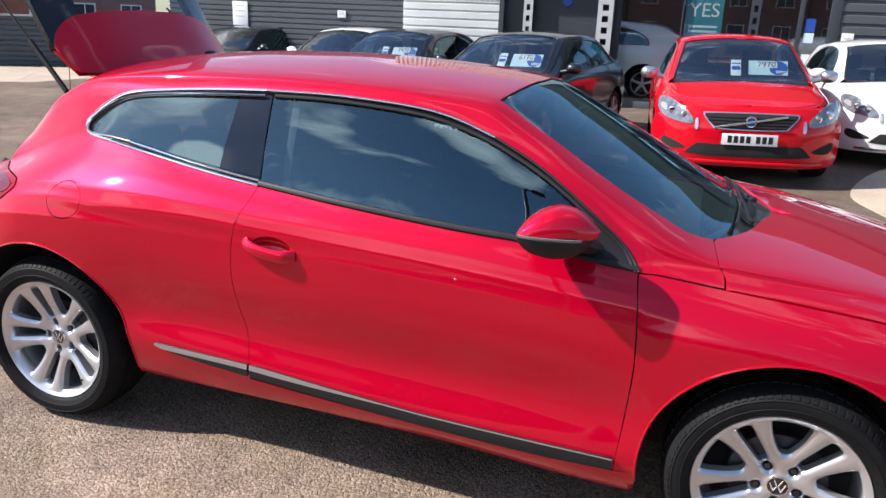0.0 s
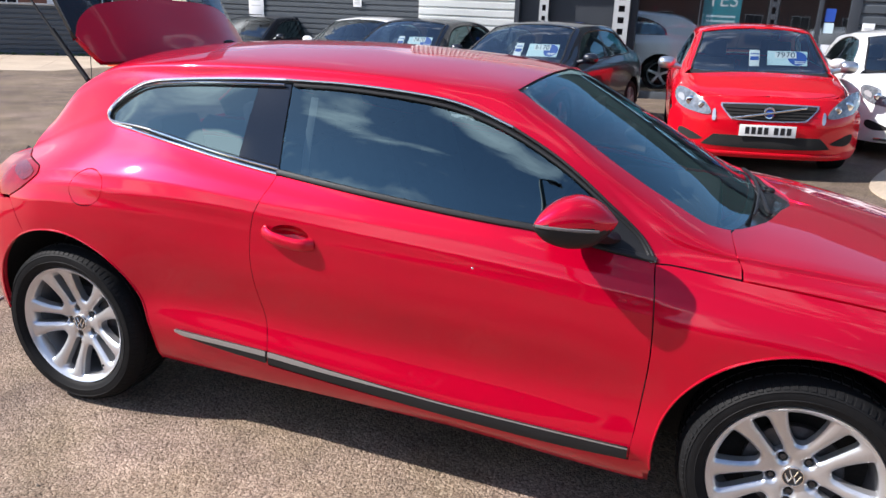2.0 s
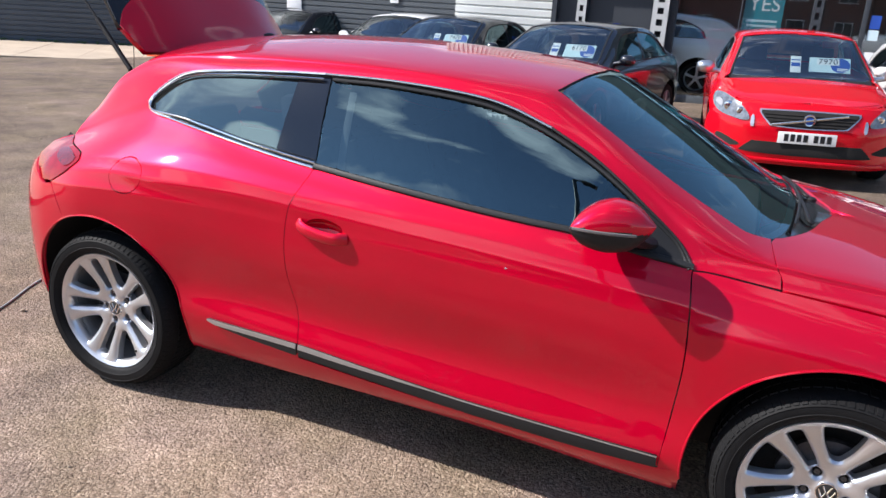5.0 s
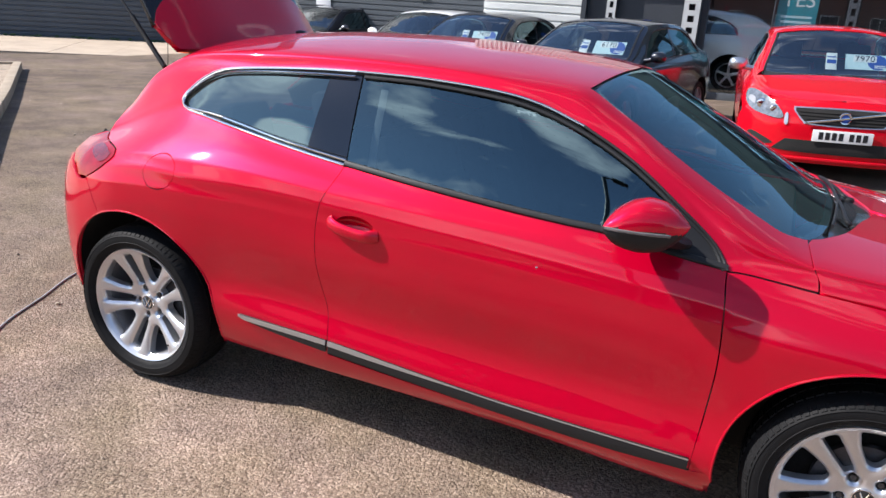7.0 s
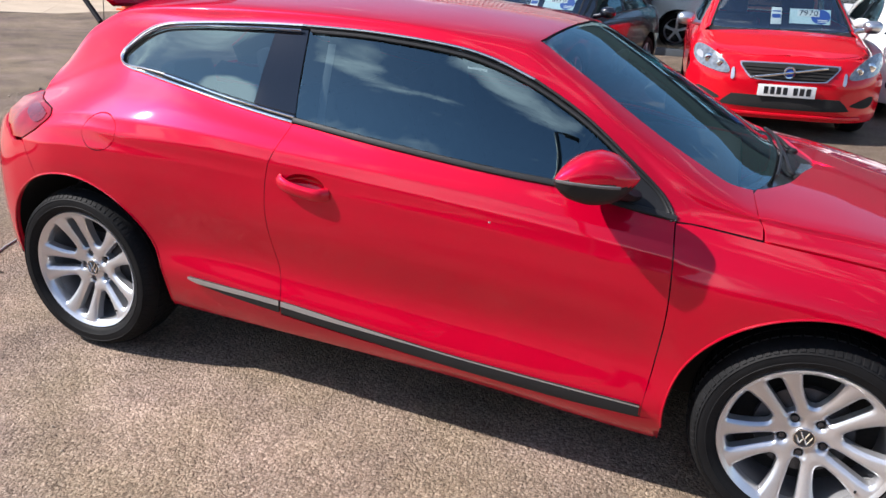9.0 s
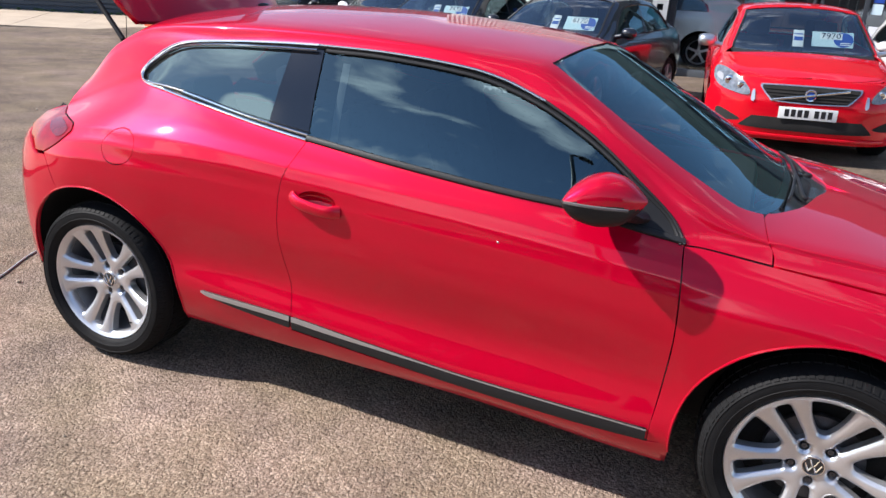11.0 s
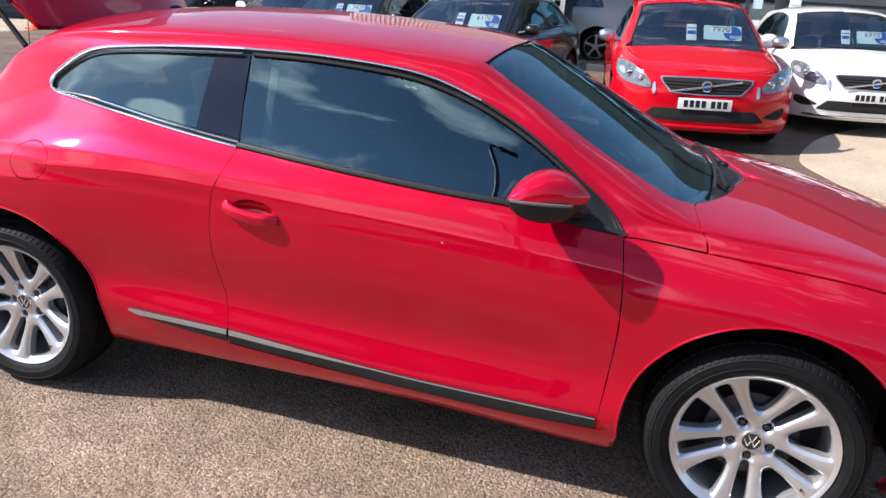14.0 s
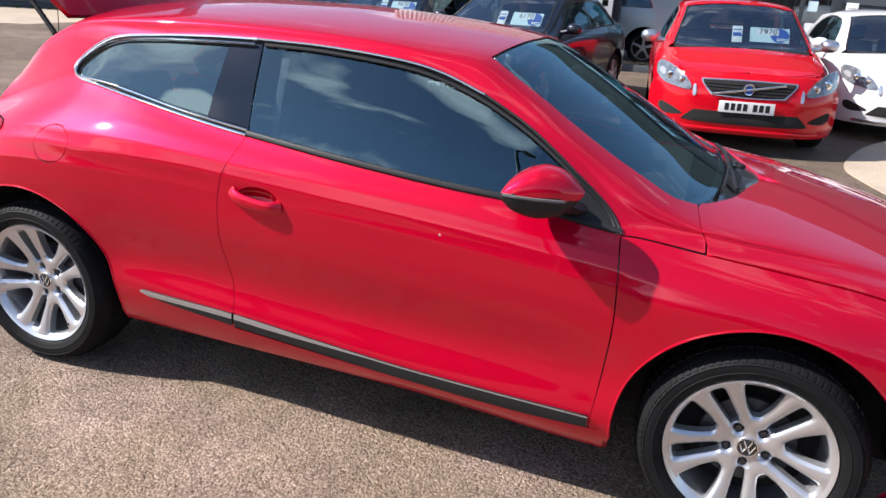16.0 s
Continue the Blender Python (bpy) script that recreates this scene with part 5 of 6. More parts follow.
SZ.append([(-0.90, 1.00), (-0.4, 1.03), (0.3, 1.02), (1.6, 0.975), (2.2, 0.94), (2.6, 0.90), (3.1, 0.840), (3.35, 0.800), (3.6, 0.745)])
SZ.append([(-0.90, 1.015), (-0.5, 1.055), (-0.2, 1.11), (0.3, 1.185), (0.9, 1.20), (1.5, 1.165), (1.9, 1.09), (2.2, 1.00), (2.4, 0.945), (2.8, 0.895), (3.1, 0.855), (3.35, 0.815), (3.6, 0.760)])
SZ.append([(-0.90, 1.02), (-0.55, 1.065), (-0.3, 1.13), (0.1, 1.29), (0.5, 1.365), (0.9, 1.385), (1.3, 1.375), (1.6, 1.325), (1.9, 1.195), (2.2, 1.045), (2.4, 0.965), (2.8, 0.91), (3.1, 0.868), (3.35, 0.826), (3.6, 0.772)])
SZ.append([(-0.90, 1.025), (-0.55, 1.072), (-0.35, 1.14), (0.05, 1.335), (0.4, 1.415), (0.9, 1.437), (1.3, 1.430), (1.6, 1.40), (1.75, 1.345), (2.1, 1.165), (2.4, 1.00), (2.5, 0.965), (2.8, 0.925), (3.1, 0.880), (3.35, 0.838), (3.6, 0.785)])
SZ.append([(-0.90, 1.03), (-0.55, 1.078), (-0.35, 1.15), (0.05, 1.355), (0.4, 1.450), (0.9, 1.474), (1.3, 1.466), (1.6, 1.440), (1.80, 1.375), (2.2, 1.165), (2.5, 1.01), (2.6, 0.98), (2.9, 0.94), (3.2, 0.890), (3.45, 0.842), (3.6, 0.798)])
SZ.append([(-0.90, 1.032), (-0.55, 1.08), (-0.35, 1.152), (0.05, 1.36), (0.4, 1.460), (0.9, 1.484), (1.3, 1.477), (1.62, 1.450), (1.85, 1.375), (2.25, 1.165), (2.56, 1.01), (2.65, 0.985), (2.9, 0.945), (3.2, 0.893), (3.45, 0.848), (3.6, 0.805)])
# the hatchback keeps its roof up to the tail
HZ = [list(k) for k in SZ]
for hk, (za, zb) in {8: (1.13, 1.20), 9: (1.16, 1.32), 10: (1.18, 1.37), 11: (1.19, 1.40), 12: (1.19, 1.41)}.items():
    HZ[hk] = [(-0.90, 0.96), (-0.80, 1.0), (-0.62, za), (-0.2, zb)] + [k for k in SZ[hk] if k[0] > 0.35]
SALOON, HATCH = Skin(SY, SZ), Skin(SY, HZ)
AX = 2.776


def mask_x(y, z):
    """How far forward the front mask stands at a half-width and height."""
    a = abs(y) / 0.93
    return 3.71 - 0.09 * a ** 2 - 0.40 * a ** 5 - 0.10 * max(0.0, (z - 0.50) / 0.3) ** 2 - 0.05 * max(0.0, (0.36 - z) / 0.16) ** 2


def mask_patch(name, outline, material, parent, label="", off=0.0, depth=0.015, n=10):
    """A patch of the front mask inside a (y, z) outline, with turned-in edges."""
    c = (sum(p[0] for p in outline) / len(outline), sum(p[1] for p in outline) / len(outline))
    bm = bmesh.new()
    rings = []
    for f in np.linspace(1.0, 0.0, n)[:-1]:
        ring = []
        for y, z in outline:
            yy, zz = c[0] + (y - c[0]) * f, c[1] + (z - c[1]) * f
            ring.append(bm.verts.new((mask_x(yy, zz) + off, yy, zz)))
        rings.append(ring)
    mid = bm.verts.new((mask_x(*c) + off, *c))
    edge = [bm.verts.new((v.co.x - depth, v.co.y, v.co.z)) for v in rings[0]]
    m = len(outline)
    for A, B in zip([edge] + rings, rings):
        if A is B:
            continue
        for k in range(m):
            bm.faces.new((A[k], A[(k + 1) % m], B[(k + 1) % m], B[k]))
    for k in range(m):
        bm.faces.new((rings[-1][k], rings[-1][(k + 1) % m], mid))
    bmesh.ops.recalc_face_normals(bm, faces=bm.faces[:])
    return part(name, bm, material, parent, label)


def rounded(points, per=6):
    return catmull(points, per, closed=True)


def lettering(text, size, material, parent, m, name="lettering"):
    """Raised letters in the built-in font, centred at the pose m, as a mesh."""
    cu = bpy.data.curves.new(name, "FONT")
    cu.body, cu.size, cu.extrude = text, size, 0.0012
    cu.align_x, cu.align_y = "CENTER", "CENTER"
    tmp = new("letters_tmp", cu)
    me = bpy.data.meshes.new_from_object(tmp.evaluated_get(bpy.context.evaluated_depsgraph_get()))
    bpy.data.objects.remove(tmp)
    me.materials.clear()
    me.materials.append(material)
    ob = new(name, me)
    ob.parent = parent
    ob.matrix_local = m
    return ob


FACE = Matrix(((0, 0, 1, 0), (1, 0, 0, 0), (0, 1, 0, 0), (0, 0, 0, 1)))   # a sheet's own x, y to the car's y, z, facing forwards


def parked_wheel(car, x, s):
    bm = bmesh.new()
    lathe(bm, [(0.215, 0.03), (0.225, 0.0), (0.25, -0.012), (0.285, -0.012), (0.308, 0.012), (0.318, 0.05), (0.318, 0.19), (0.29, 0.21), (0.21, 0.2)], 40)
    w = part("wheel", bm, M_RUBBER, car, "black tyre on a silver wheel")
    w.matrix_local = pose(x, s * 0.895, 0.318) @ (Matrix.Identity(4) if s < 0 else pose(0, 0, 0, 0, 0, 180))
    bm = bmesh.new()
    lathe(bm, [(0.205, 0.02), (0.218, 0.0), (0.224, 0.006), (0.21, 0.05), (0.2, 0.12)], 40)
    for k in range(5):
        vs = box(bm, (-0.022, 0.004, 0.03), (0.022, 0.03, 0.212), 0.006, pose(0, 0, 0, 0, 72 * k, 0))
    lathe(bm, [(0.001, 0.0), (0.045, 0.002), (0.055, 0.02)], 20)
    part("rim", bm, M_ALLOY, w)
    bm = bmesh.new()
    lathe(bm, [(0.001, 0.10), (0.205, 0.10)], 24)
    part("wheel_back", bm, M_DARK, w)


def parked_car(name, label, paint, m, price="", hatch=False, mirror=None, sport=False, scale=1.0, strip=False, plate_at=(0.0, 0.48)):
    car = thing(name, label, "car", m @ Matrix.Scale(scale, 4), group="cars parked before the showroom")
    sk = HATCH if hatch else SALOON
    both = (-1, 1)
    kw = dict(sides=both, sk=sk, step=(0.06, 0.5), flange=0.012)
    belt = sk.line([(-0.05, 1.035), (0.4, 1.030), (1.0, 1.010), (1.6, 0.985), (2.1, 0.955)], 24)
    roofl = sk.line([(2.1, 0.985), (1.9, 1.135), (1.65, 1.285), (1.4, 1.345), (1.0, 1.368), (0.5, 1.345), (0.2, 1.27), (0.0, 1.155), (-0.05, 1.06)], 48)
    dlo = belt + roofl
    ar = lambda cx, a0, a1: sk.xz([(cx + 0.375 * math.cos(radians(a)), 0.325 + 0.375 * math.sin(radians(a))) for a in np.linspace(a0, a1, 24)])
    glass_back = -0.40
    shell = ([(x, 0.0) for x in np.linspace(0.36, AX - 0.36, 16)] + ar(AX, 196, -10)
             + [(3.16, v) for v in np.linspace(2.5, 7.0, 8)] + [(x, 8.0) for x in np.linspace(3.1, 2.50, 8)] + [(2.44, 9.2)] + [(x, 10.0) for x in np.linspace(2.42, 1.66, 14)]
             + [(1.66 + 0.03 * (v - 10) / 2, v) for v in np.linspace(10, 12, 5)][1:] + [(x, 12.0) for x in np.linspace(1.66, -0.88, 30)][1:]
             + [(-0.89, v) for v in np.linspace(11.5, 0, 14)] + [(x, 0.0) for x in np.linspace(-0.86, -0.38, 6)] + ar(0.0, 190, -16))
    back = [(x, 10.3) for x in np.linspace(glass_back, 0.12, 8)] + [(0.16, 11), (0.17, 12.0)] + [(glass_back, 12.0), (glass_back, 11)]
    panel("body_shell", [shell, dlo] + ([] if hatch else [back]), paint, car, **kw)
    panel("side_glass", [shrink(dlo, 0.006)], M_GLASS_DARK, car, "dark side windows", off=-0.006, **kw)
    if not hatch:
        panel("rear_glass", [back], M_GLOSSBLACK, car, "dark rear window", off=-0.005, **kw)
    trim("window_trim", dlo, M_SATIN if sport else M_TRIM, car, "", 0.002, (0.004, 0.007), both, True, sk)
    pillar = sk.xz([(1.02, 1.008), (1.10, 1.003), (1.06, 1.362), (0.99, 1.364)])
    panel("pillar_cover", [pillar], M_GLOSSBLACK, car, "", off=0.0, **kw)
    # bonnet
    bon = ([(x, 7.98) for x in np.linspace(2.50, 3.34, 14)] + [(3.36 + 0.23 * min(1, (v - 8) / 2.5), v) for v in np.linspace(8.2, 12, 10)] + [(x, 12.0) for x in np.linspace(3.59, 2.68, 12)][1:]
           + [(2.68 - 0.20 * ((12 - v) / 4) ** 2, v) for v in np.linspace(12, 8.3, 10)][1:])
    panel("bonnet", [bon], paint, car, **kw)
    slam = [(x, 7.2) for x in np.linspace(3.0, 3.40, 6)] + [(3.40 + 0.19 * min(1, (v - 7.2) / 3), v) for v in np.linspace(7.6, 12, 10)] + [(x, 12.0) for x in np.linspace(3.55, 3.0, 6)] + [(3.0, v) for v in np.linspace(11, 8, 4)]
    panel("slam_panel", [slam], paint, car, off=-0.004, **kw)
    # front wings up to the mask
    wing = [(3.165, v) for v in np.linspace(7.6, 2.6, 8)] + [(3.165, 0.0), (3.34, 0.0)] + [(3.34 + 0.04 * math.sin(v / 7.9 * math.pi), v) for v in np.linspace(0.5, 7.8, 12)]
    panel("front_wing", [wing], paint, car, **kw)
    sc = ([(x, 10.05) for x in np.linspace(1.69, 2.40, 14)] + [(2.42 + 0.22 * (1 - ((12 - v) / 2) ** 2), v) for v in np.linspace(10.1, 12, 8)] + [(x, 12.0) for x in np.linspace(2.64, 1.72, 14)][1:] + [(1.70, 11.0)])
    panel("windscreen", [sc], M_CLEARGLASS, car, "windscreen with a price card behind it", off=-0.004, **kw)
    trim("screen_trim", [(x, 10.02) for x in np.linspace(1.68, 2.42, 14)], M_TRIM, car, "", 0.0, (0.004, 0.012), both, False, sk)
    bm = bmesh.new()
    for s in both:
        g = []
        for v in np.linspace(10, 12, 8):
            xa, xb = 2.40 + 0.22 * (1 - ((12 - v) / 2) ** 2), 2.70 - 0.20 * ((12 - v) / 4) ** 2
            g.append([bm.verts.new(sk.points([(xa + (xb - xa) * f, v)], -0.014, s)[0][0]) for f in (0, 0.5, 1)])
        for A, B in zip(g, g[1:]):
            for k in range(2):
                bm.faces.new((A[k], A[k + 1], B[k + 1], B[k]))
    part("cowl", bm, M_TRIM, car)
    # front mask
    bm = bmesh.new()
    ys, zs = np.linspace(-0.92, 0.92, 41), np.linspace(0.20, 0.79, 19)
    g = []
    for z in zs:
        row = []
        for y in ys:
            w = 0.925 - 0.16 * max(0.0, (z - 0.55) / 0.24) ** 2 - 0.05 * max(0.0, (0.3 - z) / 0.1) ** 2
            yy = y / 0.92 * w
            row.append(bm.verts.new((mask_x(yy, z), yy, z - 0.035 * (abs(yy) / 0.9) ** 2 * max(0, (z - 0.6) / 0.19))))
        g.append(row)
    g.append([bm.verts.new((v.co.x - 0.13, v.co.y * 0.97, v.co.z + 0.020)) for v in g[-1]])
    for A, B in zip(g, g[1:]):
        for k in range(len(ys) - 1):
            bm.faces.new((A[k], A[k + 1], B[k + 1], B[k]))
    part("front_bumper", bm, paint, car)
    gw = 0.43
    gr = rounded([(-gw, 0.716), (-gw * 0.96, 0.722), (-gw * 0.5, 0.727), (0, 0.729), (gw * 0.5, 0.727), (gw * 0.96, 0.722), (gw, 0.716), (gw * 0.985, 0.685), (gw * 0.80, 0.602), (gw * 0.72, 0.588), (gw * 0.3, 0.580), (0, 0.578), (-gw * 0.3, 0.580), (-gw * 0.72, 0.588), (-gw * 0.80, 0.602), (-gw * 0.985, 0.685)])
    surround = mask_patch("grille", [(y * 1.04, 0.65 + (z - 0.65) * 1.14) for y, z in gr], M_SATIN, car, "black barred grille in a bright surround", 0.008)
    mask_patch("grille_mesh", gr, M_DARK, surround, "", 0.012)
    for z in (0.60, 0.63, 0.66, 0.69):
        w = gw * (0.93 if z > 0.64 else 0.78)
        bars = bmesh.new()
        tube(bars, [(mask_x(y, z) + 0.016, y, z) for y in np.linspace(-w, w, 12)], 0, 6, flat=(0.005, 0.007))
        part("grille_bar", bars, M_DARK, surround)
    bm = bmesh.new()
    tube(bm, [(mask_x(y, z) + 0.030, y, z) for y, z in [(gw * 0.78 - 1.56 * gw * f, 0.712 - 0.12 * f) for f in np.linspace(0, 1, 10)]], 0, 6, flat=(0.006, 0.011))
    part("grille_slash", bm, M_CHROME, surround, "bright diagonal bar")
    bm = bmesh.new()
    lathe(bm, [(0.036, 0.0), (0.040, 0.012), (0.052, 0.014), (0.058, 0.006), (0.058, 0.0)], 32, "X", (mask_x(0, 0.65) + 0.022, 0, 0.652))
    emblem = part("front_emblem", bm, M_CHROME, surround, "plain bright round emblem")
    bm = bmesh.new()
    lathe(bm, [(0.001, 0.008), (0.036, 0.004)], 24, "X", (mask_x(0, 0.65) + 0.022, 0, 0.652))
    part("emblem_centre", bm, M_CARDBLUE, emblem, "dark blue centre")
    for s in both:
        hl = rounded([(s * 0.540, 0.622), (s * 0.555, 0.680), (s * 0.640, 0.765), (s * 0.760, 0.835), (s * 0.850, 0.850), (s * 0.885, 0.800), (s * 0.870, 0.715), (s * 0.80, 0.655), (s * 0.68, 0.625), (s * 0.60, 0.612)])
        lamp = mask_patch("headlamp", hl, M_HEADLAMP, car, "clear headlamp with dark inner", 0.012)
        for y, z, r in ((0.625, 0.692, 0.036), (0.735, 0.728, 0.046)):
            bm = bmesh.new()
            lathe(bm, [(0.001, 0.006), (r * 0.7, 0.008), (r, 0.0)], 20, "X", (mask_x(y, z) + 0.014, s * y, z))
            part("lamp_bowl", bm, M_CHROME, lamp)
        edge = rounded([(s * 0.80, 0.715), (s * 0.858, 0.750), (s * 0.845, 0.788), (s * 0.80, 0.775)], 3)
        mask_patch("lamp_reflector", edge, M_CLEAR, lamp, "pale inner reflector", 0.0135, n=4)
        dr = rounded([(s * 0.490, 0.565), (s * 0.520, 0.568), (s * 0.518, 0.655), (s * 0.495, 0.665)], 3)
        mask_patch("running_lamp", dr, M_SATIN, car, "slim upright day lamp", 0.012, n=4)
        fg = rounded([(s * 0.60, 0.365), (s * 0.64, 0.400), (s * 0.78, 0.455), (s * 0.825, 0.440), (s * 0.815, 0.380), (s * 0.74, 0.345)])
        mask_patch("fog_vent", fg, M_DARK, car, "black corner vent", 0.004, n=6)
    lo = rounded([(-0.50, 0.415), (-0.45, 0.425), (0, 0.425), (0.45, 0.425), (0.50, 0.415), (0.585, 0.335), (0.57, 0.315), (0.30, 0.305), (0.0, 0.303), (-0.30, 0.305), (-0.57, 0.315), (-0.585, 0.335)])
    mask_patch("lower_intake", lo, M_DARK, car, "black lower intake", 0.004)
    bm = bmesh.new()
    tube(bm, [(mask_x(y, 0.25) + 0.012, y, 0.245) for y in np.linspace(-0.72, 0.72, 16)], 0, 8, flat=(0.012, 0.018))
    part("front_lip", bm, M_CHROME if strip else paint, car)
    # number plate with unread bars
    bm = bmesh.new()
    py, pz = plate_at
    px_ = mask_x(0, pz - 0.01) + 0.02
    box(bm, (px_ - 0.012, py - 0.26, pz - 0.055), (px_, py + 0.26, pz + 0.056), 0.003)
    plate = part("number_plate", bm, M_PLATE, car, "white number plate with dark bars")
    y = py - 0.205
    for k in range(7):
        bm = bmesh.new()
        box(bm, (px_, y, pz - 0.033), (px_ + 0.002, y + 0.040, pz + 0.036), 0.0)
        part("plate_mark", bm, M_INK, plate)
        y += 0.058 + (0.033 if k == 3 else 0)
    # mirrors
    for s in both:
        bm = bmesh.new()
        bmesh.ops.create_uvsphere(bm, u_segments=20, v_segments=12, radius=1)
        for v in bm.verts:
            x, yy, z = v.co
            v.co = (2.10 + 0.085 * x * (1 if x > 0 else 0.55), s * 0.985 + 0.10 * math.copysign(abs(yy) ** 0.8, yy), 1.03 + 0.070 * math.copysign(abs(z) ** 0.8, z))
        tube(bm, [(2.10, s * 0.92, 1.0), (2.10, s * 0.80, 0.975)], 0.03, 10)
        part("door_mirror", bm, mirror or paint, car, "door mirror")
        for cx in (0.0, AX):
            parked_wheel(car, cx, s)
            bm = bmesh.new()
            rings = []
            for r, a in ((0.385, 0.005), (0.385, 0.26), (0.1, 0.27)):
                rings.append([bm.verts.new((cx + r * math.cos(t), s * (0.90 - a), 0.325 + r * math.sin(t))) for t in np.linspace(-0.1, math.pi + 0.1, 20)])
            for A, B in zip(rings, rings[1:]):
                for k in range(19):
                    bm.faces.new((A[k], A[k + 1], B[k + 1], B[k]))
            part("wheel_housing", bm, M_DARK, car)
    # inside
    bm = bmesh.new()
    box(bm, (-0.7, -0.72, 0.22), (3.2, 0.72, 0.32), 0.02)
    box(bm, (2.05, -0.72, 0.55), (2.55, 0.72, 0.93), 0.06)
    part("cabin_floor", bm, M_DARK, car)
    for x in (1.35, 0.45):
        for y in (-0.38, 0.38):
            bm = bmesh.new()
            vs = box(bm, (-0.07, -0.25, 0), (0.07, 0.25, 0.62), 0.06)
            vs += box(bm, (-0.05, -0.13, 0.64), (0.05, 0.13, 0.84), 0.04)
            bmesh.ops.transform(bm, matrix=pose(x - 0.05, y, 0.46, 0, -16, 0), verts=vs)
            box(bm, (x - 0.05, y - 0.25, 0.40), (x + 0.48, y + 0.25, 0.56), 0.05)
            part("seat", bm, M_CABIN, car)
    if price:
        # price card propped behind the glass on the passenger's side
        cm = Matrix.Translation((2.11, 0.33, 1.110)) @ pose(0, 0, 0, 0, -38, 0) @ FACE @ Matrix.Scale(0.88, 4)
        bm = bmesh.new()
        box(bm, (-0.24, -0.11, -0.004), (0.24, 0.11, 0.0), 0)
        card = part("price_card", bm, M_CARDWHITE, car, "white and blue price card")
        card.matrix_local = cm
        bm = bmesh.new()
        vs = [bm.verts.new((0.125 + 0.113 * math.cos(t), 0.107 * math.sin(t), 0.001)) for t in np.linspace(0, 2 * math.pi, 28, endpoint=False)]
        bm.faces.new(vs)
        part("card_swirl", bm, M_CARDBLUE, card, "blue swirl")
        bm = bmesh.new()
        box(bm, (-0.15, 0.0, 0.0015), (0.11, 0.092, 0.003), 0)
        part("price_slip", bm, M_WHITE, card)
        lettering(price, 0.115, M_INK, card, Matrix.Translation((-0.020, 0.046, 0.0045)))
        bm = bmesh.new()
        for k in range(2):
            box(bm, (0.09, -0.055 - 0.025 * k, 0.0025), (0.21, -0.043 - 0.025 * k, 0.0035), 0)
        part("small_print", bm, M_WHITE, card)
        bm = bmesh.new()
        box(bm, (-0.055, -0.11, -0.004), (0.055, 0.11, 0.0), 0.002)
        slip = part("info_slip", bm, M_WHITE, car, "white paper slip")
        slip.matrix_local = Matrix.Translation((2.11, -0.02, 1.105)) @ pose(0, 0, 0, 0, -38, 0) @ FACE
        bm = bmesh.new()
        box(bm, (-0.045, -0.03, 0.001), (0.045, 0.02, 0.002), 0)
        box(bm, (-0.045, 0.05, 0.001), (0.045, 0.065, 0.002), 0)
        part("slip_print", bm, M_CARDBLUE, slip)
    return car


def park(x, y, turn):
    """The pose of a parked car whose front middle stands at x, y and which faces the camera's side, turned by degrees."""
    r = pose(0, 0, 0, 0, 0, -90 + turn)
    c = Vector((x, y, 0)) - r @ Vector((3.71, 0, 0))
    mid = c + r @ Vector((AX / 2, 0, 0))
    slope = ground_z(mid.x + 0.5, mid.y) - ground_z(mid.x - 0.5, mid.y)
    return Matrix.Translation((c.x, c.y, ground_z(mid.x, mid.y))) @ pose(0, 0, 0, 0, -math.degrees(math.atan(slope)), 0) @ r


def place_parked():
    parked_car("red_saloon", "bright red saloon with silver mirrors and a price card", M_RED_B, park(2.71, 5.15, 5), "7970", mirror=M_SATIN, sport=True)
    parked_car("white_hatchback", "white hatchback with a black grille, parked on the tarmac", M_WHITEPAINT, park(4.66, 6.75, 3), "6970", hatch=True, strip=True, scale=0.97)
    parked_car("black_saloon", "glossy black saloon with a price card behind its windscreen", M_BLACKPAINT, park(-0.63, 5.6, -10.5), "6170", plate_at=(-0.06, 0.352))
    parked_car("black_saloon", "glossy black saloon beside a white car", M_BLACKPAINT, park(-2.90, 7.2, -6), "7470")
    parked_car("white_saloon", "white saloon between two dark cars", M_WHITEPAINT, park(-4.75, 9.2, -3), "")
    parked_car("black_hatchback", "black hatchback at the end of the row", M_BLACKPAINT, park(-7.9, 10.2, -3), "", hatch=True)


place_parked()

# ---- showroom and yard ----
def ribbed_wall(name, x0, x1, y, z0, z1, pitch, depth, material, label, m=None, flat=0.62):
    """A wall of horizontal ribbed sheets with real folds, 0.12 thick; it faces -y."""
    bm = bmesh.new()
    prof = []
    z = z0
    while z < z1 - 1e-6:
        a, b = z + pitch * flat, z + pitch * (flat + 0.12)
        for zz, d in ((z, 0.0), (a, 0.0), (b, depth), (z + pitch * 0.90, depth)):
            if zz <= z1:
                prof.append((zz, d))
        z += pitch
    prof.append((z1, 0.0))
    prev = None
    for zz, d in prof:
        row = [bm.verts.new((x, y + d, zz)) for x in (x0, x1)]
        if prev:
            bm.faces.new((prev[0], prev[1], row[1], row[0]))
        prev = row
    box(bm, (x0, y + depth + 0.004, z0), (x1, y + depth + 0.12, z1))
    ob = mesh_ob(name, bm, material, smooth=False)
    tagged(ob, label, "wall", kind="structure")
    if m is not None:
        ob.matrix_world = m
    return ob


def simple(name, lo, hi, material, label, category, kind="", bevel=0.0, m=None):
    bm = bmesh.new()
    box(bm, lo, hi, bevel)
    ob = mesh_ob(name, bm, material)
    tagged(ob, label, category, kind=kind)
    if m is not None:
        ob.matrix_world = m
    return ob


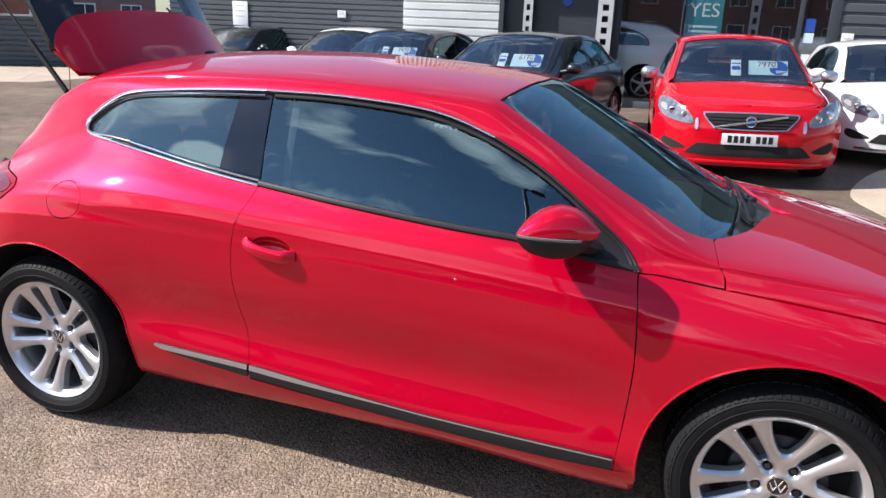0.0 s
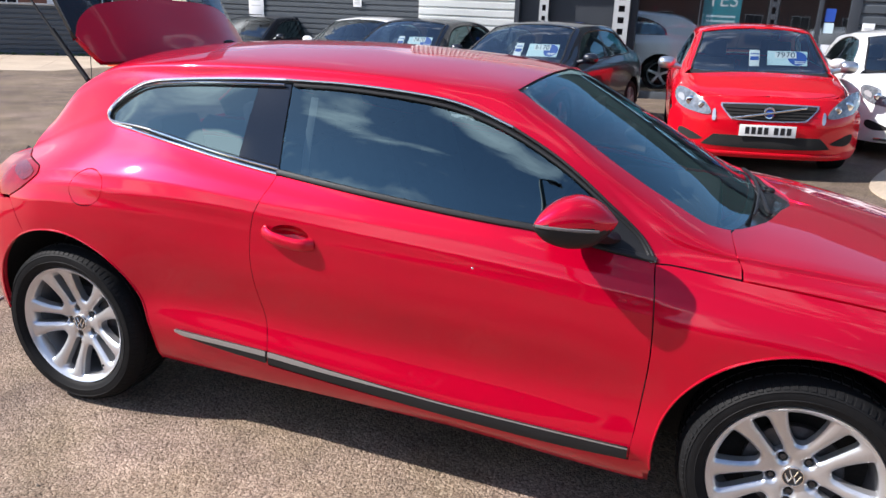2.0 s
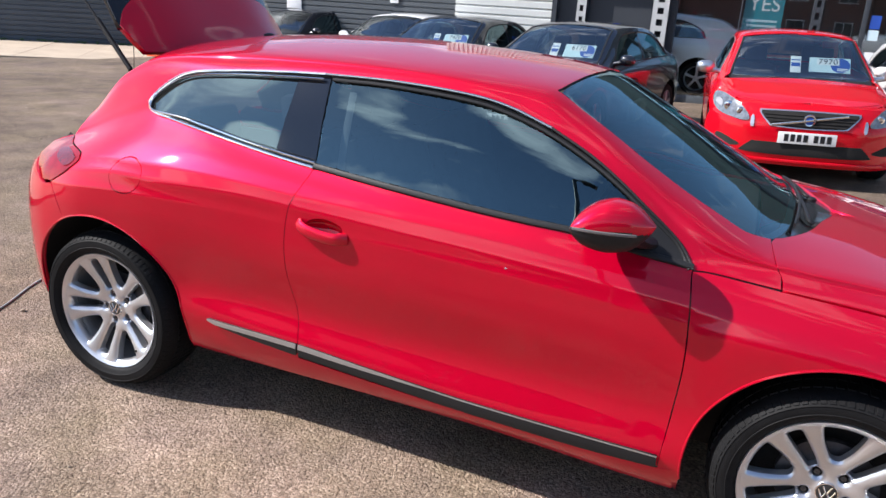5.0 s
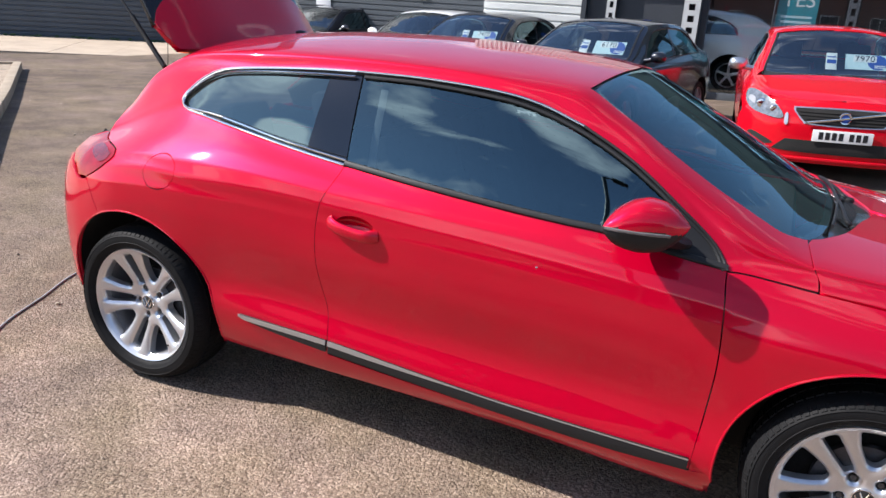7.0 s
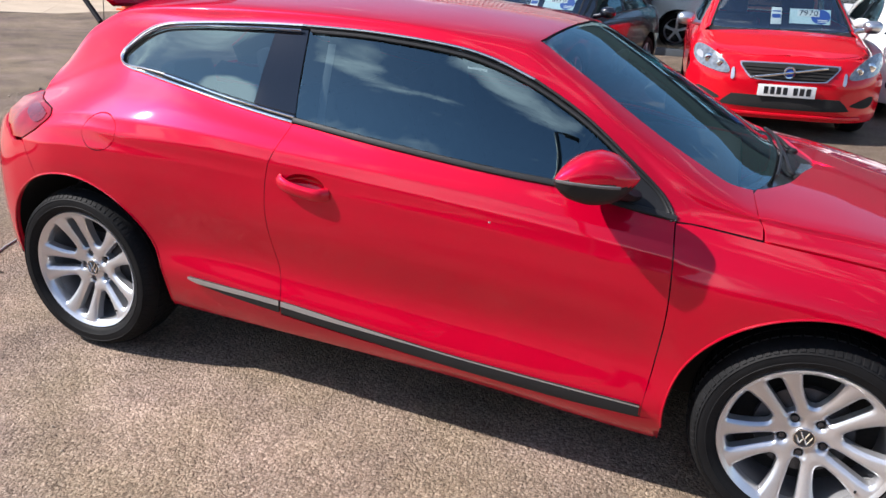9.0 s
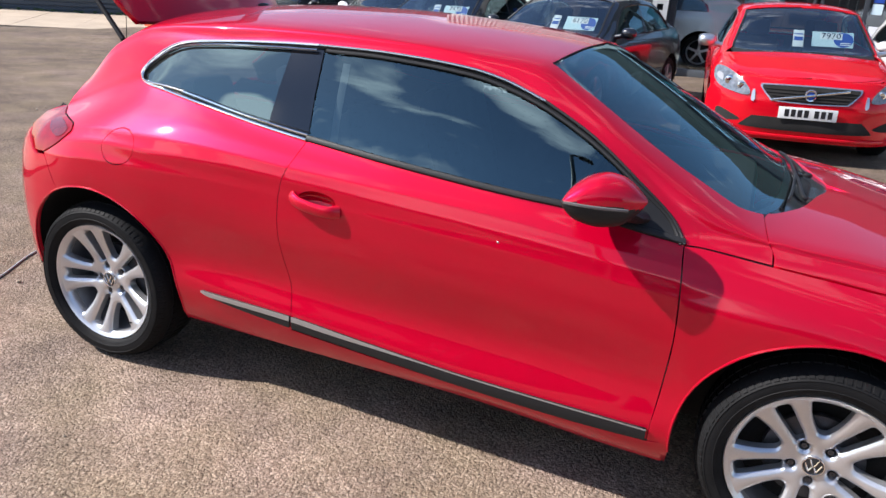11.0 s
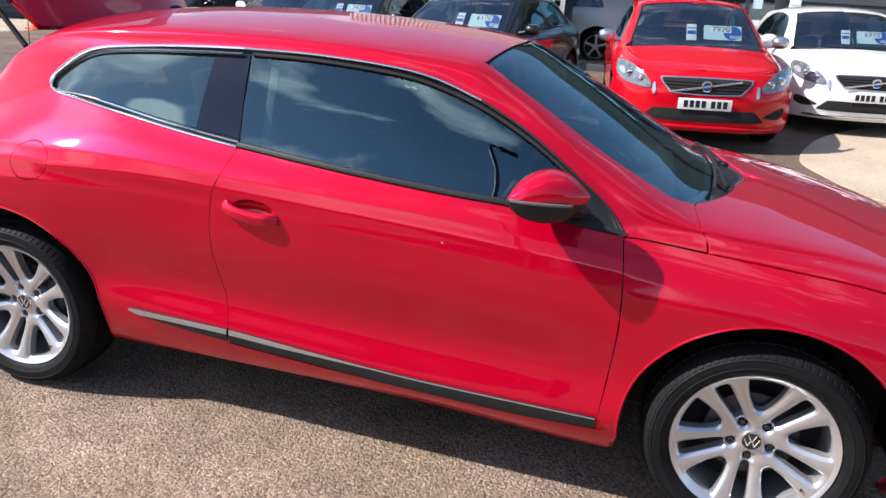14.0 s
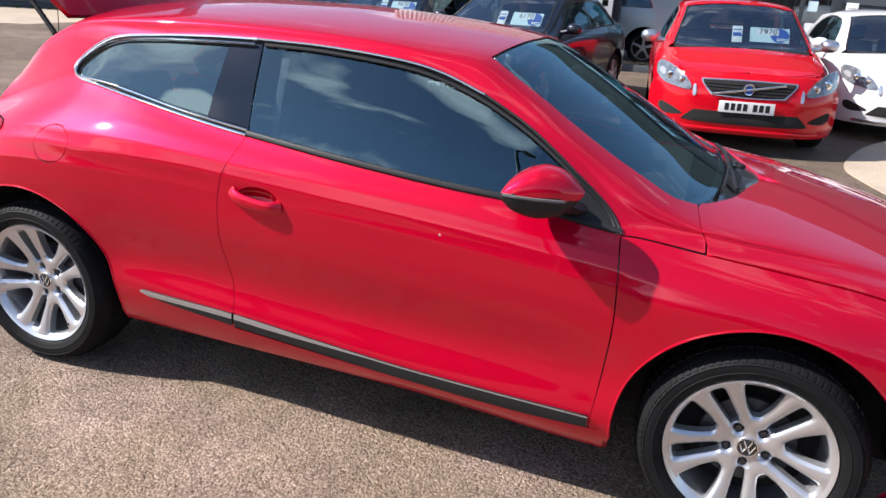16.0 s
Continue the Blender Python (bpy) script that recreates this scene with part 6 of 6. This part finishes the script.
def slotted_post(x, y, w, d, material, z1=3.5):
    """A square steel post with a row of punched slots down its face."""
    z0 = ground_z(x, y)
    post = thing("slotted_post", "grey steel post with punched slots beside the showroom", "post", group="posts of the showroom")
    bm = bmesh.new()
    inner = w * 0.30
    box(bm, (x, y, z0), (x + inner, y + 0.012, z1))
    box(bm, (x + w - inner, y, z0), (x + w, y + 0.012, z1))
    z = z0 + 0.05
    while z < z1:
        box(bm, (x + inner, y, z), (x + w - inner, y + 0.012, min(z + 0.10, z1)))
        z += 0.215
    part("face", bm, material, post)
    bm = bmesh.new()
    box(bm, (x, y + 0.014, z0), (x + 0.012, y + d, z1))
    box(bm, (x + w - 0.012, y + 0.014, z0), (x + w, y + d, z1))
    box(bm, (x, y + d, z0), (x + w, y + d + 0.012, z1))
    part("web", bm, M_DARKPANEL, post)


def build_showroom():
    ribbed_wall("wall_clad", -10.2, -4.15, 13.0, -0.35, 3.5, 0.115, 0.022, M_CLAD, "slate grey ribbed metal wall of the showroom")
    ribbed_wall("wall_shutter", -4.13, -2.0, 12.9, -0.2, 3.5, 0.165, 0.035, M_SHUTTER, "pale grey slatted roller shutter", flat=0.70)
    simple("wall_panel", (-1.98, 13.0, -0.2), (0.44, 13.2, 3.5), M_DARKPANEL, "flat charcoal wall panel", "wall", "structure")
    simple("wall_trim", (-2.0, 12.86, -0.2), (-1.90, 12.998, 3.5), M_DARKPANEL, "charcoal corner trim", "trim", "structure")
    slotted_post(-1.47, 12.80, 0.185, 0.17, M_POST)
    slotted_post(0.02, 12.76, 0.30, 0.20, M_POST)
    slotted_post(2.82, 12.84, 0.17, 0.14, M_DARKPANEL)
    ribbed_wall("wall_right", 4.36, 9.0, 13.0, 0.0, 3.5, 0.20, 0.03, M_CLAD, "slate grey ribbed metal wall beside the glazing")
    # glazing with its frames
    win = thing("window_1", "tall showroom glazing in dark frames", "window", kind="structure")
    for a, b in ((0.46, 1.60), (1.62, 2.80), (3.02, 3.66), (3.74, 4.18)):
        bm = bmesh.new()
        box(bm, (a, 13.02, 0.16), (b, 13.032, 3.1))
        part("pane", bm, M_SHOPGLASS, win)
    for a, b in ((1.598, 1.622), (3.66, 3.74), (4.18, 4.36)):
        bm = bmesh.new()
        box(bm, (a, 12.98, 0.0), (b, 13.08, 3.1), 0.004)
        part("window_frame", bm, M_DARKPANEL, win)
    bm = bmesh.new()
    box(bm, (0.45, 12.97, 0.0), (4.36, 13.10, 0.155), 0.004)
    part("window_sill", bm, M_CLAD, win)
    bm = bmesh.new()
    box(bm, (0.45, 12.97, 3.102), (4.36, 13.10, 3.5), 0.004)
    part("window_head", bm, M_DARKPANEL, win)
    # room behind
    simple("floor", (-4.1, 13.25, 0.05), (9.0, 22.0, 0.12), M_FLOOR, "grey tiled showroom floor", "floor", "structure")
    simple("wall_back", (-4.1, 22.0, 0.0), (9.0, 22.2, 3.5), M_DARKPANEL, "dark rear wall of the showroom", "wall", "structure")
    simple("wall_side", (-4.3, 13.25, 0.0), (-4.1, 22.2, 3.5), M_DARKPANEL, "dark side wall of the showroom", "wall", "structure")
    simple("wall_east", (9.0, 13.0, 0.0), (9.2, 22.2, 3.5), M_DARKPANEL, "dark end wall of the showroom", "wall", "structure")
    # flat roof with a long unseen opening added to light the car indoors, and an upright-ribbed fascia above the
    # shutter and the glazing
    bm = bmesh.new()
    for lo, hi in (((-10.2, 13.24, 3.502), (9.2, 13.7, 3.7)), ((-10.2, 18.6, 3.502), (9.2, 22.2, 3.7)), ((-10.2, 13.7, 3.502), (-1.5, 18.6, 3.7)), ((6.0, 13.7, 3.502), (9.2, 18.6, 3.7))):
        box(bm, lo, hi)
    tagged(mesh_ob("ceiling", bm, M_DARKPANEL), "dark flat roof over the showroom with an added opening for light", "ceiling", kind="structure")
    bm = bmesh.new()
    x, k = -4.13, 0
    while x < 0.4:
        box(bm, (x, 12.70 + 0.04 * (k % 2), 2.45), (x + 0.054, 12.755, 4.7))
        x, k = x + 0.055, k + 1
    tagged(mesh_ob("wall_fascia", bm, M_SHUTTER, smooth=False), "pale upright-ribbed metal fascia over the showroom", "wall", kind="structure")
    simple("wall_upper_low", (-4.13, 12.88, 3.504), (0.45, 13.22, 4.7), M_UPPER, "flat grey upper wall of the showroom", "wall", "structure")
    simple("wall_upper_high", (0.452, 12.88, 3.504), (12.0, 13.22, 5.3), M_UPPER, "flat grey-green upper wall above the glazing", "wall", "structure")
    # poster and notices
    poster = thing("poster", "teal poster with white lettering behind the glass", "poster")
    bm = bmesh.new()
    box(bm, (1.66, 13.060, 1.42), (2.34, 13.066, 2.62))
    part("sheet", bm, M_TEAL, poster)
    lettering("YES", 0.36, M_WHITE, poster, Matrix.Translation((2.0, 13.057, 1.93)) @ pose(0, 0, 0, 90, 0, 0))
    bm = bmesh.new()
    for k in range(2):
        box(bm, (1.74, 13.056, 1.62 - 0.09 * k), (2.26, 13.059, 1.66 - 0.09 * k))
    part("small_print", bm, M_CARDWHITE, poster)
    for lo, hi, lb in (((-8.43, 12.97, 1.27), (-8.03, 12.985, 1.80), "white framed notice on the ribbed wall"), ((4.42, 12.97, 1.10), (4.62, 12.985, 1.62), "white upright notice on the ribbed wall"), ((-5.72, 12.96, 1.53), (-5.52, 12.985, 1.68), "small white box on the wall")):
        n = thing("notice", lb, "notice", group="notices on the showroom wall")
        bm = bmesh.new()
        box(bm, lo, hi, 0.004)
        part("sheet", bm, M_WHITE, n)
        w = hi[0] - lo[0]
        for k in range(3):
            z = hi[2] - (hi[2] - lo[2]) * (0.2 + 0.22 * k)
            bm = bmesh.new()
            box(bm, (lo[0] + 0.15 * w, lo[1] - 0.002, z), (lo[0] + 0.8 * w, lo[1], z + 0.02))
            part("print_bar", bm, M_POST, n)
    for x, z0, z1, mt, lb in ((3.79, 1.62, 1.85, M_CARDBLUE, "blue sticker"), (3.79, 1.42, 1.60, M_CARDWHITE, "pale sticker"), (3.80, 1.02, 1.22, M_WHITE, "white notice sheet"), (3.98, 1.05, 1.17, M_CARDBLUE, "blue leaflet")):
        simple("sticker", (x, 13.008, z0), (x + (0.17 if x < 3.9 else 0.09), 13.014, z1), mt, lb + " on the showroom glass", "sticker")
    bm = bmesh.new()
    lathe(bm, [(0.001, 0.0), (0.09, 0.0), (0.10, 0.01), (0.10, 0.03)], 32, "Y", (-0.62, 12.965, 2.02))
    ob = mesh_ob("round_sign", bm, M_CARDBLUE)
    tagged(ob, "round blue sign on the charcoal panel", "sign")
    # a white car indoors
    m = pose(0.95, 14.46, 0.12, 0, 0, 180)
    parked_car("white_hatchback", "white hatchback standing inside the showroom", M_WHITEPAINT, m, "", hatch=True, scale=1.08)


def build_edges():
    # pale footway before the far fence
    ang = math.degrees(math.atan2(2.4, 3.1))
    m = Matrix.Translation((-18.0, 16.83, -0.46)) @ pose(0, 0, 0, 0, 0, ang)
    bm = bmesh.new()
    for k in range(22):
        box(bm, (-24 + k * 1.5, -5.9, -0.02), (-24 + k * 1.5 + 1.492, 0.0, 0.10 + 0.002 * (k % 3)), 0.008)
    ob = mesh_ob("footway", bm, M_CONCRETE, smooth=False)
    tagged(ob, "pale concrete footway below the fence", "pavement", kind="structure")
    ob.matrix_world = m
    ribbed_wall("wall_fence", -26, 10, 0.05, -0.05, 1.62, 0.16, 0.03, M_CLADBLUE, "blue-grey ribbed metal fence", m)
    simple("wall_fence_cap", (-26, 0.0, 1.624), (10, 0.2, 1.68), M_POST, "pale cap along the metal fence", "trim", "structure", 0.006, m)
    bm = bmesh.new()
    rnd = random.Random(4)
    for k in range(260):
        s = rnd.uniform(0.02, 0.07)
        c = Vector((rnd.uniform(-14, 6), rnd.uniform(-0.32, -0.02), 0.10 + s * 0.5))
        r = bmesh.ops.create_icosphere(bm, subdivisions=1, radius=s)
        bmesh.ops.scale(bm, vec=(1, 0.8, 0.7), verts=r["verts"])
        bmesh.ops.translate(bm, vec=c, verts=r["verts"])
    ob = mesh_ob("weeds", bm, M_LEAF)
    tagged(ob, "low weeds and grit along the foot of the fence", "weeds", kind="stuff")
    ob.matrix_world = m
    # raised planter with a kerb
    a, b = Vector((-5.84, 2.78, 0)), Vector((-12.3, 8.03, 0))
    d = (b - a).normalized()
    n = Vector((-d.y, d.x, 0))
    if n.x > 0:
        n = -n
    kerb = thing("kerb", "worn concrete kerb round a gravel bed", "kerb", kind="structure")
    k = -4
    L = (b - a).length
    while k * 0.92 < L - 0.05:
        p = a + d * (k * 0.92)
        q = a + d * min(L, k * 0.92 + 0.905)
        bm = bmesh.new()
        vs = box(bm, (0, 0, -0.05), ((q - p).length, 0.15, 0.15), 0.015)
        mm = Matrix.Translation((p.x, p.y, 0.0)) @ Matrix.Rotation(math.atan2(d.y, d.x), 4, "Z") @ (Matrix.Identity(4) if n.dot(Vector((-d.y, d.x, 0))) > 0 else Matrix.Scale(-1, 4, (0, 1, 0)))
        bmesh.ops.transform(bm, matrix=mm, verts=bm.verts[:])
        for v in bm.verts:
            v.co.z += ground_z(v.co.x, v.co.y)
        bmesh.ops.recalc_face_normals(bm, faces=bm.faces[:])
        part("kerb_stone", bm, M_KERB, kerb)
        k += 1
    # return of the kerb at the far end
    for j in range(6):
        p = b + n * (0.15 + j * 0.92)
        bm = bmesh.new()
        vs = box(bm, (0, 0, -0.05), (0.905, 0.15, 0.15), 0.015)
        mm = Matrix.Translation((p.x, p.y, 0.0)) @ Matrix.Rotation(math.atan2(n.y, n.x), 4, "Z")
        bmesh.ops.transform(bm, matrix=mm, verts=bm.verts[:])
        for v in bm.verts:
            v.co.z += ground_z(v.co.x, v.co.y)
        part("kerb_stone", bm, M_KERB, kerb)
    bm = bmesh.new()
    g = []
    for i in range(40):
        row = []
        for j in range(14):
            p = a + d * (-3.6 + (L + 3.6) * i / 39) + n * (0.14 + 5 * j / 13)
            row.append(bm.verts.new((p.x, p.y, ground_z(p.x, p.y) + 0.10 + 0.03 * noise.noise(p * 3))))
        g.append(row)
    for A, B in zip(g, g[1:]):
        for q in range(13):
            bm.faces.new((A[q], A[q + 1], B[q + 1], B[q]))
    bmesh.ops.recalc_face_normals(bm, faces=bm.faces[:])
    ob = mesh_ob("gravel_bed", bm, M_PINKGRAVEL)
    tagged(ob, "pale gravel bed inside the kerb", "gravel", kind="stuff")
    # round-ended pale concrete apron before the white car
    bm = bmesh.new()
    arc = catmull([(5.9, 7.95), (5.07, 7.80), (4.58, 7.35), (4.13, 6.60), (3.84, 5.82), (3.68, 5.14), (3.75, 4.60), (4.03, 3.85), (4.6, 3.2), (5.6, 2.6), (7.0, 2.2)], 6)
    ring = [(x, y) for x, y in arc] + [(14.0, 2.2), (14.0, 7.95)]
    gx, gy = np.meshgrid(np.arange(3.6, 14.0, 0.35), np.arange(2.3, 7.9, 0.35))
    gx, gy = gx.ravel(), gy.ravel()
    ok = inside(ring, gx, gy)
    flat = [Vector(p) for p in ring] + [Vector(p) for p in zip(gx[ok], gy[ok])]
    vco, _, tri, *_ = delaunay_2d_cdt(flat, [(i, (i + 1) % len(ring)) for i in range(len(ring))], [], 1, 1e-5)
    top = [bm.verts.new((p.x, p.y, ground_z(p.x, p.y) + 0.016)) for p in vco]
    for t in tri:
        f = bm.faces.new([top[i] for i in t])
        f.normal_update()
        if f.normal.z < 0:
            f.normal_flip()
    for i in range(len(ring)):
        (x0, y0), (x1, y1) = ring[i], ring[(i + 1) % len(ring)]
        q = [bm.verts.new((x, y, ground_z(x, y) + z)) for x, y, z in ((x0, y0, 0.016), (x1, y1, 0.016), (x1, y1, -0.05), (x0, y0, -0.05))]
        bm.faces.new(q)
    ob = mesh_ob("pavement", bm, M_CONCRETE, smooth=False)
    tagged(ob, "pale round-ended concrete apron", "pavement", kind="structure")
    # hose behind the car
    bm = bmesh.new()
    pts = catmull([(-0.30, -1.55, 0.0055), (-0.62, -1.15, 0.0055), (-0.89, -0.86, 0.0055), (-1.05, -0.50, 0.0055), (-1.18, -0.21, 0.0055), (-1.25, 0.15, 0.0055), (-1.15, 0.6, 0.0055)], 10)
    tube(bm, pts, 0.0055, 10)
    ob = mesh_ob("hose", bm, M_HOSE)
    tagged(ob, "thin grey hose lying across the tarmac", "hose")
    # traffic cone
    cx, cy = -14.0, 14.7
    cz = ground_z(cx, cy)
    cone = thing("traffic_cone", "orange traffic cone on the pale footway", "cone")
    bm = bmesh.new()
    lathe(bm, [(0.15, 0.05), (0.13, 0.09), (0.04, 0.72), (0.03, 0.75), (0.0, 0.75)], 24, "Z", (cx, cy, cz))
    part("body", bm, M_ORANGE, cone)
    bm = bmesh.new()
    box(bm, (cx - 0.2, cy - 0.2, cz - 0.01), (cx + 0.2, cy + 0.2, cz + 0.05), 0.015)
    part("base", bm, M_ORANGE, cone)


def house(x, y, w, d, h, turn, label):
    """A brick house with a pitched roof, windows and a door; its front looks along -y before it is turned."""
    hs = thing("house", label, "house", pose(x, y, ground_z(x, y), 0, 0, turn), group="brick houses across the road")
    bm = bmesh.new()
    box(bm, (-w / 2, 0, 0), (w / 2, d, h))
    wall = part("wall", bm, M_BRICK, hs)
    bm = bmesh.new()
    e = 0.35
    pts = [(-w / 2 - e, -e, h - 0.1), (w / 2 + e, -e, h - 0.1), (w / 2 + e, d + e, h - 0.1), (-w / 2 - e, d + e, h - 0.1), (-w / 2 - e, d / 2, h + d * 0.42), (w / 2 + e, d / 2, h + d * 0.42)]
    v = [bm.verts.new(p) for p in pts]
    for f in ((0, 1, 5, 4), (2, 3, 4, 5), (0, 4, 3), (1, 2, 5), (3, 2, 1, 0)):
        bm.faces.new([v[i] for i in f])
    roof = part("roof", bm, M_ROOF, hs)
    bm = bmesh.new()
    box(bm, (-0.4, d / 2 - 0.3, h + d * 0.30), (0.4, d / 2 + 0.3, h + d * 0.42 + 0.9), 0.02)
    part("chimney", bm, M_BRICK, roof)
    n = max(2, int(w // 2.6))
    for fl in range(int(h // 2.6)):
        for k in range(n):
            xx = -w / 2 + w * (k + 0.5) / n
            if fl == 0 and k == n // 2:
                bm = bmesh.new()
                box(bm, (xx - 0.45, -0.05, 0), (xx + 0.45, 0.02, 2.05), 0.01)
                part("door", bm, M_WHITE, hs)
                continue
            bm = bmesh.new()
            z = 0.9 + 2.6 * fl
            for lo, hi in (((-0.62, -0.06, z), (-0.54, 0.02, z + 1.25)), ((0.54, -0.06, z), (0.62, 0.02, z + 1.25)), ((-0.54, -0.06, z + 1.17), (0.54, 0.02, z + 1.25)), ((-0.66, -0.09, z - 0.08), (0.66, 0.02, z)), ((-0.03, -0.06, z), (0.03, 0.02, z + 1.17))):
                box(bm, (lo[0] + xx, lo[1], lo[2]), (hi[0] + xx, hi[1], hi[2]))
            w1 = part("window", bm, M_WHITE, hs)
            bm = bmesh.new()
            box(bm, (xx - 0.54, -0.03, z), (xx + 0.54, -0.01, z + 1.17))
            part("window_pane", bm, M_GLOSSBLACK, w1)


def build_distance():
    house(-38, 34, 16, 8, 5.6, 38, "long red-brick building beyond the metal fence")
    house(-20, 44, 18, 8, 5.4, 30, "red-brick building with white windows beyond the fence")
    for k, (x, w) in enumerate(((-24, 12.8), (-11, 12.8), (2, 12.8), (15, 12.8), (28, 12.8))):
        house(x, -34 - (k % 2) * 0.6, w, 8, 5.3, 180, "red-brick house with a dark slate roof")
    # unseen pale strip, added so that the paint reflects a thin bright line
    simple("reflected_strip", (-40, -19.6, -0.05), (40, -16.8, 0.05), M_CONCRETE, "unseen pale strip added for bright lines reflected in the paint", "pavement", "structure", 0.01)
    fence = thing("palisade_fence", "dark steel palisade fence along the road", "fence")
    bm = bmesh.new()
    box(bm, (-40, -20.05, 0.4), (40, -20.0, 0.46))
    box(bm, (-40, -20.05, 1.5), (40, -20.0, 1.56))
    part("rail", bm, M_FENCE, fence)
    slat = None
    for k in range(260):
        x = -39 + k * 0.30
        if slat is None:
            bm = bmesh.new()
            box(bm, (-0.033, -0.012, 0.0), (0.033, 0.012, 1.9))
            slat = part("pale", bm, M_FENCE, fence)
            slat.location = (x, -20.07, 0.0)
        else:
            o = slat.copy()
            scene.collection.objects.link(o)
            o.location = (x, -20.07, 0.0)
    lamp = thing("street_lamp", "tall charcoal lamp column with a short arm on the forecourt", "street lamp", pose(1.45, -6.3, 0))
    bm = bmesh.new()
    lathe(bm, [(0.09, 0.0), (0.085, 1.2), (0.06, 1.25), (0.05, 8.6), (0.045, 8.8)], 16, "Z")
    tube(bm, catmull([(0, 0, 8.7), (0.05, 0, 8.90), (0.14, 0, 8.98), (0.25, 0, 9.0)], 5), 0.035, 10)
    part("column", bm, M_DARKPANEL, lamp)
    bm = bmesh.new()
    box(bm, (0.20, -0.13, 8.94), (0.66, 0.13, 9.06), 0.04)
    part("lantern", bm, M_DARKPANEL, lamp)


build_showroom()
build_edges()
build_distance()
